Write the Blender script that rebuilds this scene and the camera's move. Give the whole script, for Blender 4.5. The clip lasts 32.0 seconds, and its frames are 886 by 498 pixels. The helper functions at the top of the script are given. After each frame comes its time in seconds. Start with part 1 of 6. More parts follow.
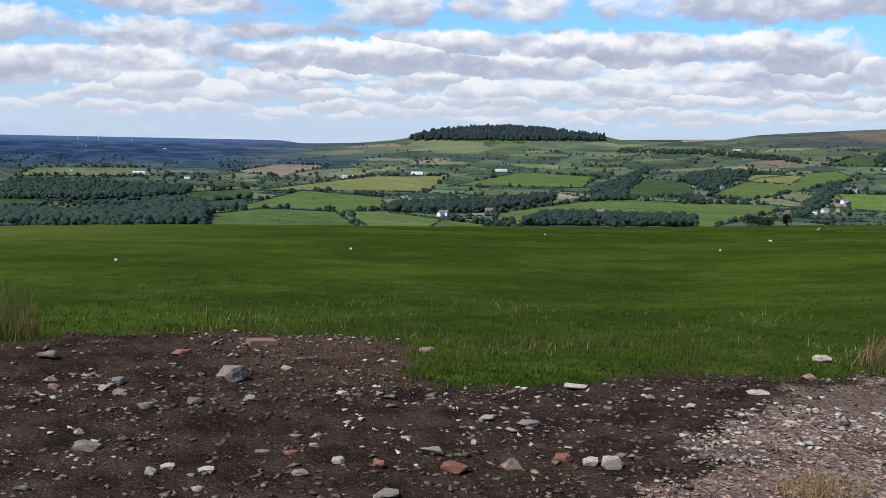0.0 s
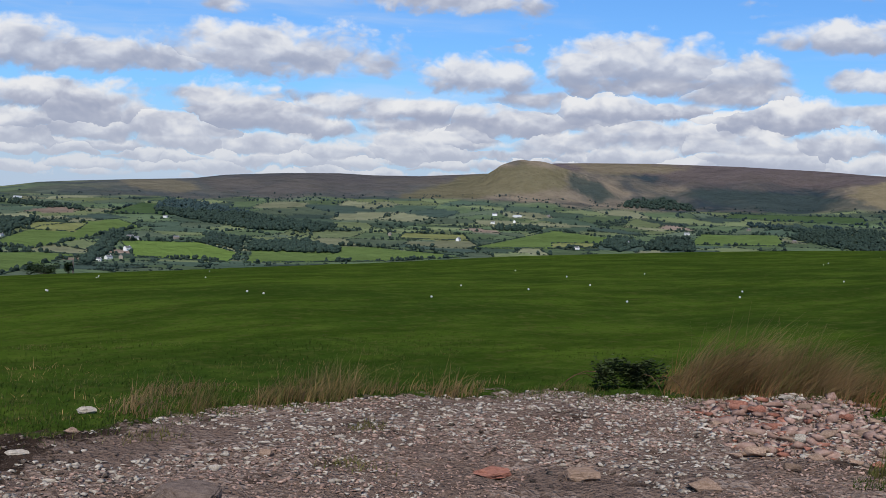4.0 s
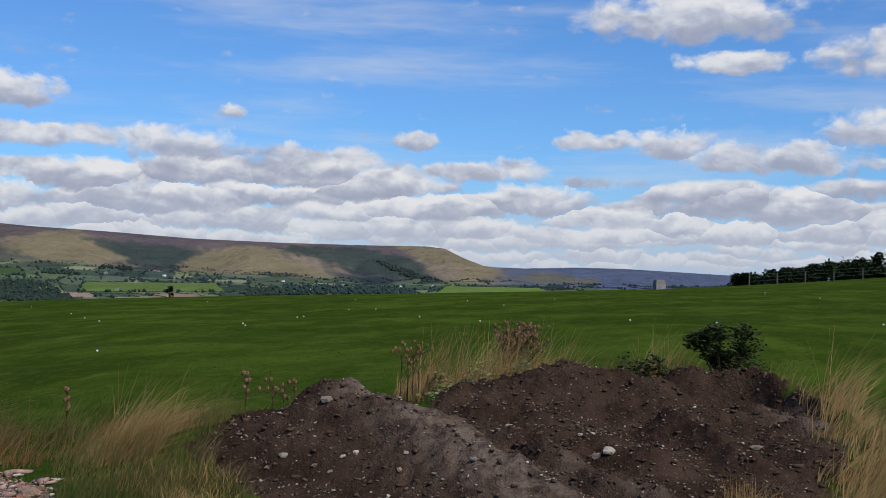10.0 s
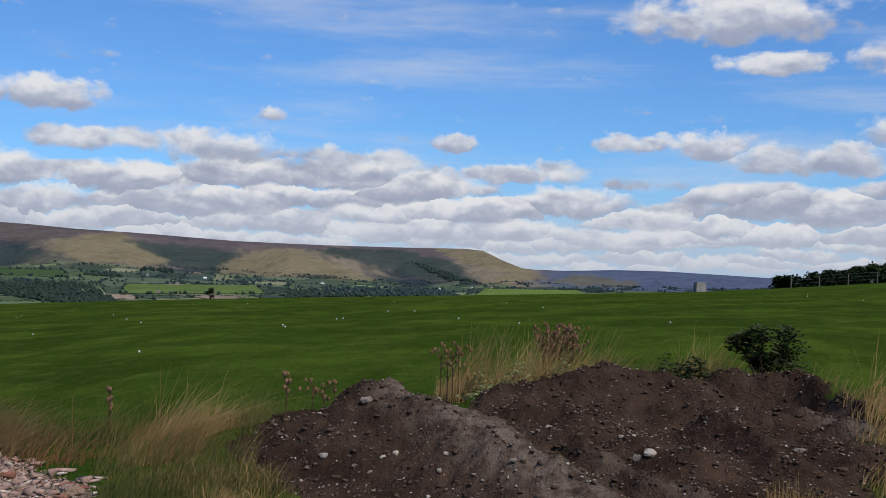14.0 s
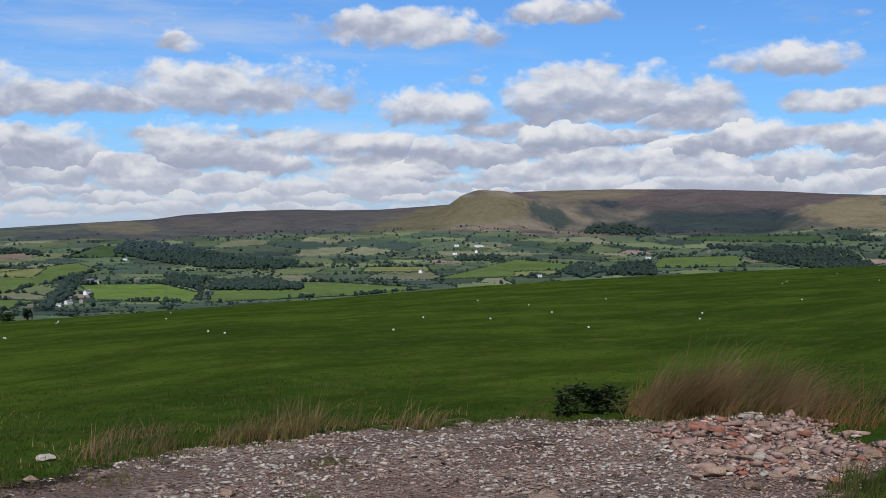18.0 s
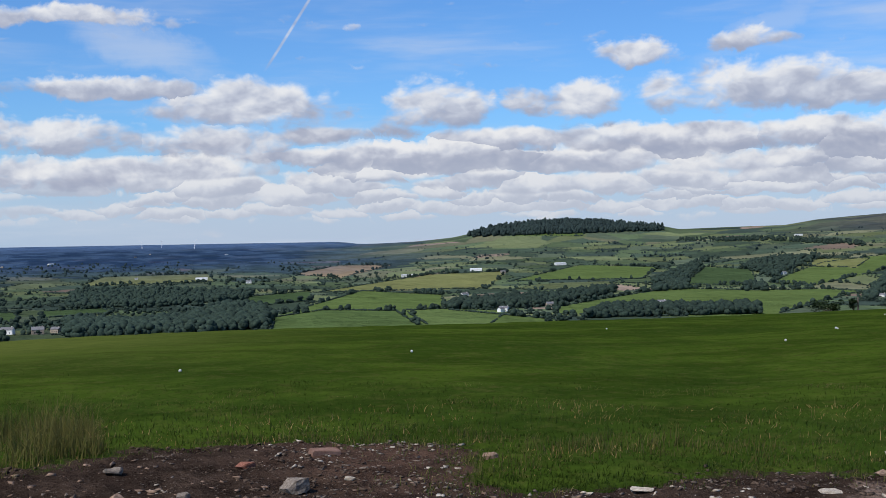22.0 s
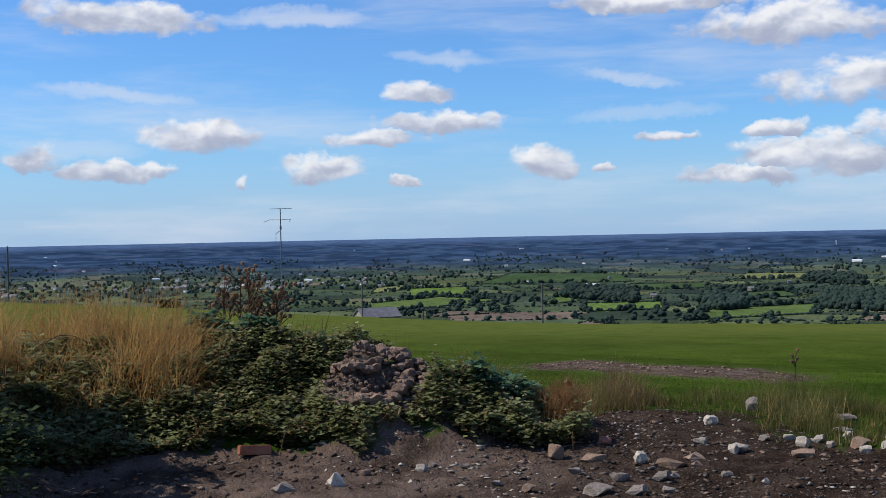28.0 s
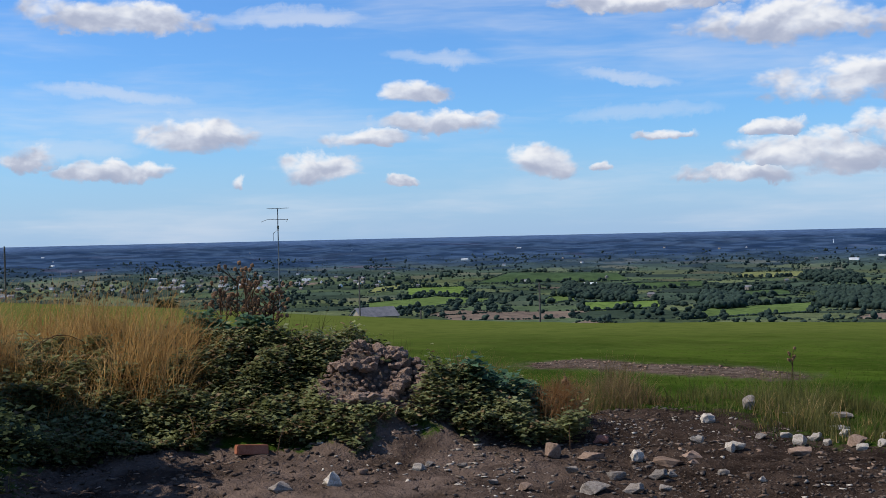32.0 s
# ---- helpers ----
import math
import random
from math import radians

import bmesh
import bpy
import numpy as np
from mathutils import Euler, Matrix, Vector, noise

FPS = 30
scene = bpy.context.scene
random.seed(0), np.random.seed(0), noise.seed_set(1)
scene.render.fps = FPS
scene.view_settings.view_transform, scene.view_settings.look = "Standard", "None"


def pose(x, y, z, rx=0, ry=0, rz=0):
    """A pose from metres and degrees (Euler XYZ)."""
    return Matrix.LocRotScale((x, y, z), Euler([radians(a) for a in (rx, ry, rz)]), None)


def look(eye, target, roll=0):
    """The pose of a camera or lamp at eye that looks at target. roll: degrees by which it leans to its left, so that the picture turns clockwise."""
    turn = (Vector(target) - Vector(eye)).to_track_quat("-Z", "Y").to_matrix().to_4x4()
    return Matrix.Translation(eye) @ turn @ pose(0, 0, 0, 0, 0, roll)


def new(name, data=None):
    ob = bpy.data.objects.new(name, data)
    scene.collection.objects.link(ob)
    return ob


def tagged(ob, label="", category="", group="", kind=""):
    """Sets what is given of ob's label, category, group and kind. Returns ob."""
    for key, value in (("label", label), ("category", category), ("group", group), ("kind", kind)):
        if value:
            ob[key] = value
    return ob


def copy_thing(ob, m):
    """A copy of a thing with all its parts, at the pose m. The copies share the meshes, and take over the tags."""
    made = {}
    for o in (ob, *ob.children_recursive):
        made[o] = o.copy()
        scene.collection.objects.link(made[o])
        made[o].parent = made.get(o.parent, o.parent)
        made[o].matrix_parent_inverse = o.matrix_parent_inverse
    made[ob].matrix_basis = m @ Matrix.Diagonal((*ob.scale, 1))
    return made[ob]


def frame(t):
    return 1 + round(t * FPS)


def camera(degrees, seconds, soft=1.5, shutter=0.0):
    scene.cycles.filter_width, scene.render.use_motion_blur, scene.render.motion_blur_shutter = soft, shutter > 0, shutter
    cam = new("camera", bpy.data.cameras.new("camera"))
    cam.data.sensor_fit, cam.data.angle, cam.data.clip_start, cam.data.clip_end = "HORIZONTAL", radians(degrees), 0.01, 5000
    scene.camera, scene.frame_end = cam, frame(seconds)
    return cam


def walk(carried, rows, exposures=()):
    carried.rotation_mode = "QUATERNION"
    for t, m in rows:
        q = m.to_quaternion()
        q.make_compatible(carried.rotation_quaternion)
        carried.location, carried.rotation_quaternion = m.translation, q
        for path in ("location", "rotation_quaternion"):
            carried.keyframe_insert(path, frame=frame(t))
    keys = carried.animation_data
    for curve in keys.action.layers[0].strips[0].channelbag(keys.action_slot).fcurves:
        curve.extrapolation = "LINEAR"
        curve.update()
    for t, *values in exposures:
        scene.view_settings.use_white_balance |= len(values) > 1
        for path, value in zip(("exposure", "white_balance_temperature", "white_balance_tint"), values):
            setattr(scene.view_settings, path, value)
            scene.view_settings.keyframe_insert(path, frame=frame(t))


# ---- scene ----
# camera: a phone held by someone who turns on the spot
cam = camera(40.94, 32.0, soft=0.8)
EXPOSURES = [(0.0, 0.0), (1.0, 0.0), (2.0, -0.18), (4.0, -0.25), (7.0, -0.3), (14.5, -0.35), (21.0, -0.25), (25.0, -0.2), (28.0, -0.12), (32.0, -0.1)]
PATH = [
    (0.0, -0.148, 0.350, 1.507, 10.236, -5.324, 1.213),
    (0.5, -0.115, 0.363, 1.508, 16.919, -5.102, 1.934),
    (1.0, -0.111, 0.340, 1.517, 20.133, -5.092, 2.153),
    (1.5, -0.093, 0.353, 1.521, 25.092, -5.067, 2.316),
    (2.0, -0.076, 0.354, 1.524, 28.729, -4.656, 2.431),
    (2.5, -0.064, 0.340, 1.525, 31.749, -4.013, 1.875),
    (3.0, -0.036, 0.352, 1.528, 34.855, -3.209, 2.006),
    (3.5, -0.005, 0.350, 1.529, 39.623, -2.531, 1.993),
    (4.0, 0.018, 0.338, 1.536, 43.787, -2.067, 2.054),
    (4.5, 0.080, 0.329, 1.543, 50.767, -1.597, 1.832),
    (6.5, 0.157, 0.258, 1.545, 64.620, -0.620, 0.894),
    (7.0, 0.175, 0.239, 1.550, 68.014, -0.281, 0.982),
    (7.5, 0.187, 0.212, 1.549, 71.340, 0.030, 1.071),
    (8.0, 0.210, 0.196, 1.550, 73.845, 0.362, 1.357),
    (8.5, 0.211, 0.173, 1.559, 76.622, 0.811, 1.366),
    (9.0, 0.233, 0.163, 1.557, 78.590, 1.052, 1.351),
    (9.5, 0.242, 0.154, 1.556, 80.372, 1.343, 1.400),
    (10.0, 0.252, 0.141, 1.555, 82.797, 1.566, 1.411),
    (10.5, 0.246, 0.125, 1.557, 84.863, 1.726, 1.520),
    (11.0, 0.256, 0.124, 1.550, 85.944, 1.874, 1.581),
    (11.5, 0.281, 0.114, 1.550, 87.311, 2.145, 1.675),
    (12.0, 0.282, 0.106, 1.550, 88.419, 2.303, 1.627),
    (12.5, 0.264, 0.093, 1.548, 89.552, 2.291, 1.671),
    (13.0, 0.263, 0.093, 1.550, 89.677, 2.209, 1.663),
    (13.5, 0.256, 0.111, 1.542, 86.748, 2.047, 1.571),
    (14.0, 0.261, 0.150, 1.543, 80.922, 1.630, 1.475),
    (14.5, 0.262, 0.175, 1.546, 78.067, 1.547, 1.194),
    (16.5, 0.151, 0.259, 1.541, 62.446, 0.779, 0.063),
    (17.0, 0.135, 0.271, 1.538, 57.431, 0.222, 0.068),
    (17.5, 0.090, 0.271, 1.534, 52.205, -0.228, 0.049),
    (18.0, 0.025, 0.274, 1.540, 45.566, -0.498, 0.008),
    (18.5, 0.001, 0.290, 1.541, 39.606, -0.729, -0.389),
    (19.0, -0.024, 0.319, 1.542, 31.759, -0.667, -1.094),
    (19.5, -0.055, 0.322, 1.540, 27.885, -0.676, -1.595),
    (20.0, -0.095, 0.295, 1.547, 24.146, -0.720, -1.849),
    (20.5, -0.100, 0.317, 1.548, 21.748, -0.825, -1.857),
    (21.0, -0.116, 0.314, 1.562, 18.492, -0.634, -1.744),
    (21.5, -0.118, 0.329, 1.568, 14.324, -0.358, -1.370),
    (22.0, -0.136, 0.323, 1.567, 7.328, -0.675, -0.932),
    (22.5, -0.148, 0.275, 1.582, -0.616, -1.541, -0.974),
    (23.0, -0.178, 0.280, 1.579, -7.605, -1.444, -1.205),
    (23.5, -0.191, 0.253, 1.583, -10.060, -1.283, -1.092),
    (24.0, -0.204, 0.268, 1.580, -12.606, -1.249, -1.242),
    (24.5, -0.231, 0.265, 1.577, -16.530, -1.336, -1.312),
    (25.0, -0.249, 0.252, 1.582, -22.173, -1.161, -1.286),
    (25.5, -0.262, 0.236, 1.591, -27.099, -0.830, -1.363),
    (26.0, -0.270, 0.220, 1.586, -32.671, -0.403, -1.369),
    (26.5, -0.283, 0.228, 1.580, -35.237, -0.328, -1.292),
    (28.5, -0.308, 0.275, 1.545, -41.735, -0.951, -1.189),
    (29.0, -0.310, 0.274, 1.543, -41.567, -1.201, -1.119),
    (29.5, -0.307, 0.271, 1.543, -41.232, -1.117, -1.004),
    (30.0, -0.313, 0.282, 1.546, -40.716, -1.067, -1.028),
    (30.5, -0.314, 0.282, 1.548, -40.389, -1.044, -1.007),
    (31.0, -0.320, 0.283, 1.549, -40.104, -0.945, -1.074),
    (31.5, -0.310, 0.271, 1.545, -41.241, -0.849, -1.084),
    (32.0, -0.300, 0.274, 1.549, -40.914, -0.810, -1.283),
]


def held(x, y, z, yaw, pitch, roll):
    return pose(x, y, z, 0, 0, -yaw) @ pose(0, 0, 0, 90 + pitch) @ pose(0, 0, 0, 0, 0, roll)


walk(cam, [(row[0], held(*row[1:])) for row in PATH], EXPOSURES)

# world: blue sky with fair-weather clouds, sun high on the left of the view
SUN_AZ, SUN_EL = -132.0, 49.0
SKY_STRENGTH = 0.105
world = bpy.data.worlds.new("world")
scene.world = world
world.use_nodes = True
WT = world.node_tree
WT.nodes.clear()


class Net:
    """Short-hand for building node trees."""

    def __init__(self, tree):
        self.tree = tree

    def node(self, kind, **values):
        n = self.tree.nodes.new(kind)
        for key, value in values.items():
            setattr(n, key, value)
        return n

    def put(self, socket, value):
        if isinstance(value, bpy.types.NodeSocket):
            self.tree.links.new(value, socket)
        else:
            socket.default_value = value

    def math(self, op, a, b=0.0, c=0.0, clamp=False):
        n = self.node("ShaderNodeMath", operation=op, use_clamp=clamp)
        for socket, value in zip(n.inputs, (a, b, c)):
            self.put(socket, value)
        return n.outputs[0]

    def vec(self, op, a, b=(0, 0, 0), c=(0, 0, 0), out=0):
        n = self.node("ShaderNodeVectorMath", operation=op)
        for socket, value in zip(n.inputs, (a, b, c)):
            self.put(socket, value)
        return n.outputs[out]

    def noise(self, vector, scale, detail=4.0, rough=0.5, distort=0.0, dims="3D"):
        n = self.node("ShaderNodeTexNoise", noise_dimensions=dims)
        self.put(n.inputs["Vector"], vector)
        n.inputs["Scale"].default_value, n.inputs["Detail"].default_value = scale, detail
        n.inputs["Roughness"].default_value, n.inputs["Distortion"].default_value = rough, distort
        return n.outputs["Fac"]

    def ramp(self, fac, stops):
        n = self.node("ShaderNodeValToRGB")
        self.put(n.inputs[0], fac)
        while len(n.color_ramp.elements) < len(stops):
            n.color_ramp.elements.new(0.5)
        for e, (p, c) in zip(n.color_ramp.elements, stops):
            e.position, e.color = p, (*c, 1)
        return n.outputs[0]

    def mix(self, fac, a, b, blend="MIX"):
        n = self.node("ShaderNodeMix", data_type="RGBA", blend_type=blend, clamp_factor=True)
        self.put(n.inputs[0], fac)
        self.put(n.inputs[6], a if isinstance(a, bpy.types.NodeSocket) else (*a, 1))
        self.put(n.inputs[7], b if isinstance(b, bpy.types.NodeSocket) else (*b, 1))
        return n.outputs[2]

    def span(self, value, lo, hi, to_lo=0.0, to_hi=1.0):
        n = self.node("ShaderNodeMapRange", interpolation_type="SMOOTHSTEP")
        for k, v in zip(range(5), (value, lo, hi, to_lo, to_hi)):
            self.put(n.inputs[k], v)
        return n.outputs[0]


CLOUDS = []
for row in (
    # over the plain
    "-56.2 10.1 4.3 0.9|-30.6 10.5 4.4 0.5|-24 9.2 4.7 1.1|-41.6 6.6 1.8 0.6|-41.2 5.1 3.1 0.6|-44.4 4.5 2.0 0.5|-52.6 4.6 2.7 0.9|-56.4 3.1 2.6 0.5|-59.8 3.7 1.6 0.7|-50.5 2.5 0.4 0.35|-46.7 3.1 2.0 0.75|-43 2.5 0.8 0.3|-35.9 3.2 1.7 0.9|-33.1 2.95 0.5 0.3",
    "-25.1 4.5 1.5 0.4|-30 4.4 1.3 0.25|-20.4 6.3 5.0 1.2|-26.8 2.4 3.0 0.45|-22.6 3.1 4.4 1.0|-18.2 3.6 4.0 1.2|-8.2 7.0 5.2 0.6|-10.8 10.2 5.8 0.5|-1.9 6.1 4.2 1.2|-10.2 4.7 4.0 0.9|-10.7 3.0 3.6 0.8|-3.2 4.4 3.4 0.9",
    # long banks and heaps over the valley
    "7.4 6.1 2.4 1.3|13.6 6.3 3.0 0.9|22.9 6.5 6.6 1.2|35.2 6.9 7.0 1.35|28.5 6.4 5.0 0.9|45.2 6.1 2.9 1.0|50.2 6.7 2.2 1.2|15.6 4.4 4.8 0.7|21.9 8.8 1.7 0.5|16.9 8.3 2.0 0.6|33.1 9.1 1.2 0.5|43.8 9.8 5.4 1.0|27.6 4.6 2.8 0.7|33.6 4.5 2.6 0.9|38.8 4.4 2.4 0.7",
    # over the moor
    "53.2 6.9 4.9 1.3|57.6 6.5 2.6 1.0|62.2 8.2 3.0 0.8|51.6 10.6 2.6 0.6|72.6 7.8 0.8 0.4|81.3 6.8 1.1 0.4|64.4 6.2 3.0 0.6|70.1 6.1 3.3 0.8|76.6 5.6 3.6 0.7|94.4 12.6 5.4 1.4|96.6 10.4 2.7 0.7|104.4 10.5 4.2 1.1|90 6.8 1.8 0.55|93.6 6.7 2.0 0.75|98.8 5.9 4.5 0.8|104.6 7.2 4.2 1.0|84.5 5.2 3.4 0.6",
):
    for item in row.split("|"):
        CLOUDS.append(tuple(float(v) for v in item.split()))

W = Net(WT)
way = W.node("ShaderNodeTexCoord").outputs["Generated"]
parts_ = W.node("ShaderNodeSeparateXYZ")
W.put(parts_.inputs[0], way)
az_ = W.math("MULTIPLY", W.math("ARCTAN2", parts_.outputs[0], parts_.outputs[1]), 57.29578)
el_ = W.math("MULTIPLY", W.math("ARCSINE", parts_.outputs[2]), 57.29578)
join_ = W.node("ShaderNodeCombineXYZ")
W.put(join_.inputs[0], az_)
W.put(join_.inputs[1], el_)
spot = join_.outputs[0]


def swirl(at, scale, detail, reach):
    """Shifts a place by coloured noise, at most by about half of reach."""
    n = W.node("ShaderNodeTexNoise")
    W.put(n.inputs["Vector"], at)
    n.inputs["Scale"].default_value, n.inputs["Detail"].default_value = scale, detail
    n.inputs["Roughness"].default_value = 0.6
    return W.vec("ADD", at, W.vec("MULTIPLY", W.vec("SUBTRACT", n.outputs["Color"], (0.5, 0.5, 0.5)), reach))


bent = swirl(swirl(spot, 0.32, 2.0, (2.4, 1.0, 0)), 1.4, 4.0, (0.7, 0.7, 0))
flat = swirl(W.vec("MULTIPLY", spot, (0.6, 1.0, 0)), 0.45, 3.0, (1.2, 0.8, 0))


def heap(at):
    """How deep a way lies inside the nearest cloud (1 in its middle, 0 at its edge), and how high in it."""
    best = rel = None
    for az, el, wide, high in CLOUDS:
        wide, high = wide * 1.24, high * 1.4
        off = W.vec("MULTIPLY_ADD", at, (1 / wide, 1 / high, 0), (-az / wide, -el / high, 0))
        x = W.vec("DOT_PRODUCT", off, (1, 0, 0), out=1)
        y = W.vec("DOT_PRODUCT", off, (0, 1, 0), out=1)
        # flat foot, heaped top
        tall = W.math("MAXIMUM", y, W.math("MULTIPLY", y, -1.5))
        far = W.math("MULTIPLY_ADD", x, x, W.math("MULTIPLY", tall, tall))
        if best is None:
            best, rel = far, y
        else:
            nearer = W.math("LESS_THAN", far, best)
            rel = W.math("MULTIPLY_ADD", nearer, W.math("SUBTRACT", y, rel), rel)
            best = W.math("MINIMUM", best, far)
    return W.math("SUBTRACT", 1.0, best), rel


def cauliflower(at, scale):
    """Heaped round puffs, each made of smaller ones: near 1 in the middle of a puff."""
    n = W.node("ShaderNodeTexVoronoi", feature="SMOOTH_F1", voronoi_dimensions="2D")
    W.put(n.inputs["Vector"], at)
    n.inputs["Scale"].default_value, n.inputs["Detail"].default_value = scale, 3.0
    n.inputs["Roughness"].default_value, n.inputs["Smoothness"].default_value = 0.55, 0.35
    return W.math("SUBTRACT", 1.0, n.outputs["Distance"])


# relief of the puffs, lit from above
bulge = W.math("SUBTRACT", cauliflower(W.vec("ADD", flat, (0.08, -0.2, 0)), 0.6), cauliflower(W.vec("ADD", flat, (-0.08, 0.2, 0)), 0.6))
fold = W.math("SUBTRACT", W.noise(W.vec("ADD", flat, (-0.1, 0.24, 0)), 0.6, 4.0, 0.5), W.noise(W.vec("ADD", flat, (0.1, -0.24, 0)), 0.6, 4.0, 0.5))
relief_ = W.math("ADD", W.math("MULTIPLY", bulge, 0.55), W.math("MULTIPLY", fold, 1.5))
puffs = W.math("ADD", W.math("MULTIPLY", W.noise(flat, 0.55, 7.0, 0.58), 0.6), W.math("MULTIPLY", cauliflower(flat, 0.8), 0.4))
CLOUD_TONES = [(0.0, (0.41, 0.46, 0.61)), (0.3, (0.52, 0.56, 0.69)), (0.58, (0.68, 0.72, 0.83)), (0.95, (0.96, 0.97, 1.0))]


def tier(shift, wide, high, low, top, fade, dense):
    """A band of many small clouds, each with a flat grey foot and a bright top: its colour and cover."""
    at = W.vec("ADD", W.vec("MULTIPLY", bent, (1 / wide, 1 / high, 0)), shift)
    n = W.node("ShaderNodeTexVoronoi", feature="F1", voronoi_dimensions="2D")
    W.put(n.inputs["Vector"], at)
    n.inputs["Scale"].default_value, n.inputs["Randomness"].default_value = 1.0, 0.85
    off = W.vec("SUBTRACT", at, n.outputs["Position"])
    x = W.vec("DOT_PRODUCT", off, (1.15, 0, 0), out=1)
    y = W.vec("DOT_PRODUCT", off, (0, 1.5, 0), out=1)
    tall = W.math("MAXIMUM", y, W.math("MULTIPLY", y, -1.25))
    depth = W.math("SUBTRACT", dense, W.math("MULTIPLY_ADD", x, x, W.math("MULTIPLY", tall, tall)))
    depth = W.math("ADD", depth, W.math("MULTIPLY_ADD", puffs, 1.1, -0.6))
    depth = W.math("SUBTRACT", depth, W.vec("DOT_PRODUCT", n.outputs["Color"], (0.4, 0, 0), out=1))
    edge = W.math("MULTIPLY", W.span(el_, low, W.math("ADD", low, 0.7)), W.span(el_, W.math("SUBTRACT", top, 0.9), top, 1.0, 0.0))
    depth = W.math("SUBTRACT", depth, W.math("MULTIPLY_ADD", edge, -1.2, 1.2))
    tone = W.span(W.math("MULTIPLY_ADD", y, 0.75, W.math("MULTIPLY", relief_, 0.8)), -0.55, 0.6)
    return W.ramp(tone, CLOUD_TONES), W.math("MULTIPLY", W.span(depth, -0.16, 0.46), fade)


single, rel = heap(bent)
body = W.math("ADD", single, W.math("MULTIPLY_ADD", puffs, 1.7, -0.9))
body = W.math("MINIMUM", body, W.math("MULTIPLY_ADD", single, 1.0, 0.4))
cover = W.span(body, -0.2, 0.5, 0.0, 0.96)
wisp = swirl(W.vec("MULTIPLY", spot, (0.045, 0.32, 0)), 2.0, 3.0, (0.2, 0.3, 0))
veil = W.span(W.noise(wisp, 1.0, 5.0, 0.6), 0.46, 0.76, 0.0, 0.5)
rise_ = W.math("MULTIPLY", W.math("MINIMUM", W.math("MAXIMUM", rel, -1.0), 1.0), W.span(single, -0.5, 0.2, 0.0, 0.6))
white = W.ramp(W.span(W.math("ADD", rise_, W.math("MULTIPLY", relief_, 0.8)), -0.55, 0.62), CLOUD_TONES)

sky = W.node("ShaderNodeTexSky", sky_type="NISHITA", sun_disc=False)
sky.sun_elevation, sky.sun_rotation = radians(SUN_EL), radians(SUN_AZ)
sky.air_density, sky.dust_density, sky.ozone_density = 1.0, 0.3, 2.0
scaled = W.vec("MULTIPLY", sky.outputs[0], (SKY_STRENGTH * 0.59, SKY_STRENGTH * 1.0, SKY_STRENGTH * 1.54))
haze = W.span(el_, -1.0, 6.0, 0.6, 0.0)
clear = W.mix(haze, scaled, (0.33, 0.54, 0.94))
# bands of small cloud over the hills, which thin out towards the plain
hills_ = W.span(az_, -24.0, -6.0)
crown_ = W.math("ADD", W.span(az_, -20.0, 2.0, 2.6, 5.2), W.math("ADD", W.span(az_, 42.0, 56.0, 0.0, 1.1), W.span(az_, 72.0, 92.0, 0.0, -1.2)))
milk = W.math("MULTIPLY", W.span(el_, 0.2, 5.5, 0.72, 0.0), W.math("MULTIPLY_ADD", hills_, 0.75, 0.25))
above = W.mix(milk, clear, (0.60, 0.68, 0.82))
for item in "-40.6 8.4 3.2 0.5 -0.06 0.5|-32.3 7.2 3.4 0.5 -0.14 0.5|-56 6.6 5.0 0.55 -0.1 0.5|-48 10.3 5.0 0.6 0.02 0.55|-51 5.6 6.0 0.5 -0.07 0.4|-58 4.2 4.5 0.8 0 0.35|-6.5 8.9 5.0 1.4 -0.2 0.4|-31 5.5 5.0 0.5 0.03 0.3|23 9.6 4.5 1.0 0.45 0.25|96 6.2 8.0 1.6 0 0.3".split("|"):
    az, el, wide, high, slope, most = (float(v) for v in item.split())
    off = W.vec("ADD", bent, (-az, -el, 0))
    x = W.vec("DOT_PRODUCT", off, (1 / wide, 0, 0), out=1)
    y = W.vec("DOT_PRODUCT", off, (-slope / high, 1 / high, 0), out=1)
    inner_ = W.math("SUBTRACT", W.math("MULTIPLY", W.noise(wisp, 3.0, 4.0, 0.6), 1.3), W.math("MULTIPLY_ADD", x, x, W.math("MULTIPLY", y, y)))
    veil = W.math("MAXIMUM", veil, W.span(inner_, -0.2, 0.7, 0.0, most))
above = W.mix(veil, above, (0.80, 0.84, 0.92))
for shift, wide, high, low, top, dense in (((3.7, 1.3, 0), 2.3, 0.62, 0.5, W.math("MULTIPLY", crown_, 0.6), 1.35), ((8.1, 5.2, 0), 3.6, 1.15, 1.6, W.math("MULTIPLY", crown_, 0.9), 1.3), ((1.2, 9.4, 0), 5.0, 1.7, 2.4, W.math("ADD", crown_, 0.5), 1.1)):
    tone_, here = tier(shift, wide, high, low, top, hills_, dense)
    tone_ = W.mix(W.span(el_, 0.3, 4.5, 0.75, 0.0), tone_, (0.66, 0.72, 0.83))
    above = W.mix(here, above, tone_)
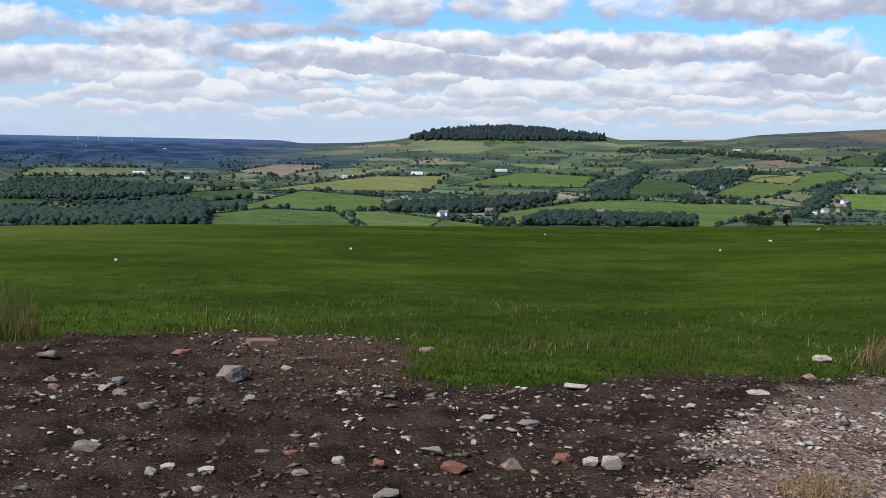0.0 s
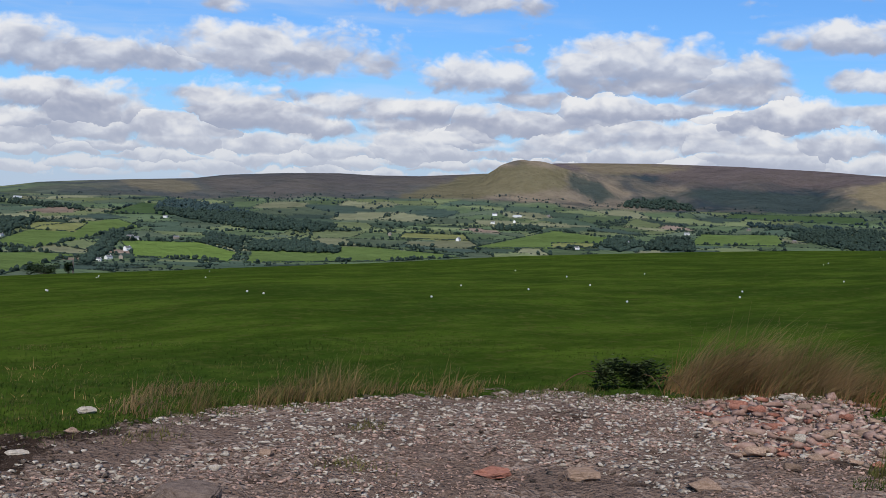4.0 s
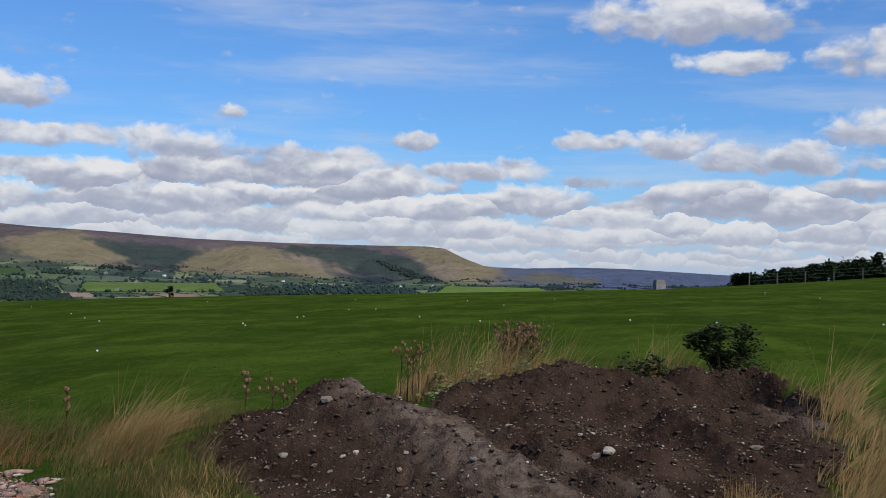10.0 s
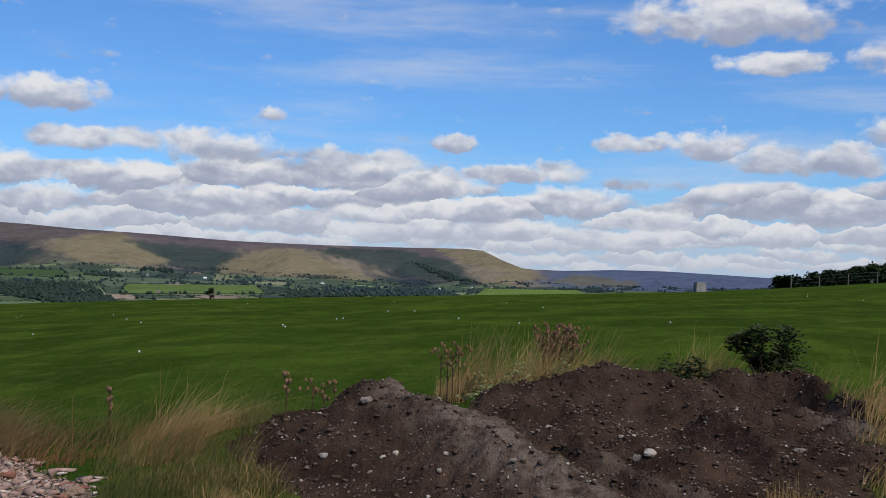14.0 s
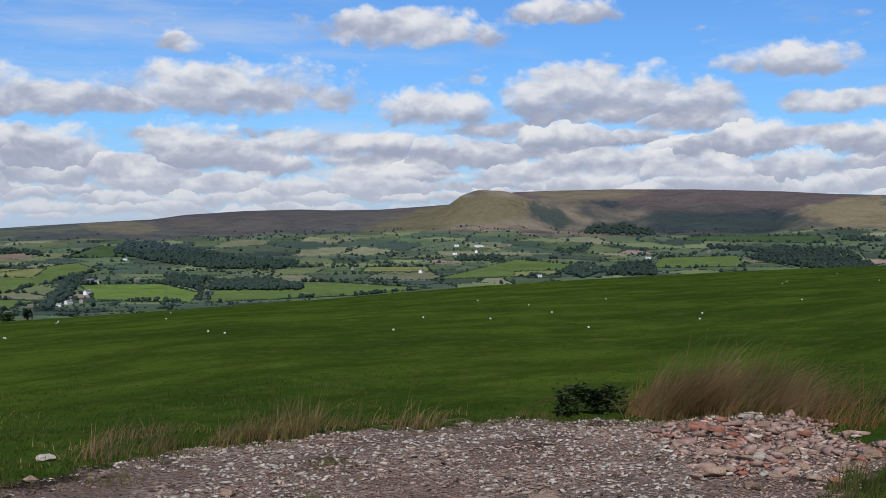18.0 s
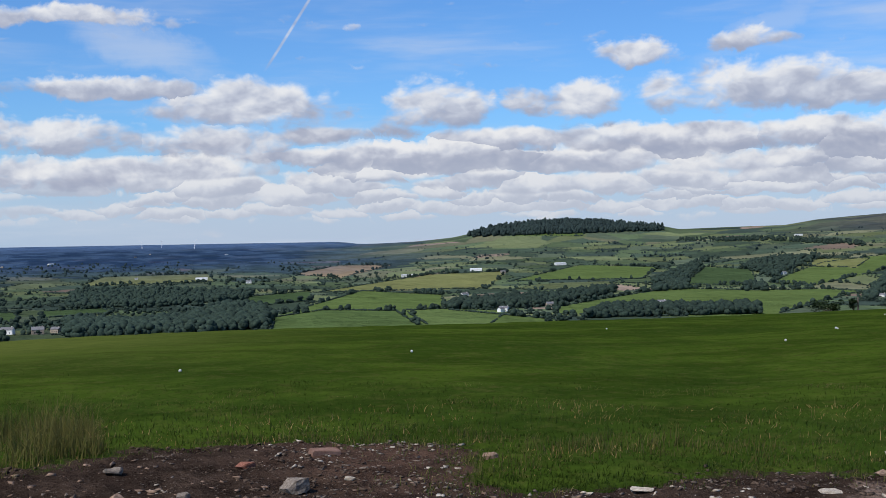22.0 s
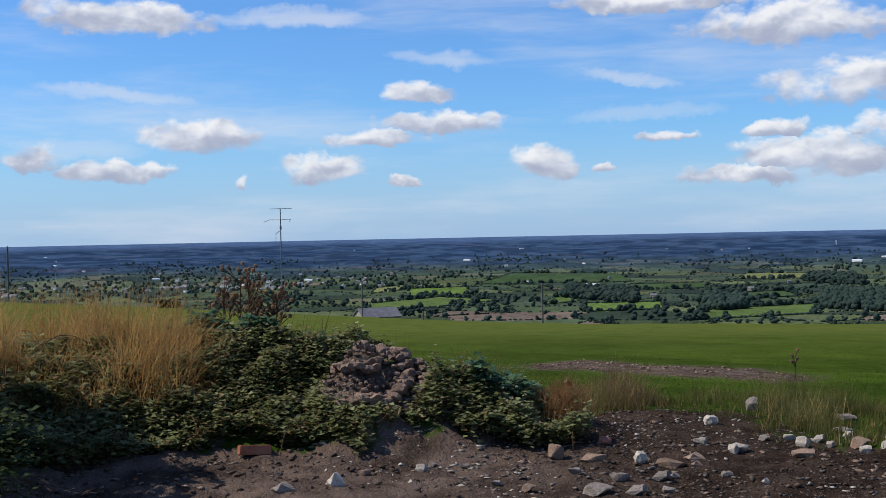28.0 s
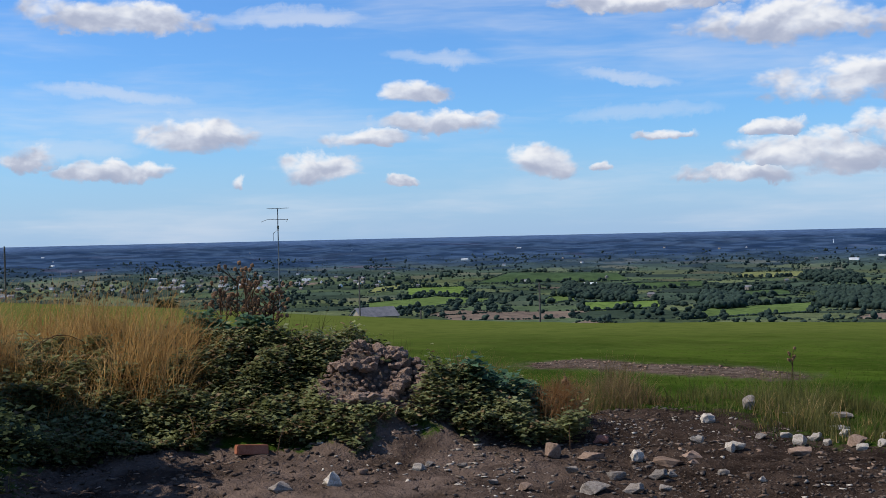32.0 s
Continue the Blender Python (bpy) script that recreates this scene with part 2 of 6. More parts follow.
# vapour trails high on the plain's side
trail = W.math("ABSOLUTE", W.math("MULTIPLY_ADD", el_, -0.654, W.math("ADD", az_, 6.23)))
trail = W.math("MULTIPLY", W.span(trail, 0.02, 0.12, 0.6, 0.0), W.math("MULTIPLY", W.span(el_, 7.8, 8.6), W.span(el_, 11.5, 14.0, 1.0, 0.0)))
streak = W.math("ABSOLUTE", W.math("MULTIPLY_ADD", el_, 1.65, W.math("ADD", az_, 3.2)))
streak = W.math("MULTIPLY", W.span(streak, 0.04, 0.16, 0.55, 0.0), W.math("MULTIPLY", W.span(el_, 9.3, 9.9), W.span(el_, 10.8, 12.5, 1.0, 0.0)))
above = W.mix(W.math("MAXIMUM", W.math("MAXIMUM", cover, trail), streak), above, white)
shown = W.node("ShaderNodeBackground")
W.put(shown.inputs[0], above)
WT.links.new(shown.outputs[0], W.node("ShaderNodeOutputWorld").inputs[0])

sun_data = bpy.data.lights.new("sun", "SUN")
sun_data.energy, sun_data.angle, sun_data.color = 5.0, radians(0.53), (1.0, 0.95, 0.87)
sun = new("sun", sun_data)
sa, se = radians(SUN_AZ), radians(SUN_EL)
sun.matrix_world = look((300 * math.sin(sa) * math.cos(se), 300 * math.cos(sa) * math.cos(se), 300 * math.sin(se)), (0, 0, 0))

# materials


def material(name, rough=0.9, spec=0.25):
    mat = bpy.data.materials.new(name)
    mat.use_nodes = True
    net = Net(mat.node_tree)
    bsdf = mat.node_tree.nodes["Principled BSDF"]
    bsdf.inputs["Roughness"].default_value = rough
    bsdf.inputs["Specular IOR Level"].default_value = spec
    return mat, net, bsdf


def bump(net, bsdf, height, strength=0.5, distance=0.02):
    n = net.node("ShaderNodeBump")
    n.inputs["Strength"].default_value, n.inputs["Distance"].default_value = strength, distance
    net.put(n.inputs["Height"], height)
    net.put(bsdf.inputs["Normal"], n.outputs[0])


def grained(name, dark, light, scale=6.0, rough=0.9, relief=0.4, depth=0.01, fine=60.0, vary=0.25, thin=0.0):
    """A natural surface: two tones mixed at a coarse and a fine scale, varied from piece to piece."""
    mat, net, bsdf = material(name, rough, 0.05)
    at = net.node("ShaderNodeTexCoord").outputs["Object"]
    coarse, small = net.noise(at, scale, 5.0, 0.6), net.noise(at, fine, 3.0, 0.6)
    mixed = net.math("ADD", net.math("MULTIPLY", coarse, 0.65), net.math("MULTIPLY", small, 0.35))
    colour = net.mix(net.span(mixed, 0.32, 0.68), dark, light)
    info = net.node("ShaderNodeObjectInfo").outputs["Random"]
    island = net.node("ShaderNodeNewGeometry").outputs["Random Per Island"]
    shift = net.math("MULTIPLY_ADD", net.math("ADD", info, island), vary, 1 - vary)
    hsv = net.node("ShaderNodeHueSaturation")
    net.put(hsv.inputs["Value"], shift)
    net.put(hsv.inputs["Color"], colour)
    net.put(bsdf.inputs["Base Color"], hsv.outputs[0])
    if relief:
        bump(net, bsdf, net.math("ADD", coarse, net.math("MULTIPLY", small, 0.4)), relief, depth)
    if thin:
        glow = net.node("ShaderNodeBsdfTranslucent")
        net.put(glow.inputs["Color"], hsv.outputs[0])
        both = net.node("ShaderNodeMixShader")
        both.inputs[0].default_value = thin
        mat.node_tree.links.new(bsdf.outputs[0], both.inputs[1])
        mat.node_tree.links.new(glow.outputs[0], both.inputs[2])
        mat.node_tree.links.new(both.outputs[0], mat.node_tree.nodes["Material Output"].inputs[0])
    return mat

# the ground: one sheet from underfoot to the hills


def lattice(ix, iy, seed):
    h = (ix * 374761393 + iy * 668265263 + seed * 1442695041).astype(np.int64) & 0x7FFFFFFF
    h = ((h ^ (h >> 13)) * 1274126177) & 0x7FFFFFFF
    return ((h ^ (h >> 16)) & 0xFFFF) / 65535.0


def value_noise(x, y, seed=0):
    ix, iy = np.floor(x).astype(np.int64), np.floor(y).astype(np.int64)
    u, v = x - ix, y - iy
    u, v = u * u * (3 - 2 * u), v * v * (3 - 2 * v)
    low = lattice(ix, iy, seed) * (1 - u) + lattice(ix + 1, iy, seed) * u
    high = lattice(ix, iy + 1, seed) * (1 - u) + lattice(ix + 1, iy + 1, seed) * u
    return low * (1 - v) + high * v


def fbm(x, y, octaves=4, seed=0, gain=0.5):
    total, amp, norm = 0.0, 1.0, 0.0
    for k in range(octaves):
        total = total + amp * value_noise(x * 2**k + 17.3 * k, y * 2**k - 9.1 * k, seed + k)
        norm += amp
        amp *= gain
    return total / norm


def smooth(x, lo, hi):
    u = np.clip((x - lo) / (hi - lo), 0, 1)
    return u * u * (3 - 2 * u)


def curve(az, text):
    """A quantity round the compass, from 'bearing:value' pairs."""
    pairs = [[float(v) for v in item.split(":")] for item in text.split()]
    return np.interp(az, [p[0] for p in pairs], [p[1] for p in pairs])


CREST = "-180:-1 -110:-1 -70:-2.0 -60:-2.8 -45:-3.95 -40:-4.25 -35:-4.48 -30:-4.56 -20:-4.68 -10:-4.52 0:-4.42 8:-4.33 15:-4.18 23:-3.9 31:-3.48 39:-2.97 47:-2.3 55:-1.78 60:-1.5 68:-1.12 79:-0.69 89:-0.3 93:-0.12 97:0.16 103.5:0.7 107:1.05 110:1.3 116:1.6 130:1.0 180:-1"
REACH = "-180:60 -60:40 -45:42 -35:60 -20:75 0:80 20:85 40:90 70:95 93:110 104:110 112:100 180:60"
NEARER = "-180:0 -60:-0.3 0:-0.2 20:-0.35 35:-0.05 55:-0.05 62:0.1 67:0.3 75:0.4 92:0.8 104:0.8 112:0.8 150:0.2 180:0"
SKYLINE = "-180:0.5 -70:-0.25 3:-0.27 6:-0.22 7.8:-0.1 8.4:0.0 9.5:0.3 11.4:0.5 13.3:0.6 14.6:0.58 16.5:0.38 17.6:0.3 18.6:0.1 21.3:0.17 23.4:0.21 24.9:0.45 26.4:0.57 29:0.74 31.8:0.9 33.3:1.12 36:1.31 38.7:1.4 40.3:1.36 42.5:1.4 44.6:1.55 46.5:1.7 49:2.24 50.6:2.3 53.6:2.36 57.6:2.33 61.5:2.2 63.5:2.07 67:1.94 71:1.73 75:1.66 79:1.65 82:1.67 82.9:1.58 83.8:1.15 84.8:0.7 85.4:0.56 87.4:0.74 89.1:0.82 91.5:0.81 94.2:0.7 97:0.58 104:0.3 110:0.4 130:1 180:0.5"
FOOT = "-180:-0.8 -70:-0.7 0:-0.7 8:-0.75 18:-0.7 23:-0.25 28:-0.05 32:-0.06 38:0.18 42:0.28 45.5:0.4 49.6:0.3 55:0.1 60:0.2 64:0.3 69:0.2 74:0.0 79:-0.2 84:-0.1 90:-0.2 110:-0.2 180:-0.5"
SPURS = "0:0.4 44:0.6 48:0.7 52:0.5 56:0.25 61:0.15 63:0.9 66:0.9 67.5:0.3 70:0.05 72:0.3 73.5:0.95 77:0.95 78.5:0.3 80:0.1 82:0.35 83.5:0.9 86:0.9 90:0.5"
KNOB = "44:0 44.6:0.9 45.7:1.45 46.4:1.9 47.0:2.07 47.6:2.12 48.3:2.1 49.0:1.98 49.8:1.78 51:1.45 53:0.9 55:0.3 56:0"


def ridge(x, y, ax, ay, az_, bx, by, bz, wide):
    """A rounded bank along a line from a to b, with its heights at the two ends."""
    ux, uy = bx - ax, by - ay
    s = np.clip(((x - ax) * ux + (y - ay) * uy) / (ux * ux + uy * uy), 0, 1)
    d = np.hypot(x - ax - s * ux, y - ay - s * uy)
    return (az_ + s * (bz - az_)) * np.exp(-((d / wide) ** 2))


def mounds(x, y):
    """Heaps of dug earth near the camera, above the plain ground."""
    wob = 0.35 * (fbm(x * 0.9, y * 0.9, 3, 5) - 0.5)
    x, y = x + wob, y - wob
    heaps = [
        ridge(x, y, 9.5, 2.15, 0.66, 8.8, 1.35, 0.54, 0.5),
        ridge(x, y, 8.8, 1.35, 0.5, 7.6, 0.3, 0.1, 0.42),
        ridge(x, y, 9.7, 2.6, 0.36, 9.2, 2.0, 0.4, 0.8),
        ridge(x, y, 11.4, 1.3, 0.34, 11.6, 0.2, 0.46, 0.55),
        ridge(x, y, 9.9, 0.7, 0.16, 9.3, -0.3, 0.18, 0.35),
        ridge(x, y, 11.6, 0.2, 0.46, 11.5, -0.6, 0.3, 0.45),
        ridge(x, y, 11.0, -1.2, 0.18, 9.8, -1.8, 0.16, 0.5),
        ridge(x, y, 9.0, 0.9, 0.4, 8.0, -0.2, 0.16, 0.22),
        ridge(x, y, 10.6, 1.0, 0.3, 10.2, 0.3, 0.12, 0.3),
        ridge(x, y, 12.0, -0.75, 0.36, 11.85, -1.45, 0.42, 0.26),
        ridge(x, y, 11.85, -1.45, 0.4, 10.6, -2.0, 0.24, 0.2),
        ridge(x, y, 11.1, -0.55, 0.22, 10.2, -1.75, 0.24, 0.17),
        ridge(x, y, 10.6, -0.5, 0.3, 9.4, -1.2, 0.14, 0.2),
        ridge(x, y, 8.9, 5.3, 0.06, 7.6, 4.3, 0.02, 0.4),
        # bank under the brambles
        ridge(x, y, -8.6, 5.5, 0.65, -7.2, 6.9, 0.62, 1.0),
        ridge(x, y, -7.2, 6.9, 0.58, -6.1, 7.9, 0.12, 0.8),
        ridge(x, y, -8.6, 5.5, 0.7, -9.2, 3.6, 0.8, 1.2),
        ridge(x, y, -9.0, 3.9, 0.6, -7.0, 2.8, 0.3, 0.9),
        ridge(x, y, -6.5, 6.45, 0.6, -6.1, 6.9, 0.45, 0.5),
        ridge(x, y, -6.5, 6.45, 0.7, -6.25, 6.75, 0.6, 0.28),
    ]
    out = heaps[0]
    for h in heaps[1:]:
        out = np.maximum(out, h)
    # hollows scooped by the digger
    for cx, cy, wide, deep_ in ((11.55, -1.0, 0.32, 0.3), (10.5, -1.35, 0.22, 0.12), (10.0, 1.25, 0.4, 0.14), (10.3, -0.1, 0.5, 0.1)):
        out = out - deep_ * np.exp(-(((x - cx) ** 2 + (y - cy) ** 2) / wide**2) ** 2) * smooth(out, 0.05, 0.3)
    return out


def lay(x, y, rough=True):
    """Height of the ground."""
    x, y = np.asarray(x, float), np.asarray(y, float)
    r, az = np.hypot(x, y), np.degrees(np.arctan2(x, y))
    crest, reach, near = curve(az, CREST), curve(az, REACH), curve(az, NEARER)
    top = 1.55 + reach * np.tan(np.radians(crest))
    lift = near * smooth(r, 5 + 2 * (az < 55), 19)
    z = lift + (top - near) * np.clip((r - 19) / (reach - 19), 0, 1) ** 1.15
    if rough:
        z = z + 0.10 * (fbm(x * 0.13, y * 0.13, 3, 3) - 0.5) * smooth(r, 14, 30)
        z = z + (0.09 * (fbm(x * 0.55, y * 0.55, 3, 4) - 0.5) + 0.05 * (fbm(x * 1.9, y * 1.9, 2, 6) - 0.5)) * smooth(r, 10, 22) * (1 - smooth(r, 85, 105))
    # beyond the brow the hillside falls away to the valley
    past = np.clip(r - reach, 0, None)
    drop = top + np.tan(np.radians(crest)) * past - 0.0011 * past**2
    el = np.degrees(np.arctan2(drop - 1.55, np.maximum(r, 1)))
    sky, foot = curve(az, SKYLINE), curve(az, FOOT)
    floor_el = np.degrees(np.arctan2(-110.0 - 1.55, np.maximum(r, 1)))
    plain = np.interp(r, [2400, 3000, 3700, 4300, 4800, 5200], [-2.66, -1.9, -1.15, -0.62, -0.25, -0.24])
    open_ = 1 - smooth(az, 2, 9) + smooth(az, 125, 140)
    rise = foot + (sky - foot) * smooth(r, 3700, 4600) - 2.2 * smooth(r, 4600, 4950)
    hilly = np.where(r < 3700, -2.66 + (foot + 2.66) * np.clip((r - 2400) / 1300, 0, 1) ** 0.8, rise)
    knob = curve(az, KNOB)
    swell = foot - 0.5 + (knob - foot + 0.5) * np.exp(-(((r - 4150) / 300) ** 2))
    hilly = np.maximum(hilly, np.where((knob > 0.02) & (r > 3600), swell, -9))
    spur = (fbm(az * 0.33, r / 900, 4, 11) - 0.5) * 0.7 + (curve(az, SPURS) - 0.45) * 0.55
    spur = spur * smooth(r, 3650, 4050) * (1 - smooth(r, 4200, 4600)) * smooth(az, 22, 46) * (1 - smooth(az, 86, 90))
    far = hilly + spur
    far = far * (1 - open_) + plain * open_
    far = np.where(r < 2400, floor_el, far)
    roll = (fbm(x / 420, y / 420, 3, 21) - 0.5) * 0.35 * smooth(r, 1200, 1900) * (1 - smooth(r, 3300, 4000))
    far = far + roll
    deep = smooth(r, reach + 60, 1250)
    el = np.minimum(el, crest - 0.0004 * past) * (1 - deep) + far * deep
    z = np.where(r > reach, 1.55 + r * np.tan(np.radians(el)), z)
    if rough:
        heaped = np.where(r < 16, mounds(x, y), 0)
        z = z + heaped + smooth(heaped, 0.03, 0.15) * (0.16 * (fbm(x * 2.6, y * 2.6, 3, 14, 0.6) - 0.5) + 0.13 * (fbm(x * 6, y * 6, 4, 8, 0.65) - 0.5))
        z = z + np.where(r < 14, 0.07 * (fbm(x * 3, y * 3, 5, 7, 0.6) - 0.5) + np.where(r < 9.5, 0.05 * (fbm(x * 8, y * 8, 3, 17, 0.6) - 0.5), 0) + 0.05 * (fbm(x * 0.8, y * 0.8, 2, 9) - 0.5), 0)
    return z


AZ = np.concatenate([np.arange(-66, 114.01, 0.15), np.arange(117, 291, 3.0)])
RINGS = np.concatenate([np.array([0.3, 1.2, 2.4, 3.4]), np.arange(4.2, 14, 0.06), np.geomspace(14.1, 130, 105), np.geomspace(150, 1150, 9)])
AZ_FAR = np.concatenate([np.arange(-66, 114.01, 0.12), np.arange(117, 291, 3.0)])
RINGS_FAR = np.concatenate([np.geomspace(1150, 3600, 104), np.linspace(3625, 4960, 78)])


def polar(bearings, rings, first):
    """Bearings and distances of a round grid, and its faces counted from a first corner."""
    a, r = np.meshgrid(np.radians(bearings), rings)
    n = len(bearings)
    i, j = np.meshgrid(np.arange(len(rings) - 1), np.arange(n), indexing="ij")
    k = (j + 1) % n
    return a.ravel(), r.ravel(), np.stack([i * n + j, (i + 1) * n + j, (i + 1) * n + k, i * n + k], -1).reshape(-1, 4)[:, ::-1] + first


near_a, near_r, near_q = polar(AZ, RINGS, 0)
far_a, far_d, far_q = polar(AZ_FAR, RINGS_FAR, len(near_a))
ga, gr, quads = np.concatenate([near_a, far_a]), np.concatenate([near_r, far_d]), np.concatenate([near_q, far_q])
GX, GY = gr * np.sin(ga), gr * np.cos(ga)
GZ = lay(GX, GY)


def sheet(name, xyz, faces, mat):
    """A large mesh from arrays of corners and faces of equal size."""
    mesh = bpy.data.meshes.new(name)
    n, per = faces.shape
    mesh.vertices.add(len(xyz))
    mesh.vertices.foreach_set("co", np.asarray(xyz, np.float32).ravel())
    mesh.loops.add(n * per)
    mesh.loops.foreach_set("vertex_index", faces.astype(np.int32).ravel())
    mesh.polygons.add(n)
    mesh.polygons.foreach_set("loop_start", np.arange(0, n * per, per, dtype=np.int32))
    mesh.update(calc_edges=True)
    if mat:
        mesh.materials.append(mat)
    return new(name, mesh)


def inside(x, y, text):
    """Whether points lie in the polygon 'x,y x,y ...'."""
    pts = [tuple(float(v) for v in p.split(",")) for p in text.split()]
    hit = np.zeros(np.shape(x), bool)
    for (x0, y0), (x1, y1) in zip(pts, pts[1:] + pts[:1]):
        cross = ((y0 > y) != (y1 > y)) & (x < (x1 - x0) * (y - y0) / ((y1 - y0) or 1e-9) + x0)
        hit ^= cross
    return hit



def ragged(x, y):
    """Shifts that make the edges of bare ground uneven."""
    return 0.75 * (fbm(x * 1.3, y * 1.3, 5, 31, 0.65) - 0.5), 0.75 * (fbm(x * 1.3, y * 1.3, 5, 32, 0.65) - 0.5)


SOIL = "-3,-10 -4.8,1.5 -6.4,3.0 -7.5,4.3 -7.5,5.2 -6.0,5.9 -5.7,7.0 -5.6,7.9 -5.9,8.6 -6.0,9.5 -5.1,9.6 -4.4,9.0 -3.0,8.4 -2.4,9.0 -1.6,8.8 -1.2,9.4 -0.5,9.5 0.2,9.5 1.0,9.3 1.0,8.2 1.1,7.5 1.9,7.3 2.6,7.8 3.2,7.6 4.3,7.55 5,7.8 6.3,7.45 7.7,6.85 8.2,6.2 8.9,5.7 9.1,5.2 8.2,3.9 7.4,3.7 6.6,3.5 6,3 5,0 5,-10"
GRAVEL = "1.8,3 1.5,5.0 2.1,5.75 2.5,6.15 3.1,6.9 3.6,7.3 4.2,7.5 5,7.8 6.3,7.45 7.7,6.85 8.2,6.2 8.9,5.7 9.1,5.2 8.2,3.9 7.4,3.7 6.6,3.5 6,3 4,1.5"
DUG = "8.0,2.4 9.0,3.3 10.2,3.0 10.6,1.9 11.6,1.6 12.2,0.4 12.5,-0.7 12.4,-1.5 11.3,-1.85 9.6,-1.9 8.2,-1.3 7.2,-0.9 6.6,0.6 7.3,1.9"
HEAP = "-6.95,6.15 -6.4,5.95 -5.95,6.3 -5.95,6.9 -6.3,7.25 -6.85,7.1"
BARE = "-9.6,12.4 -7.6,12.5 -6.2,12.5 -5.9,13.2 -7.4,13.7 -9.4,13.6"

wob1, wob2 = ragged(GX, GY)
close = gr < 20
def soft(outline, spread=0.22):
    """How far a point lies in an outline, 0 to 1, blurred over its edge."""
    near_ = np.flatnonzero(close)
    x, y, total = GX[near_] + wob1[near_], GY[near_] + wob2[near_], 0.0
    for k in range(9):
        d = spread * math.sqrt(k / 8)
        total = total + inside(x + d * math.cos(2.4 * k), y + d * math.sin(2.4 * k), outline)
    out = np.zeros(len(GX), np.float32)
    out[near_] = total / 9
    return out


soil, gravel = soft(SOIL, 0.4), soft(GRAVEL, 0.35)
dug = np.maximum(np.maximum(soft(DUG, 0.2), soft(BARE, 0.3)), soft(HEAP, 0.15))
red = soft("-0.4,9.6 1.1,9.5 1.05,8.6 1.4,7.6 0.5,7.7 0.0,8.2", 0.5)

# fields of the valley: plots round scattered middles, each with its own crop
rng = np.random.default_rng(4)
plots = []
for _ in range(3600):
    a, q = rng.uniform(-70, 118), rng.uniform(0, 1)
    plots.append((a, 1150 + 3750 * q**0.7))
pa, pr = np.array(plots).T
PLOT_X, PLOT_Y = pr * np.sin(np.radians(pa)), pr * np.cos(np.radians(pa))
# dull and bright crops, their range also standing in for cloud shade
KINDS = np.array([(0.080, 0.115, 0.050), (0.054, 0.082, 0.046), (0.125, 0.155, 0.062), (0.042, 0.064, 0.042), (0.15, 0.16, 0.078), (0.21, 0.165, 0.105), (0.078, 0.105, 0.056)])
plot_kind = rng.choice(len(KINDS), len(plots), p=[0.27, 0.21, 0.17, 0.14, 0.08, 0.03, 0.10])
# crop colours cast bluer to put distance haze into them
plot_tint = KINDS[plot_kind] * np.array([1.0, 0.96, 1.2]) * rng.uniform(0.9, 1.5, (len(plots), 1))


def plot_of(x, y):
    """The nearest plot's number and how far the point lies from its border."""
    x, y = np.asarray(x, float), np.asarray(y, float)
    wx, wy = x + 60 * (fbm(x / 150, y / 150, 2, 41) - 0.5), y + 60 * (fbm(x / 150, y / 150, 2, 42) - 0.5)
    first, edge = np.zeros(x.size, int), np.zeros(x.size)
    for lo in range(0, x.size, 4000):
        px, py = wx.ravel()[lo:lo + 4000], wy.ravel()[lo:lo + 4000]
        near = np.flatnonzero((PLOT_X > px.min() - 400) & (PLOT_X < px.max() + 400) & (PLOT_Y > py.min() - 400) & (PLOT_Y < py.max() + 400))
        if len(near) < 2:
            continue
        d = np.hypot(px[:, None] - PLOT_X[near], py[:, None] - PLOT_Y[near])
        two = np.argpartition(d, 1, axis=1)[:, :2]
        dd = np.take_along_axis(d, two, 1)
        best = dd.argmin(1)
        first[lo:lo + 4000] = near[two[np.arange(len(px)), best]]
        edge[lo:lo + 4000] = np.abs(dd[:, 0] - dd[:, 1])
    return first, edge


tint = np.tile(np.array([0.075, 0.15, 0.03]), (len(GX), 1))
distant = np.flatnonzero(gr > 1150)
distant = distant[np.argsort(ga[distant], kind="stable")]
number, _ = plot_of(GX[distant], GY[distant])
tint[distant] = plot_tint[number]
far_az, far_r = np.degrees(np.arctan2(GX, GY)), gr
# moorland above the fields: bleached grass, bracken and heather, with slope shade in their tones
foot_r = 3720 + 180 * (fbm(far_az * 0.5, far_r * 0, 3, 51) - 0.5) * 2
# valley fields grow darker towards the plain
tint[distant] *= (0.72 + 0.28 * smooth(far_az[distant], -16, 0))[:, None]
moor = smooth(far_r, foot_r - 40, foot_r + 120) * smooth(far_az, 21, 30)
patchy = fbm(GX / 200, GY / 200, 6, 52, 0.6)
up = smooth(far_r, 4150, 4450)
grassy, fern_shade, heath = np.array([0.235, 0.18, 0.105]), np.array([0.038, 0.050, 0.046]), np.array([0.125, 0.095, 0.082])
# lighter spurs, darker slopes and gullies: sun and shade put into the tint
spur_light = smooth(patchy * 0.9 + curve(far_az, SPURS) * 0.7, 0.5, 0.95)[:, None]
gully_shade = smooth(fbm(far_az * 1.1 + far_r * 0.0022, far_r * 0.0035, 5, 57, 0.6), 0.52, 0.66)[:, None]
upland = grassy * spur_light + fern_shade * (1 - spur_light)
upland = upland * (1 - 0.45 * gully_shade) + np.array([0.030, 0.042, 0.044]) * 0.45 * gully_shade
high = smooth(fbm(GX / 240, GY / 240, 6, 53, 0.6) + 0.5 * up, 0.6, 0.95)[:, None]
upland = upland * (1 - high) + heath * high
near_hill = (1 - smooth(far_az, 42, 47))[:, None]
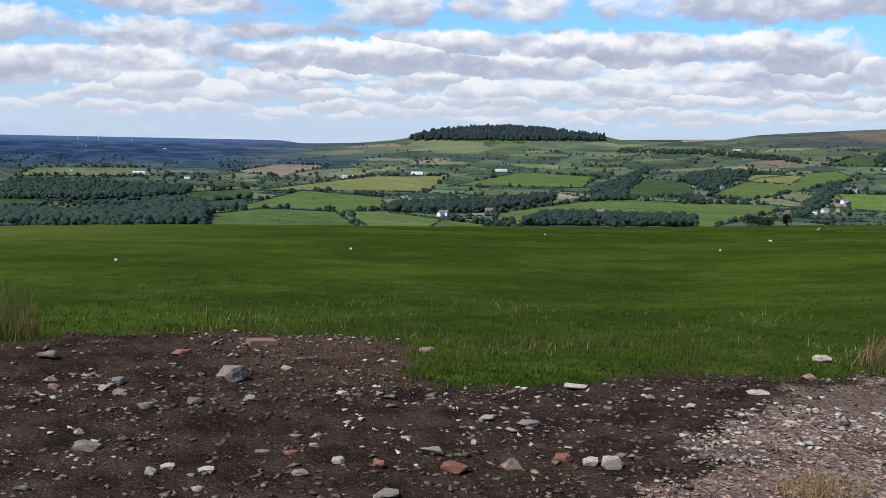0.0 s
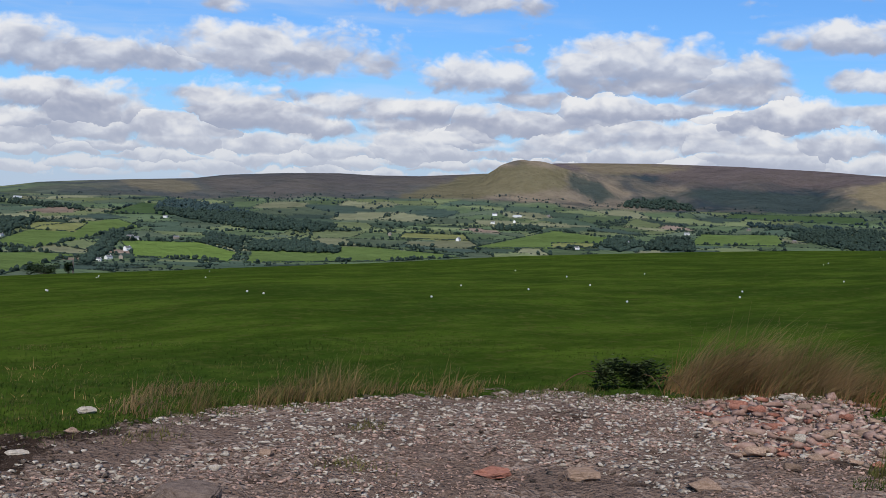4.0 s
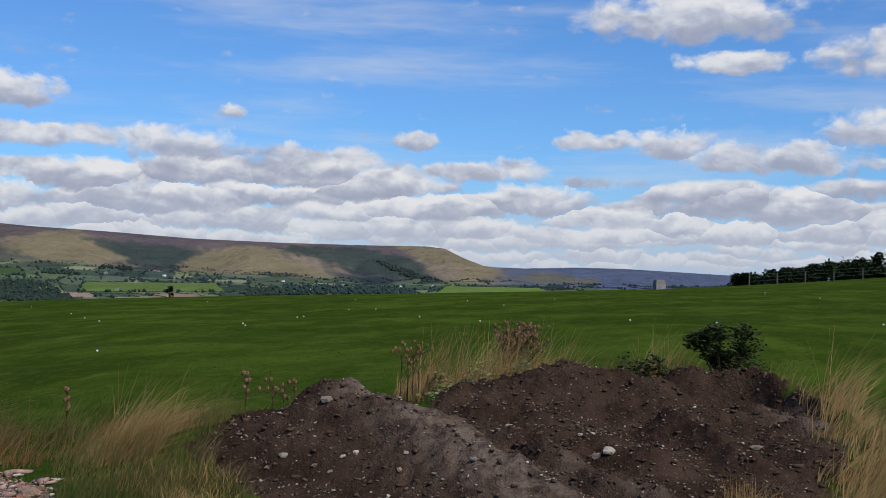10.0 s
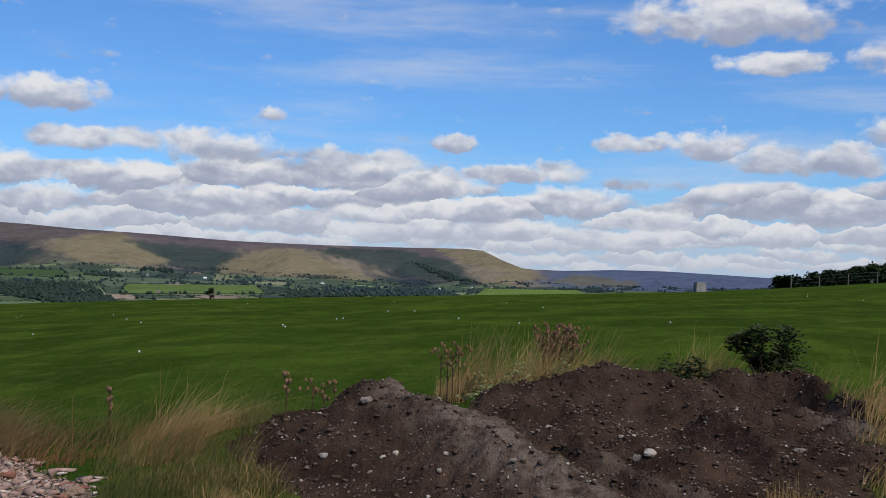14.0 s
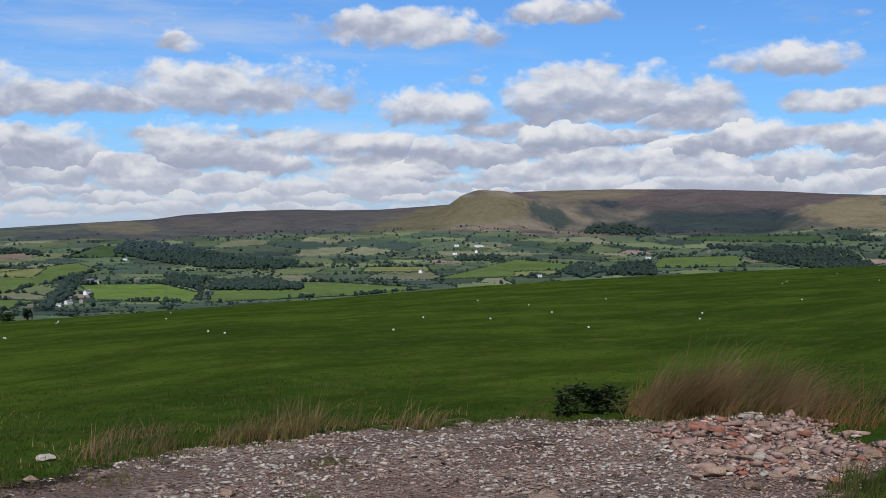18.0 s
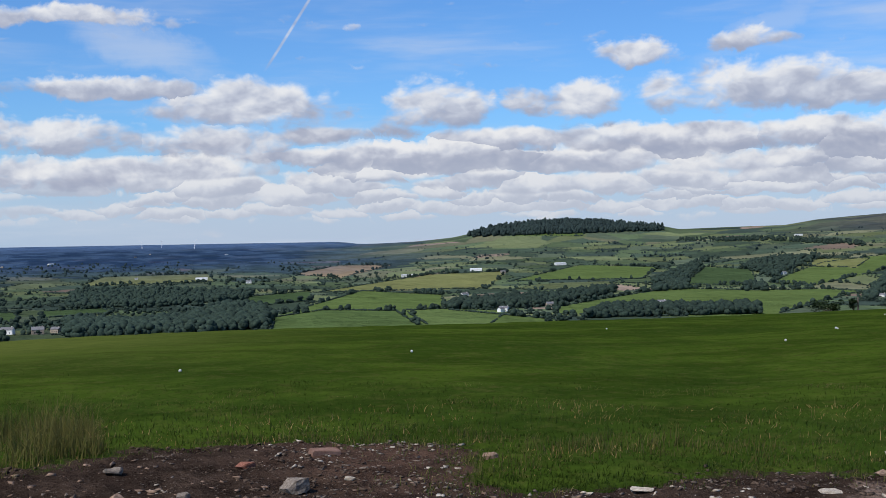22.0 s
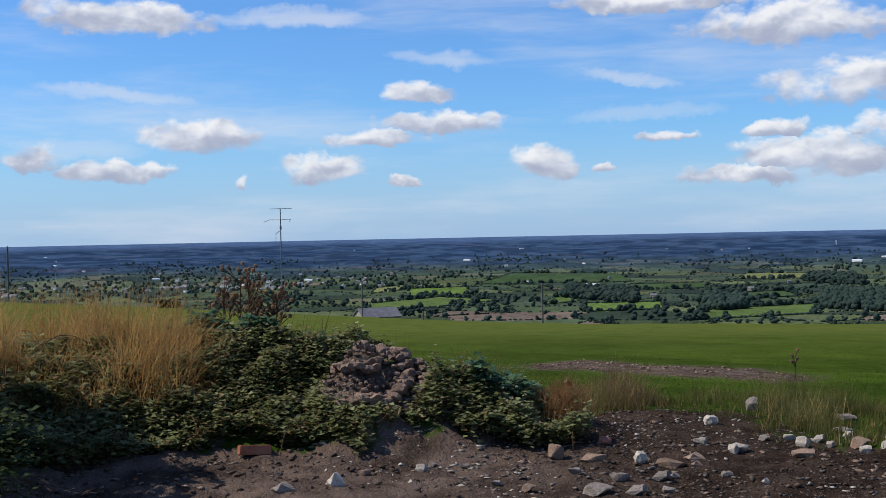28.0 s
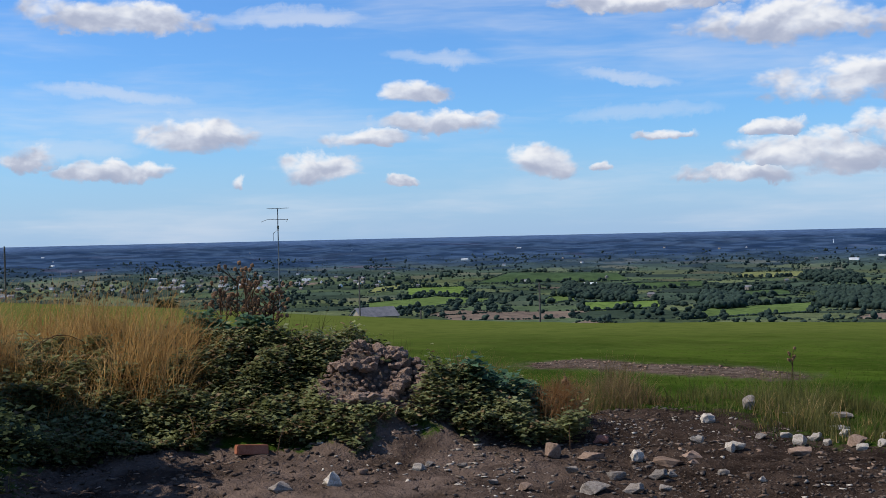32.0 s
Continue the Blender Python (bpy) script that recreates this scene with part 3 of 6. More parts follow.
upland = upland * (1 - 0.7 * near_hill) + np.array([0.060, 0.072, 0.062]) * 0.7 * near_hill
# whole moor blued, farthest hills most: distance haze put into the colour
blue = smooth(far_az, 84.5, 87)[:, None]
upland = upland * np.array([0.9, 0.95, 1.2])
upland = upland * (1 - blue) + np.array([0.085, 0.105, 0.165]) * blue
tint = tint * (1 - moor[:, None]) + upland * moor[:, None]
far_el = np.degrees(np.arctan2(GZ - 1.55, np.maximum(far_r, 1)))
# tracts of the moor: bleached spurs, heather tops, bracken slopes with shade painted in
BLEACHED, BRACKEN_SHADE, HEATHER, TURFY = (0.20, 0.165, 0.10), (0.044, 0.060, 0.055), (0.105, 0.086, 0.080), (0.135, 0.12, 0.068)
tract_az = far_az + 0.8 * (fbm(far_az * 1.6, far_el * 4, 6, 54, 0.65) - 0.5)
tract_el = far_el + 0.5 * (fbm(far_az * 1.6, far_el * 4, 6, 55, 0.65) - 0.5)
high_ground = np.flatnonzero((far_r > 3600) & (far_az > 26) & (far_az < 99))
for outline, cover_, share in (
    ("48.95,2.37 53.2,2.4 62.97,2.2 65.41,2.04 62.44,1.5 55,1.66 50.93,1.95", HEATHER, 0.7),
    ("54.31,1.99 62.45,2.03 62,1.29 57.46,1.29 53.55,1.29", HEATHER, 0.55),
    ("31.89,0.94 38.66,1.47 45.46,1.6 41.94,0.76 36.01,0.27 32.82,0.34", HEATHER, 0.45),
    ("48.96,2.37 53.51,2.4 55.62,2.2 53,1.76 50.59,1.87", BLEACHED, 0.6),
    ("55.79,1.36 62.72,0.96 65.71,0.47 64.08,0.22 58.44,0.26 55.02,0.86", BRACKEN_SHADE, 0.7),
    ("62.39,1.14 64.06,1.8 65.69,1.97 67.34,1.04 68.16,0.51 64.35,0.45", BLEACHED, 0.85),
    ("65.69,1.67 68.15,1.49 70.93,1.21 70.4,0.39 68.44,0.52 66.93,1.09", BRACKEN_SHADE, 0.85),
    ("70.61,0.83 72.77,1.46 74.13,1.43 77.36,0.12 72.8,-0.12 70.08,0.19", BLEACHED, 0.85),
    ("74.4,1.48 79.19,1.52 81.54,0.99 82.46,0 79.21,0.26 76.55,0.92", BRACKEN_SHADE, 0.9),
    ("80.23,1.7 82.81,1.75 86.09,0.32 82.59,-0.1 83.97,0.6 81.8,1.05", BLEACHED, 0.85),
    ("41.41,0.33 44.91,1.54 47.61,2.2 49.78,1.95 49.55,1.03 46.31,0.64 43.05,0.17", TURFY, 0.8),
    ("49.78,1.85 50.87,1.53 51.98,0.7 51.18,0.46 49.81,1.04", BRACKEN_SHADE, 0.85),
    ("52.51,0.59 54.36,0.79 55.69,0.24 53.59,0.22", BRACKEN_SHADE, 0.9),
    ("28.42,0.7 31.76,0.78 32.03,0.26 29.45,0.21", BLEACHED, 0.5),
    ("87.27,0.66 90.55,0.21 89.74,-0.09 86.19,0.08", TURFY, 0.7),
):
    total = 0.0
    for dx, dy in ((0, 0), (0.12, 0.05), (-0.12, 0.05), (0.1, -0.06), (-0.1, -0.06)):
        total = total + inside(tract_az[high_ground] + dx, tract_el[high_ground] + dy, outline)
    w = (total / 5 * share)[:, None] * moor[high_ground][:, None]
    tint[high_ground] = tint[high_ground] * (1 - w) + np.array(cover_) * w
# plots that stand out: stubble, fresh hay, bright pasture, and the hazed wooded plain far off
PASTURE, RICH, DULL, HAY, STUBBLE = (0.105, 0.150, 0.048), (0.125, 0.185, 0.048), (0.058, 0.092, 0.040), (0.185, 0.195, 0.078), (0.34, 0.25, 0.15)
OPEN = (
    ("12.7,-3.9 22.4,-4.1 24.5,-3.47 26.7,-2.85 25.1,-2.76 22.1,-2.81 18.2,-2.7 15.7,-3.06 12.7,-3.55", PASTURE),
    ("22.8,-2.48 24.6,-2.61 29.5,-1.47 28.4,-1.12 25.1,-1.54 23.5,-2.1", PASTURE),
    ("24.3,-1.71 26.5,-1.79 27.1,-1.36 24.8,-1.37", HAY),
    ("18.7,-2.5 22.1,-2.6 21.9,-1.84 19.8,-1.68", DULL),
    ("10.6,-2.26 16.8,-2.23 17.7,-1.68 13.9,-1.54", PASTURE),
    ("29.2,-2.85 33.5,-3.02 34.1,-2.59 32.2,-2.12 28.5,-2.13", RICH),
    ("34.3,-3.03 41.3,-2.75 45,-2.39 40.3,-2.09 34.9,-2.06", PASTURE),
    ("45,-1.99 50.6,-1.78 52.2,-1.29 49.1,-0.99", PASTURE),
    ("27.8,-0.89 33.8,-0.82 32.2,-0.43 29.5,-0.32", DULL),
    ("41.6,-1.62 45,-1.62 44.8,-1.35 41.9,-1.36", HAY),
    ("-1,-4.5 2.8,-4.5 13.2,-4.2 7.4,-3.59 7.2,-2.88 3.4,-2.62 -1,-3.8", PASTURE),
    ("-1,-4.5 6.2,-4.4 5.0,-3.62 1.5,-3.5 -0.8,-3.8", (0.088, 0.132, 0.046)),
    ("7.6,-3.55 10.4,-3.7 9.6,-4.3 6.6,-4.35 5.4,-3.6", (0.115, 0.162, 0.056)),
    ("0.1,-1.77 2.3,-1.98 4.8,-1.42 2.3,-1.38", STUBBLE),
    ("1.2,-2.66 9.4,-2.59 10.4,-1.8 6.7,-1.89", HAY),
    ("-9.7,-2.1 -3.6,-2.04 -3.9,-1.65 -8.7,-1.7", HAY),
    ("10.5,-0.1 14,-0.16 14.3,0.11 11.3,0.24", PASTURE),
    ("-2.3,-3.31 1.0,-3.01 0.9,-2.58 -2,-2.78", DULL),
    ("-29.4,-4.37 -23.4,-4.05 -23.7,-3.6 -28.3,-3.84", PASTURE),
    ("-39.5,-2.52 -32,-2.51 -32.6,-2.1 -37.7,-2.0", DULL),
    ("-42.7,-3.04 -39.5,-2.99 -40,-2.63 -42.7,-2.66", RICH),
    ("-34.4,-3.93 -30.5,-3.82 -30.7,-3.46 -34.2,-3.51", RICH),
    ("-27.2,-2.43 -21.8,-2.45 -22,-2.17 -26.7,-2.17", HAY),
    ("-11.5,-3.5 -8.4,-3.37 -8.7,-3.13 -11.3,-3.18", DULL),
    ("-28.3,-3.43 -24.5,-3.26 -24.8,-2.98 -28,-3.11", DULL),
    ("-44.6,-3.82 -38.1,-3.3 -41.3,-3.08 -44.6,-3.33", PASTURE),
    ("-32.9,-2.94 -28.6,-2.84 -28.6,-2.57 -32.1,-2.62", DULL),
    ("-36.2,-3.57 -34.6,-3.42 -34.6,-3.1 -35.9,-3.22", PASTURE),
    ("-44.6,-2.87 -42.9,-2.7 -42.9,-2.46 -44.3,-2.6", HAY),
    ("-20,-4.4 -13,-4.5 -13.4,-4.0 -19.6,-3.95", DULL),
    ("-19,-3.5 -12.5,-3.7 -12.5,-3.2 -18.6,-3.05", DULL),
    ("49,-1.85 51.2,-1.73 51,-1.52 49,-1.59", HAY),
    ("55.5,-1.4 59.8,-1.3 59.5,-0.8 56,-0.9", PASTURE),
    ("65.8,-0.9 72.5,-0.75 72,-0.35 66,-0.4", PASTURE),
    ("57,-0.1 63.5,-0.2 63.2,0.15 57.5,0.12", DULL),
    ("82.5,-0.55 88,-0.45 87.5,-0.2 83,-0.22", RICH),
)
for outline, crop in OPEN:
    inner = (far_r > 1150) & inside(far_az, far_el, outline)
    tint[inner] = np.array(crop)
# the plain turns blue with distance, haze painted into its tint
plain_haze = smooth(far_r, 2600, 3800)[:, None] * (1 - smooth(far_az, -2, 10))[:, None] * 0.92
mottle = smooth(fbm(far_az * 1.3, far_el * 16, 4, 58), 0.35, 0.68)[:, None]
tint = tint * (1 - plain_haze) + (np.array([0.018, 0.040, 0.092]) * (1 - mottle) + np.array([0.046, 0.084, 0.160]) * mottle) * plain_haze
# paler blue at the horizon, where the painted haze is thickest
horizon_haze = (smooth(far_r, 4300, 4750) * (1 - smooth(far_az, -2, 10)))[:, None]
tint = tint * (1 - horizon_haze) + np.array([0.075, 0.125, 0.225]) * horizon_haze


def attribute(ob, name, values, kind="FLOAT"):
    layer = ob.data.attributes.new(name, kind, "POINT")
    if kind == "FLOAT":
        layer.data.foreach_set("value", np.asarray(values, np.float32))
    else:
        layer.data.foreach_set("color", np.concatenate([values, np.ones((len(values), 1))], 1).astype(np.float32).ravel())


def ground_material():
    mat, net, bsdf = material("turf_soil_and_fields", 1.0, 0.0)
    at = net.node("ShaderNodeTexCoord").outputs["Object"]

    def read(name):
        n = net.node("ShaderNodeAttribute", attribute_name=name)
        return n.outputs["Fac"] if name != "tint" else n.outputs["Color"]

    broad, mid, fine = net.noise(at, 0.18, 4.0, 0.6), net.noise(at, 1.6, 5.0, 0.65), net.noise(at, 24.0, 4.0, 0.7)
    turf = net.mix(net.span(broad, 0.35, 0.65), (0.025, 0.048, 0.007), (0.050, 0.082, 0.010))
    turf = net.mix(net.span(mid, 0.45, 0.75, 0.0, 0.5), turf, (0.078, 0.108, 0.017))
    turf = net.mix(net.span(fine, 0.5, 0.75, 0.0, 0.5), turf, (0.014, 0.025, 0.005))
    mown = net.noise(net.vec("MULTIPLY", at, (0.4, 1.0, 1.0)), 0.8, 5.0, 0.65)
    turf = net.mix(net.span(mown, 0.42, 0.62, 0.0, 0.65), turf, (0.019, 0.036, 0.005))
    turf = net.mix(net.span(net.noise(at, 5.0, 5.0, 0.7), 0.48, 0.72, 0.0, 0.55), turf, (0.072, 0.070, 0.020))
    turf = net.mix(net.span(net.noise(at, 9.0, 4.0, 0.7), 0.5, 0.7, 0.0, 0.5), turf, (0.013, 0.026, 0.004))
    # lighter, yellower turf, sunlight on the left part painted into its colour
    turf = net.mix(net.math("MULTIPLY", read("pale"), net.span(mid, 0.25, 0.6, 0.5, 0.9)), turf, (0.098, 0.116, 0.026))
    tone = net.noise(at, 0.012, 4.0, 0.65)
    field_tone = net.span(net.noise(at, 0.045, 6.0, 0.7), 0.4, 0.65, 0.0, 0.35)
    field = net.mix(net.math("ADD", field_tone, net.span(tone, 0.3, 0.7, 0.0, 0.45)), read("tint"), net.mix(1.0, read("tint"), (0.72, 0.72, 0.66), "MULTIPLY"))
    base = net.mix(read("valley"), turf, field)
    lump, grit = net.noise(at, 3.0, 6.0, 0.65), net.noise(at, 45.0, 3.0, 0.7)
    earth = net.mix(net.span(lump, 0.35, 0.7), (0.024, 0.016, 0.012), (0.068, 0.046, 0.034))
    earth = net.mix(net.span(net.noise(at, 12.0, 5.0, 0.7), 0.52, 0.68, 0.0, 0.6), earth, (0.020, 0.013, 0.010))
    earth = net.mix(net.span(grit, 0.58, 0.7, 0.0, 0.7), earth, (0.18, 0.148, 0.122))
    earth = net.mix(net.math("MULTIPLY", read("red"), net.span(lump, 0.3, 0.6, 0.2, 0.9)), earth, (0.098, 0.058, 0.042))
    # paler dry tone that also puts sunlight into the earth on the left
    earth = net.mix(net.math("MULTIPLY", read("dry"), net.span(mid, 0.35, 0.65, 0.1, 0.85)), earth, (0.175, 0.124, 0.096))
    torn = net.math("MULTIPLY_ADD", net.noise(at, 4.5, 6.0, 0.7), 1.7, -0.85)

    def worn(name):
        return net.span(net.math("ADD", read(name), torn), 0.36, 0.64)

    base = net.mix(worn("soil"), base, earth)
    chip = net.node("ShaderNodeTexVoronoi")
    net.put(chip.inputs["Vector"], at)
    chip.inputs["Scale"].default_value = 32.0
    stone = net.ramp(net.math("FRACT", net.math("MULTIPLY", chip.outputs["Color"], 3.7)), [(0, (0.12, 0.080, 0.060)), (0.5, (0.22, 0.155, 0.120)), (1, (0.33, 0.255, 0.205))])
    stone = net.mix(net.span(net.noise(at, 1.1, 5.0, 0.6), 0.42, 0.6, 0.0, 0.85), stone, (0.15, 0.104, 0.080))
    thin_ = net.span(net.noise(at, 1.7, 5.0, 0.65), 0.56, 0.68, 1.0, 0.25)
    base = net.mix(net.math("MULTIPLY", worn("gravel"), thin_), base, stone)
    brown = net.mix(net.span(lump, 0.3, 0.72), (0.027, 0.0165, 0.0115), (0.064, 0.040, 0.028))
    brown = net.mix(net.span(grit, 0.6, 0.72, 0.0, 0.7), brown, (0.17, 0.135, 0.11))
    base = net.mix(worn("dug"), base, brown)
    base = net.mix(net.math("MULTIPLY", read("crust"), net.span(net.noise(at, 7.0, 6.0, 0.7), 0.36, 0.62, 0.15, 0.95)), base, (0.17, 0.128, 0.099))
    net.put(bsdf.inputs["Base Color"], base)
    bare = net.math("MAXIMUM", net.math("MAXIMUM", read("soil"), read("gravel")), read("dug"))
    relief = net.math("ADD", net.math("MULTIPLY", fine, 0.5), net.math("MULTIPLY", net.math("MULTIPLY", chip.outputs["Distance"], read("gravel")), 1.2))
    relief = net.math("ADD", relief, net.math("MULTIPLY", net.math("ADD", net.math("MULTIPLY", lump, 1.5), net.math("ADD", net.math("MULTIPLY", net.noise(at, 14.0, 5.0, 0.7), 1.6), net.math("MULTIPLY", grit, 0.8))), bare))
    bump(net, bsdf, relief, 0.9, 0.03)
    folds = net.node("ShaderNodeBump")
    folds.inputs["Strength"].default_value, folds.inputs["Distance"].default_value = 1.0, 60.0
    net.put(folds.inputs["Height"], net.math("MULTIPLY", net.noise(net.vec("MULTIPLY", at, (1.0, 1.0, 2.0)), 0.006, 7.0, 0.6), read("valley")))
    mat.node_tree.links.new(folds.outputs[0], bsdf.inputs["Normal"].links[0].from_node.inputs["Normal"])
    return mat


ground = sheet("ground", np.stack([GX, GY, GZ], -1), quads, ground_material())
crust = np.where(close, np.maximum(ridge(GX, GY, 9.35, 1.85, 1.0, 8.6, 1.1, 1.0, 0.26), ridge(GX, GY, 8.6, 1.1, 1.0, 7.4, 0.1, 0.8, 0.3)), 0)
crust = np.maximum(crust, np.where(close, np.maximum(ridge(GX, GY, 11.0, -1.5, 0.6, 9.8, -1.8, 0.7, 0.16), ridge(GX, GY, 8.5, 0.3, 0.4, 7.9, -0.5, 0.4, 0.16)), 0))
crust = np.maximum(crust, 0.9 * np.maximum(soft(BARE, 0.3), soft(HEAP, 0.15)))
# dry: where the earth is lightened for sun as well as dryness
dry = smooth(-far_az, 30, 42)
# pale: farther turf on the left, coloured as if in sun
pale = smooth(-far_az, -6, 16) * smooth(far_r, 13, 30)
for name, values in (("soil", soil), ("red", red), ("dry", dry), ("pale", pale), ("crust", crust), ("gravel", gravel), ("dug", dug), ("valley", smooth(far_r, 120, 160))):
    attribute(ground, name, values)
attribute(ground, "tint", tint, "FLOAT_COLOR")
ground.data.polygons.foreach_set("use_smooth", np.ones(len(quads), bool))
tagged(ground, "grassy hillside with bare earth and a patchwork of valley fields and moor", "ground", kind="structure")

# helpers for things


def part(name, bm, mat, parent=None, label=""):
    """Links a bmesh as one mesh object, under a thing or a part."""
    mesh = bpy.data.meshes.new(name)
    bm.to_mesh(mesh)
    bm.free()
    mesh.materials.append(mat)
    ob = new(name, mesh)
    if parent:
        ob.parent = parent
    return tagged(ob, label)


def box(bm, x, y, z, w, d, h, turn=0.0):
    """Adds a box whose base is centred at x, y, z."""
    m = Matrix.Translation((x, y, z + h / 2)) @ Matrix.Rotation(turn, 4, "Z") @ Matrix.Diagonal((w, d, h, 1))
    bmesh.ops.create_cube(bm, size=1, matrix=m)
    return bm


def rod(bm, a, b, r0, r1, sides=6):
    """Adds a tapered round bar from a to b."""
    a, b = Vector(a), Vector(b)
    turn = (b - a).to_track_quat("Z", "Y").to_matrix().to_4x4()
    m = Matrix.Translation((a + b) / 2) @ turn
    bmesh.ops.create_cone(bm, cap_ends=True, segments=sides, radius1=r0, radius2=r1, depth=(b - a).length, matrix=m)
    return bm


def rock(bm, seed, points=14, flat=1.0):
    """An angular stone about 1 across, its foot at z = 0."""
    rnd = random.Random(seed)
    turn, lean = Matrix.Rotation(rnd.uniform(0, 6), 3, "Z"), Matrix.Rotation(rnd.uniform(-0.25, 0.25), 3, "X")
    for _ in range(points):
        v = Vector((rnd.uniform(-1, 1), rnd.uniform(-1, 1), rnd.uniform(-1, 1)))
        v /= max(abs(c) for c in v) ** 0.75 * v.length**0.25
        v = turn @ (lean @ v) * 0.5
        bm.verts.new((v.x, v.y, (v.z + 0.5) * flat))
    res = bmesh.ops.convex_hull(bm, input=bm.verts)
    bmesh.ops.delete(bm, geom=[g for g in res["geom_interior"] if isinstance(g, bmesh.types.BMVert)], context="VERTS")
    return bm


def hull(seed, points=8):
    """A small stone as arrays of corners and triangles."""
    bm = rock(bmesh.new(), seed, points)
    bmesh.ops.triangulate(bm, faces=bm.faces)
    bm.verts.index_update()
    v = np.array([p.co[:] for p in bm.verts])
    t = np.array([[p.index for p in f.verts] for f in bm.faces])
    bm.free()
    return v, t


def strew(name, shapes, at, size, mat, rng, sink=0.25):
    """Joins many small copies of the shapes into one mesh: at (n, 3), size (n, 3)."""
    verts, tris, count = [], [], 0
    pick, turn = rng.integers(0, len(shapes), len(at)), rng.uniform(0, 6.283, len(at))
    for s, (v, t) in enumerate(shapes):
        m = pick == s
        c, sn = np.cos(turn[m])[:, None], np.sin(turn[m])[:, None]
        p = v[None] * size[m][:, None]
        x, y = p[..., 0] * c - p[..., 1] * sn, p[..., 0] * sn + p[..., 1] * c
        p = np.stack([x, y, p[..., 2] - sink * size[m][:, None, 2]], -1) + at[m][:, None]
        verts.append(p.reshape(-1, 3))
        tris.append((t[None] + (np.arange(m.sum()) * len(v))[:, None, None] + count).reshape(-1, 3))
        count += m.sum() * len(v)
    return sheet(name, np.concatenate(verts), np.concatenate(tris), mat)


# the valley: woods, hedges, single trees and farms

# far foliage greyed and blued: aerial haze put into the leaf colours
LEAF_FAR = grained("distant_foliage", (0.016, 0.028, 0.024), (0.042, 0.062, 0.045), 0.25, 1.0, 0.6, 0.6, 1.1, 0.3)
LEAF_PLAIN = grained("hazed_far_foliage", (0.013, 0.029, 0.055), (0.028, 0.050, 0.085), 0.05, 1.0, 0.2, 0.5, 0.3, 0.3)
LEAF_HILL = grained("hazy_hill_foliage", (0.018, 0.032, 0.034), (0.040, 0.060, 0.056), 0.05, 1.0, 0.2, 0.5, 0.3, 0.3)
TAB_AZ, TAB_R = np.arange(-66, 114.1, 0.5), np.geomspace(1150, 4700, 320)
ta, tr = np.meshgrid(np.radians(TAB_AZ), TAB_R, indexing="ij")
tz = lay(tr * np.sin(ta), tr * np.cos(ta), False)
TAB_EL = np.maximum.accumulate(np.degrees(np.arctan2(tz - 1.55, tr)), axis=1)


def locate(az, el):
    """Where the valley shows at a bearing and a height above the level, as x, y, z and distance."""
    col = np.clip(np.round((np.asarray(az) - TAB_AZ[0]) / 0.5).astype(int), 0, len(TAB_AZ) - 1)
    r = np.array([np.interp(e, TAB_EL[c], TAB_R) for c, e in zip(col, np.atleast_1d(el))])
    x, y = r * np.sin(np.radians(az)), r * np.cos(np.radians(az))
    return x, y, lay(x, y), r


def clump(seed, blobs):
    """A crown of several uneven clumps, 1 high and about 1 wide."""
    rnd, verts, tris = random.Random(seed), [], []
    for b in range(blobs):
        bm = bmesh.new()
        bmesh.ops.create_icosphere(bm, subdivisions=1, radius=1)
        bm.verts.index_update()
        cx, cy = rnd.uniform(-0.26, 0.26), rnd.uniform(-0.26, 0.26)
        cz, s = rnd.uniform(0.3, 0.72), rnd.uniform(0.24, 0.36)
        if b == 0:
            cx, cy, cz, s = 0, 0, 0.32, 0.36
        base = len(verts)
        verts += [(cx + s * v.co.x * rnd.uniform(0.8, 1.2), cy + s * v.co.y * rnd.uniform(0.8, 1.2), max(0, cz + s * v.co.z * rnd.uniform(0.8, 1.15))) for v in bm.verts]
        tris += [[base + v.index for v in f.verts] for f in bm.faces]
        bm.free()
    return np.array(verts), np.array(tris)


CROWNS = [clump(k, 3) for k in range(9)]
SHRUBS = [clump(40 + k, 1) for k in range(7)]
rng = np.random.default_rng(12)


def shrink(r):
    """Far woods stand closer than in truth, so they are built smaller."""
    return np.interp(r, [0, 2600, 3600, 4300, 4800], [1, 1, 0.8, 0.55, 0.4])


def plant(name, shapes, az, el, tall, wide, label, category, mat=None):
    x, y, z, r = locate(az, el)
    # the far plain melts together
    seen = (r < 3750) | (np.asarray(az) > 6)
    x, y, z, r = x[seen], y[seen], z[seen], r[seen]
    s = tall * shrink(r) * rng.uniform(0.7, 1.25, len(r))
    w = s * wide * rng.uniform(0.8, 1.2, len(r))
    at, size = np.stack([x, y, z], -1), np.stack([w, w, s], -1)
    # trees beyond this distance take the haze-tinted leaf colours
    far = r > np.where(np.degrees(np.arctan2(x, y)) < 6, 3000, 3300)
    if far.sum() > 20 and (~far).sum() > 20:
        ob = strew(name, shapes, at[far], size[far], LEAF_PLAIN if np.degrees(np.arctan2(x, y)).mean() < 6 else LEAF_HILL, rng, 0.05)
        tagged(ob, label.replace("dark", "haze-blue"), category, kind="stuff")
        at, size = at[~far], size[~far]
    return tagged(strew(name, shapes, at, size, mat or LEAF_FAR, rng, 0.05), label, category, kind="stuff")


def fill(outline, density):
    """Random bearings and heights inside an outline."""
    pts = np.array([[float(v) for v in p.split(",")] for p in outline.split()])
    lo, hi = pts.min(0), pts.max(0)
    n = max(6, int((hi - lo).prod() * density))
    az, el = rng.uniform(lo[0], hi[0], n), rng.uniform(lo[1], hi[1], n)
    keep = inside(az, el, outline)
    return az[keep], el[keep]


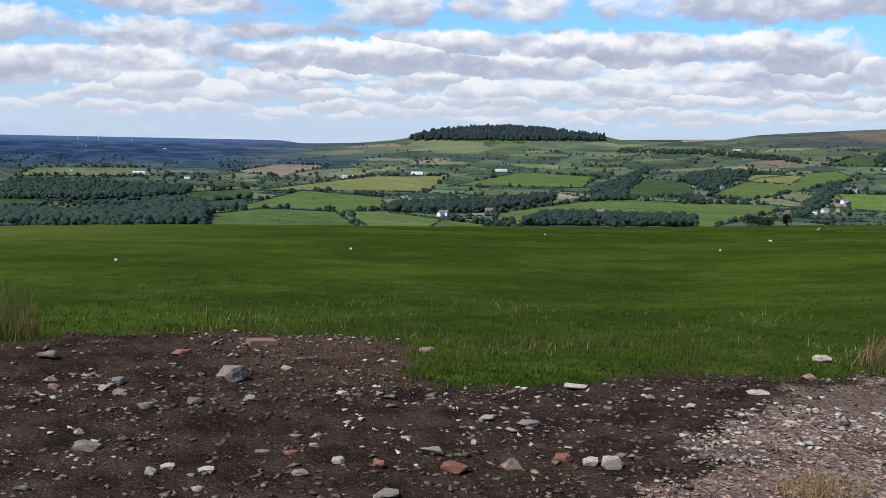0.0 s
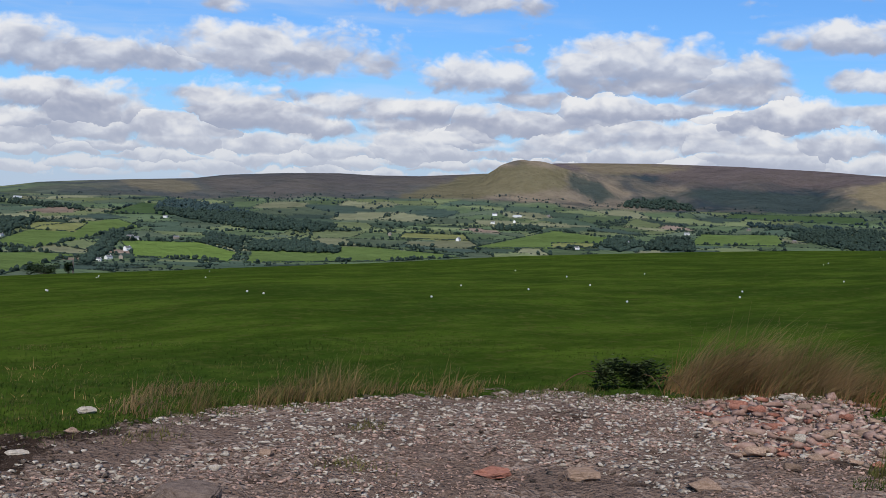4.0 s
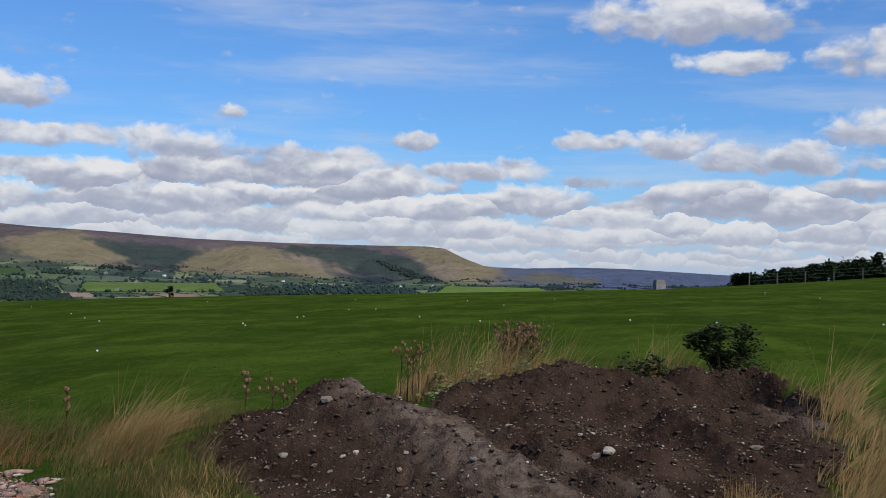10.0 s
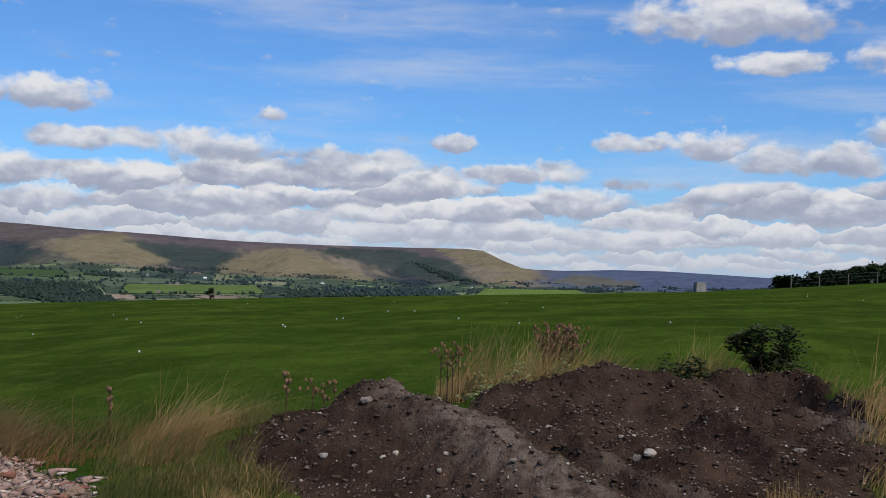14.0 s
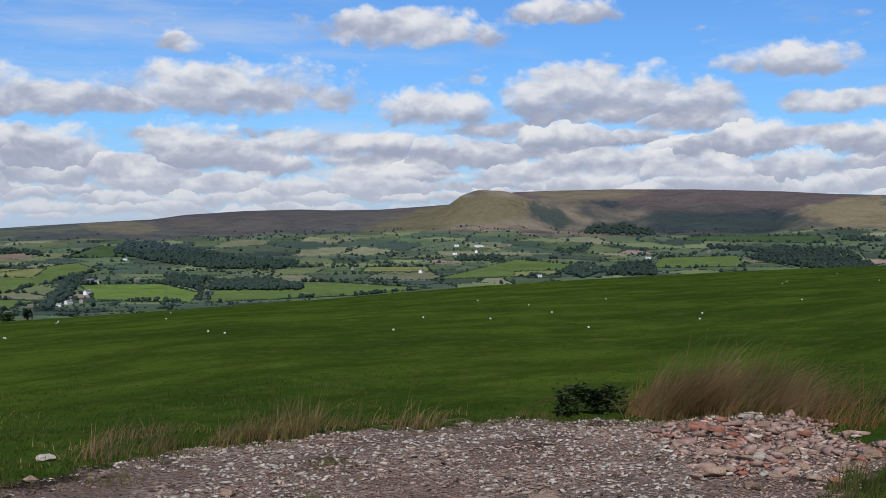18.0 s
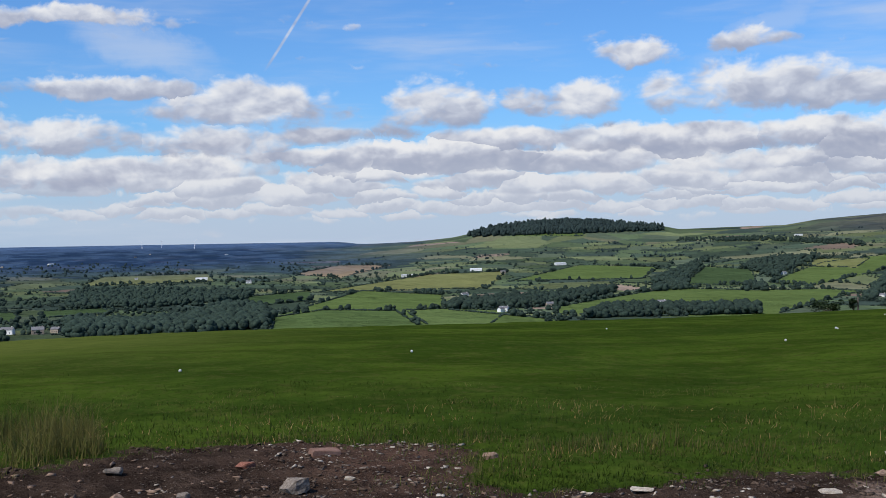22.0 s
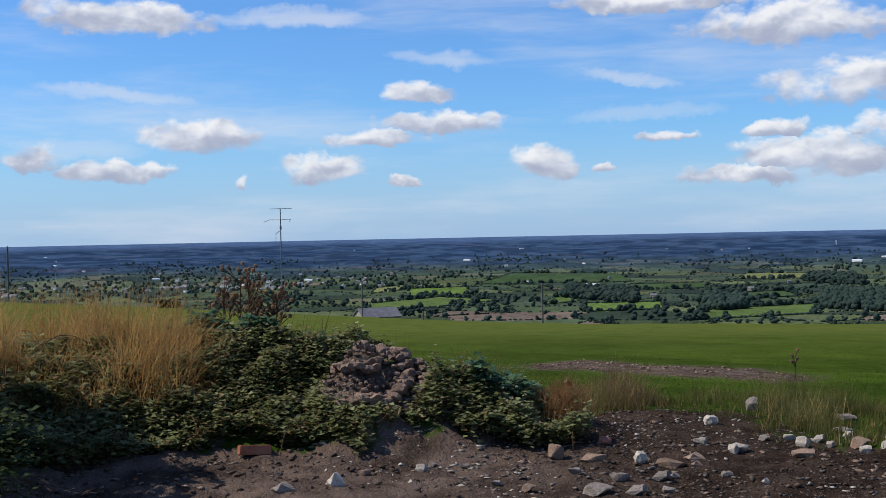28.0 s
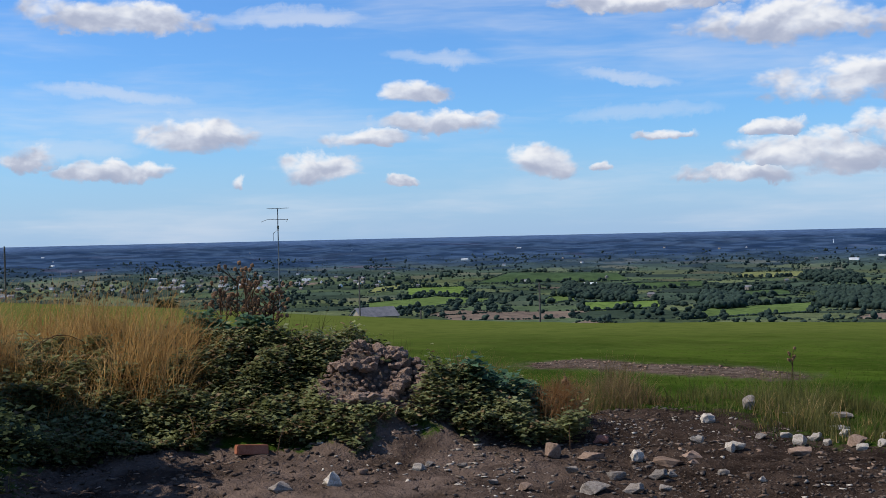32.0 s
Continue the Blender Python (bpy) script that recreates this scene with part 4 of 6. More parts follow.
for outline, tall, label in (
    ("14.1,-4.11 22.3,-3.91 21.8,-3.61 15,-3.66", 13, "dark green plantation of close-set trees in a pasture"),
    ("7.6,-3.6 11.5,-3.58 14.2,-3.19 15.7,-2.82 15,-2.68 12.3,-3.07 8,-3.21", 13, "dark green curved plantation beside a pasture"),
    ("17.4,-2.86 19,-2.76 18.9,-2.31 20,-1.31 19.8,-1.21 18.3,-2.02 17.3,-2.27", 13, "dark wood climbing along a stream"),
    ("21.4,-1.81 22,-1.95 22.9,-2.24 24,-1.73 25,-1.31 24.7,-1.21 22.1,-1.44", 13, "dark wood between green fields"),
    ("21.6,-2.87 22.6,-2.84 22.4,-2.52 21.6,-2.57", 12, "small dark copse in a pasture"),
    ("-10.3,-4.41 -5.6,-4.43 -5.9,-4.06 -10.3,-3.9", 15, "dense dark wood behind the brow"),
    ("-5.4,-4.43 -1.5,-4.34 -0.9,-3.77 -2,-3.3 -3.4,-3.37 -4.5,-3.98", 16, "tall dense dark wood behind the brow"),
    ("-10.3,-3.14 -6.6,-3.18 -2,-2.95 -1.8,-2.61 -5.9,-2.39 -10,-2.37", 12, "straggling dark trees among fields"),
    ("18.4,-0.49 22.6,-0.53 27,-0.81 26.7,-0.64 22.6,-0.34 18.7,-0.32", 13, "long dark belt of trees"),
    ("27,-3.38 28.2,-2.62 28.7,-1.71 28.1,-1.68 27.5,-2.48 26.8,-3.23", 11, "line of dark trees along a farm lane"),
    ("30,-0.67 32.1,-1.13 34.7,-1.45 37.7,-1.49 38.7,-1.18 35.5,-0.88 33.9,-0.56 31.8,-0.18 30.5,-0.23", 13, "broad dark wood on a slope"),
    ("34.5,-2.45 38.8,-2.48 38.8,-2.32 37.2,-1.99 34.7,-2.07", 12, "rounded trees in a wood beside a farm"),
    ("32.4,-2.08 34,-2.44 34.3,-1.92 32.6,-1.7", 12, "rounded trees round a farmyard"),
    ("46.1,-1.08 48.5,-1.1 48.3,-0.84 46.4,-0.91", 12, "dark strip of wood among pale fields"),
    ("51.3,-1.62 52.3,-1.9 53.4,-1.53 52.1,-1.18", 12, "dark rounded copse among pale fields"),
    ("53.4,-1.75 55.8,-1.76 55.5,-1.15 53.9,-1.22", 12, "scattered dark copse near a hamlet"),
    ("52.3,0.22 55.7,0.16 55.8,0.32 54.2,0.66 52.5,0.56", 16, "blue-green conifer plantation under the moor"),
    ("60.1,-0.96 63.1,-1.45 65.7,-1.4 64.4,-0.56 61.1,-0.37", 12, "broad dark wood on the valley floor"),
    ("73.4,-0.98 78,-0.76 81.8,-0.67 80.7,-0.4 76.3,-0.39 73.6,-0.59", 12, "long dark wood behind the brow"),
    ("79.3,1.0 80,0.85 82.3,0.1 81.3,0.05 80.2,0.5", 14, "dark wedge of conifers on the moor slope"),
    ("58.2,-0.48 61.6,-0.72 61.3,-0.52 58.1,-0.33", 12, "dark belt of wood below the moor"),
    ("64.2,-0.08 65.8,-0.13 65.6,0.06 64.3,0.08", 12, "small dark wood at the foot of the moor"),
    ("66.7,0.19 68.2,0.12 68,0.33 66.8,0.35", 12, "small round wood at the foot of the moor"),
    ("-35.3,-3.25 -31.8,-3.56 -31.8,-2.99 -35,-2.72", 13, "dark wood on the plain"),
    ("-28.8,-3.73 -28,-3.91 -26.6,-3.83 -26.9,-3.44 -28.5,-3.36", 15, "dark rounded wood on the plain"),
    ("-23.4,-3.82 -20.2,-3.99 -20.5,-3.45 -23.1,-3.34", 14, "dark rounded wood beside a farm"),
    ("-24.2,-2.6 -21.5,-2.77 -21.8,-2.37 -23.9,-2.25", 13, "dark wood among hedged fields"),
    ("-17.4,-4.35 -15.4,-4.4 -15.6,-3.9 -17.1,-3.9", 17, "tall dark trees beside cottages"),
    ("-10.2,-4.49 -5.6,-4.51 -2.1,-4.38 -1.2,-3.85 -3.7,-3.67 -7.2,-4.02 -10,-4.09", 14, "dark wood edge below the brow"),
    ("-23.5,-3.66 -20.1,-3.52 -20.6,-3.1 -23.2,-3.14", 13, "dark trees round a farmstead"),
):
    az, el = fill(outline, 200)
    plant("wood", CROWNS, az, el, tall, 1.15, label, "wood")

az, el = fill("8.4,-0.12 18,0.02 17.6,0.24 16.2,0.33 14.9,0.52 13.3,0.56 11.4,0.45 9.6,0.25 8.7,0", 420)
plant("hill_wood", CROWNS, az, el, 37, 0.7, "dark conifer forest capping an isolated hill", "wood", grained("hill_forest", (0.016, 0.027, 0.026), (0.040, 0.058, 0.054), 0.1, 1.0, 0.4, 0.5, 0.6, 0.35))

# hedges run along the borders of the plots, with trees standing in them
n = 230000
az = np.sort(rng.uniform(-65.5, 113, n))
low = curve(az, CREST)
el = low + (np.where(az < 8, -0.3, curve(az, FOOT) + 0.25) - low) * rng.uniform(0, 1, n)
x, y, z, r = locate(az, el)
_, edge = plot_of(x, y)
clear_ = np.zeros(n, bool)
for outline, _ in OPEN:
    clear_ |= inside(az, el, outline)
town = (az < -43) & (el > -2.72) & (el < -2.0)
on = (edge < 3 + 0.0013 * r) & (r < 4350) & ~town & ~clear_
plant("hedge", SHRUBS, az[on], el[on], 3.2, 1.8, "dark hawthorn hedges dividing the fields", "hedge")
stand = on & (rng.uniform(0, 1, n) < 0.06)
plant("hedgerow_tree", CROWNS, az[stand], el[stand], 9.0, 1.15, "rounded dark trees standing in the hedges", "tree")
n = 15000
az = rng.uniform(-65, 113, n)
low = curve(az, CREST)
el = low + (np.where(az < 8, -0.3, curve(az, FOOT) + 0.15) - low) * rng.uniform(0, 1, n) ** 0.8
thick = fbm(az * 0.35, el * 2.4, 3, 61) + 0.10 * (1 - smooth(az, -2, 6))
clear_ = np.zeros(n, bool)
for outline, _ in OPEN:
    clear_ |= inside(az, el, outline)
some = ~clear_ & (thick > 0.66) & ~((az < -43) & (el > -2.72) & (el < -2.0))
plant("scattered_tree", CROWNS, az[some], el[some], 7.5, 1.3, "dark rounded trees scattered over the valley", "tree")
# hedges with trees round the open pastures
ha, he = [], []
for outline, _ in OPEN:
    pts = np.array([[float(v) for v in p.split(",")] for p in outline.split()])
    for p, q in zip(pts, np.roll(pts, -1, 0)):
        m = max(3, int(np.hypot(*(q - p)) * 26))
        u = rng.uniform(0, 1, m)
        ha.append(p[0] + (q[0] - p[0]) * u + rng.normal(0, 0.015, m))
        he.append(p[1] + (q[1] - p[1]) * u + rng.normal(0, 0.006, m))
ha, he = np.concatenate(ha), np.concatenate(he)
shown_ = he > curve(ha, CREST) + 0.02
ha, he = ha[shown_], he[shown_]
plant("hedge", SHRUBS, ha, he, 3.6, 1.7, "dark hedge round an open pasture", "hedge")
lone = (rng.uniform(0, 1, len(ha)) < 0.2) & (fbm(ha * 0.9, he * 5, 2, 63) > 0.42)
plant("hedgerow_tree", CROWNS, ha[lone], he[lone], 9.5, 1.2, "rounded dark trees along a pasture hedge", "tree")
# farms and cottages
WHITE_WALL = grained("white_render", (0.66, 0.65, 0.61), (0.8, 0.79, 0.76), 0.4, 0.9, 0.1)
STONE_WALL = grained("farm_stone", (0.22, 0.18, 0.14), (0.36, 0.31, 0.25), 0.8, 0.95, 0.3)
SLATE = grained("slate_roof", (0.10, 0.10, 0.11), (0.19, 0.185, 0.19), 0.9, 0.8, 0.3)
TIN = grained("pale_sheet_roof", (0.38, 0.39, 0.4), (0.55, 0.56, 0.57), 0.3, 0.6, 0.1)
DARK_PANE = grained("dark_window", (0.02, 0.025, 0.03), (0.04, 0.05, 0.06), 1.0, 0.2, 0.0)


def gable(bm, w, d, eaves, ridge_):
    """House walls with two gables along x."""
    pts = [(-w / 2, -d / 2), (w / 2, -d / 2), (w / 2, d / 2), (-w / 2, d / 2)]
    low_ = [bm.verts.new((a, b, -1.5)) for a, b in pts]
    high_ = [bm.verts.new((a, b, eaves)) for a, b in pts]
    r0, r1 = bm.verts.new((-w / 2, 0, ridge_)), bm.verts.new((w / 2, 0, ridge_))
    for q in ([0, 1], [2, 3]):
        bm.faces.new((low_[q[0]], low_[q[1]], high_[q[1]], high_[q[0]]))
    bm.faces.new((low_[1], low_[2], high_[2], r1, high_[1]))
    bm.faces.new((low_[3], low_[0], high_[0], r0, high_[3]))
    bm.faces.new(low_[::-1])
    return bm


def house(name, w, d, eaves, ridge_, wall_mat, roof_mat, label, category, windows=3, chimney=True):
    root = tagged(new(name), label, category)
    part("wall", gable(bmesh.new(), w, d, eaves, ridge_), wall_mat, root)
    roof = bmesh.new()
    run = math.hypot(d / 2 + 0.4, ridge_ - eaves)
    tilt = math.atan2(ridge_ - eaves, d / 2)
    for side in (-1, 1):
        m = Matrix.Translation((0, side * (d / 4 + 0.1), (eaves + ridge_) / 2 + 0.1)) @ Matrix.Rotation(-side * tilt, 4, "X") @ Matrix.Diagonal((w + 0.6, run, 0.2, 1))
        bmesh.ops.create_cube(roof, size=1, matrix=m)
    roof = part("roof", roof, roof_mat, root)
    if chimney:
        part("chimney", box(bmesh.new(), w * 0.36, 0, ridge_ - 0.5, 0.9, 0.7, 1.6), wall_mat, roof)
    for k in range(windows):
        for side in (-1, 1):
            part("window", box(bmesh.new(), (k - (windows - 1) / 2) * w / max(windows, 1) * 0.8, side * (d / 2 + 0.03), 1.1, 1.1, 0.12, 1.3), DARK_PANE, root)
    return root


COTTAGE = house("farmhouse", 13, 7, 4.6, 7.2, WHITE_WALL, SLATE, "white rendered farmhouse with a slate roof among trees", "house")
STONE = house("stone_house", 12, 7, 4.6, 7.4, STONE_WALL, SLATE, "grey stone house with a slate roof in the valley", "house")
BARN = house("barn", 30, 13, 4.2, 6.6, WHITE_WALL, TIN, "long farm shed with a pale sheet roof", "barn", 0, False)


def settle(thing, az, el, turn, scale=1.0, first=False):
    x, y, z, r = (float(v[0]) for v in locate(np.array([az]), np.array([el])))
    s = scale * float(shrink(r))
    m = Matrix.Translation((x, y, z)) @ Matrix.Rotation(radians(turn), 4, "Z") @ Matrix.Scale(s, 4)
    if first:
        thing.matrix_basis = m
        return thing
    ob = copy_thing(thing, m)
    ob.matrix_basis = m
    return ob


settle(COTTAGE, 28.04, -3.02, 20, 1, True)
settle(STONE, 29.0, -2.05, 5, 1.2, True)
settle(BARN, 12.95, -1.53, 10, 1.1, True)
for row in ("44.5 -1.65 30 1.1|50.2 -1.85 -20 0.9|76.5 -0.6 15 0.9|-12.9 -4.18 -10 1.2|-17.0 -3.95 10 1.3|-13.8 -4.1 -40 1|27.6 -3.12 -50 0.8|33.0 -2.02 12 1.2|-2.0 -2.15 0 1|52.6 -1.5 10 1|14.9 0.22 0 1|36.4 -1.2 10 1",):
    for item in row.split("|"):
        settle(COTTAGE, *(float(v) for v in item.split()))
for item in "-11.6 -4.22 15 1.2|31.1 -2.0 0 1|-10.8 -4.2 -30 1|28.6 -2.98 60 1|48.8 -0.35 10 1|-19.4 -3.9 20 1|-31.0 -3.3 15 1|60.2 -0.9 10 1|10.2 -1.9 10 1|41.2 -1.5 40 1|67.5 -0.8 0 1|-26.5 -3.0 0 1".split("|"):
    settle(STONE, *(float(v) for v in item.split()))
for item in "-21.8 -1.68 5 0.9|8.9 -1.75 -8 1|5.6 -2.0 5 1|-4.2 -1.95 4 1|-20.6 -1.5 2 0.7|24.0 -0.3 5 1|47.3 -0.4 0 1".split("|"):
    settle(BARN, *(float(v) for v in item.split()))
# the small town at the foot of the hill
for k in range(110):
    az, el = rng.uniform(-62, -43.5), rng.uniform(-2.6, -2.1)
    settle(STONE if k % 3 else COTTAGE, az, el, rng.uniform(-40, 40), rng.uniform(0.55, 0.95))

for k in range(46):
    az, q = rng.uniform(-62, -3), rng.uniform(0, 1)
    settle((COTTAGE, STONE, STONE, BARN)[k % 4], az, -0.7 - 2.3 * q**1.3, rng.uniform(-50, 50), rng.uniform(0.5, 0.85))
for k in range(30):
    az, q = rng.uniform(8, 86), rng.uniform(0, 1)
    low = float(curve(az, FOOT)), float(curve(az, CREST))
    settle((COTTAGE, STONE, COTTAGE)[k % 3], az, low[0] + (low[1] - low[0]) * q, rng.uniform(-50, 50), rng.uniform(0.8, 1.2))

n = 420
plant("town_tree", CROWNS, rng.uniform(-62, -43, n), rng.uniform(-2.68, -2.0, n), 8.0, 1.2, "dark garden trees between the houses of a small town", "tree")

# wind turbines and a white tower on the plain
TURBINE_WHITE = grained("white_steel", (0.75, 0.76, 0.78), (0.82, 0.83, 0.84), 0.1, 0.5, 0.0)


def turbine(az, el, tall):
    x, y, z, r = (float(v[0]) for v in locate(np.array([az]), np.array([el])))
    root = tagged(new("wind_turbine"), "tall white wind turbine far off on the plain", "wind turbine", "turbines on the plain")
    root.matrix_basis = Matrix.Translation((x, y, z)) @ Matrix.Rotation(radians(-az), 4, "Z")
    part("tower", rod(bmesh.new(), (0, 0, -1), (0, 0, tall), tall * 0.03, tall * 0.016, 8), TURBINE_WHITE, root)
    nacelle = part("nacelle", box(bmesh.new(), 0, 0, tall, tall * 0.05, tall * 0.1, tall * 0.05), TURBINE_WHITE, root)
    for k in range(3):
        a = radians(80 + 120 * k + az * 7)
        tip = (math.cos(a) * tall * 0.55, -tall * 0.06, tall * 1.025 + math.sin(a) * tall * 0.55)
        part("blade", rod(bmesh.new(), (0, -tall * 0.06, tall * 1.025), tip, tall * 0.018, tall * 0.006, 5), TURBINE_WHITE, nacelle)


for az, el in ((-6.9, -0.42), (-6.0, -0.4), (-4.5, -0.45)):
    turbine(az, el, 24)
x, y, z, r = (float(v[0]) for v in locate(np.array([-22.7]), np.array([-0.9])))
tower = tagged(new("water_tower"), "slim white tower far off on the plain", "tower")
tower.location = (x, y, z)
part("shaft", rod(bmesh.new(), (0, 0, -1), (0, 0, 11), 1.2, 1.0, 10), TURBINE_WHITE, tower)
part("head", rod(bmesh.new(), (0, 0, 11), (0, 0, 13), 2.2, 2.2, 10), TURBINE_WHITE, tower)


# ---------------------------------------------------------------- the near ground
rng = np.random.default_rng(77)
PALE = grained("pale_limestone", (0.23, 0.185, 0.14), (0.50, 0.44, 0.365), 9.0, 0.9, 0.5, 0.01, 70.0, 0.3)
GREY = grained("grey_stone", (0.12, 0.096, 0.078), (0.30, 0.255, 0.21), 9.0, 0.9, 0.6, 0.01, 70.0, 0.3)
TAN = grained("tan_sandstone", (0.15, 0.096, 0.066), (0.30, 0.21, 0.152), 8.0, 0.95, 0.5, 0.01, 60.0, 0.35)
RED = grained("weathered_red_stone", (0.16, 0.062, 0.042), (0.32, 0.15, 0.105), 9.0, 0.95, 0.5, 0.01, 60.0, 0.3)
CLAY = grained("orange_clay_brick", (0.22, 0.075, 0.04), (0.36, 0.15, 0.09), 12.0, 0.9, 0.4, 0.006, 80.0, 0.15)
CLOD = grained("dark_earth_clod", (0.042, 0.029, 0.022), (0.11, 0.078, 0.058), 12.0, 1.0, 0.8, 0.01, 60.0, 0.35)
PINK = grained("pink_sandstone", (0.19, 0.11, 0.085), (0.36, 0.25, 0.2), 8.0, 0.95, 0.5, 0.01, 60.0, 0.35)
BLOCK = grained("brown_gritstone", (0.10, 0.072, 0.058), (0.20, 0.15, 0.122), 7.0, 0.95, 0.9, 0.02, 50.0, 0.1)
MIXED = grained("mixed_gravel", (0.15, 0.092, 0.070), (0.34, 0.235, 0.185), 14.0, 0.95, 0.4, 0.005, 90.0, 0.5)
PEBBLE = grained("grey_pebbles", (0.050, 0.037, 0.029), (0.17, 0.135, 0.108), 14.0, 0.95, 0.4, 0.005, 90.0, 0.65)

STONE_ROWS = {
    "g": (
        "-0.14 7.68 0.16 0.12|-0.80 6.05 0.13 0.06|0.79 5.76 0.14 0.04|1.41 6.34 0.14 0.03|-0.60 6.92 0.08 0.04|-1.33 8.44 0.16 0.06|-0.34 7.08 0.10 0.05|0.77 7.05 0.07 0.03",
        "-0.78 7.36 0.08 0.04|0.16 5.51 0.07 0.03|2.32 6.98 0.08 0.03|-1.01 5.49 0.06 0.03|0.50 5.19 0.10 0.04|6.96 3.10 0.08 0.04|9.23 0.08 0.07 0.06|9.15 2.13 0.09 0.05",
        "9.74 0.21 0.05 0.03|8.51 2.40 0.05 0.03|9.99 0.80 0.07 0.04|9.64 -0.51 0.05 0.03|8.13 0.90 0.05 0.04|8.41 1.93 0.04 0.03|9.94 -1.17 0.14 0.04|8.49 2.06 0.04 0.03",
        "-5.07 9.82 0.10 0.15|-4.55 9.52 0.20 0.04|-4.23 9.76 0.22 0.05|-3.94 10.32 0.13 0.05|-4.12 6.67 0.11 0.07|-4.09 6.78 0.07 0.04|-4.30 8.44 0.08 0.05|-1.33 8.44 0.13 0.05",
        "-0.80 7.58 0.08 0.05|-5.71 4.98 0.14 0.07|-4.24 6.13 0.17 0.08|-4.55 6.35 0.09 0.05|-4.32 6.50 0.11 0.06|-4.07 6.30 0.12 0.07|-5.53 6.12 0.06 0.04|-5.29 6.18 0.07 0.04",
        "-4.85 5.94 0.07 0.04|-3.97 6.51 0.08 0.05|-3.82 6.95 0.07 0.04",
    ),
    "w": (
        "4.04 8.15 0.16 0.05|-0.24 5.58 0.07 0.03|1.59 5.47 0.10 0.08|1.52 5.56 0.07 0.05|-0.88 6.35 0.05 0.04|-0.48 5.56 0.05 0.04|1.21 6.48 0.09 0.03|0.49 7.07 0.08 0.03",
        "0.22 7.92 0.07 0.03|1.04 5.95 0.03 0.03|3.01 6.99 0.16 0.03|1.95 7.27 0.18 0.03|0.35 5.71 0.06 0.04|-0.04 6.99 0.06 0.04|0.26 6.01 0.05 0.03|-0.41 5.64 0.06 0.03",
        "-0.28 5.38 0.05 0.03|2.45 6.68 0.05 0.03|7.22 7.07 0.06 0.04|3.74 6.03 0.07 0.04|4.84 6.28 0.07 0.04|8.70 5.31 0.11 0.05|7.38 4.42 0.09 0.07|7.99 4.81 0.10 0.05",
        "7.12 2.56 0.12 0.04|7.56 1.65 0.12 0.05|7.66 2.29 0.08 0.04|8.57 2.31 0.06 0.04|9.21 -0.01 0.08 0.07|8.64 1.79 0.04 0.04|8.55 1.87 0.04 0.03|7.97 1.28 0.04 0.03",
        "8.30 1.42 0.03 0.03|9.47 0.42 0.04 0.04|8.76 0.30 0.04 0.04|8.43 1.40 0.04 0.03|10.01 0.12 0.05 0.04|8.09 1.46 0.03 0.03|-4.94 8.82 0.11 0.09|-4.58 8.00 0.10 0.08",
        "-4.18 7.73 0.07 0.09|-4.16 7.82 0.10 0.07|-3.91 8.52 0.09 0.07|-3.94 8.32 0.09 0.09|-4.12 8.49 0.09 0.05|-3.79 8.45 0.06 0.05|-3.81 8.82 0.08 0.07|-3.47 8.30 0.08 0.06",
        "-3.38 8.41 0.07 0.06|-3.56 8.95 0.10 0.06|-3.35 8.61 0.11 0.08|-3.18 8.73 0.08 0.08|-2.92 8.42 0.12 0.09|-4.03 9.24 0.17 0.04|-4.51 7.06 0.08 0.09|-3.54 6.91 0.05 0.04",
        "-2.50 6.87 0.06 0.05|-0.87 7.39 0.06 0.04|-5.55 5.26 0.11 0.11|-5.47 5.95 0.07 0.06|-4.56 7.15 0.10 0.07",
    ),
    "t": (
        "1.23 8.52 0.11 0.05|1.13 5.54 0.10 0.07|3.54 7.37 0.09 0.04|-1.21 7.72 0.08 0.04|4.14 6.09 0.08 0.05|5.32 4.65 0.20 0.08|5.66 4.04 0.23 0.08",
        "6.74 4.41 0.15 0.07|8.35 4.92 0.14 0.07|8.75 4.97 0.10 0.06|7.83 4.20 0.13 0.08|7.62 4.36 0.14 0.07|7.36 3.81 0.13 0.06|7.78 3.82 0.13 0.08|7.32 4.51 0.12 0.05",
        "7.23 4.04 0.10 0.06|8.28 4.34 0.09 0.06|6.93 4.06 0.11 0.06|7.28 4.75 0.10 0.05|6.98 3.82 0.10 0.05|6.89 4.38 0.11 0.06|6.61 4.45 0.10 0.05|6.45 3.96 0.12 0.05",
        "7.53 5.21 0.09 0.05|-3.72 7.87 0.15 0.06|-3.60 8.50 0.13 0.09|-2.27 8.07 0.13 0.06|-4.47 7.08 0.05 0.05|-4.32 7.13 0.23 0.07|-4.28 7.38 0.14 0.06|-4.14 7.15 0.07 0.04",
        "-1.17 7.60 0.07 0.04|-5.09 6.90 0.12 0.13|-4.80 6.93 0.16 0.07|-4.58 5.91 0.08 0.05|-5.68 5.64 0.07 0.04",
    ),
    "r": (
        "0.52 5.56 0.05 0.05|0.87 5.54 0.12 0.05|1.40 5.63 0.08 0.05|0.14 5.92 0.07 0.03|5.00 5.06 0.24 0.04|5.03 5.10 0.24 0.04|8.11 5.36 0.15 0.09|8.03 5.16 0.14 0.09",
        "8.24 4.54 0.11 0.07|7.66 3.85 0.10 0.06|7.65 4.80 0.11 0.06|6.99 3.68 0.09 0.05|-0.47 8.52 0.12 0.05|-5.06 7.45 0.10 0.07",
    ),
}
STONE_LOOK = {
    "g": ("stone", GREY, "rough grey stone lying on the bare earth", "stone"),
    "w": ("stone", PALE, "pale angular limestone lump lying on the bare earth", "stone"),
    "t": ("stone", TAN, "tan sandstone lump lying on the bare earth", "stone"),
    "r": ("stone", RED, "weathered reddish stone lying on the bare earth", "stone"),
}
ROCKS = []
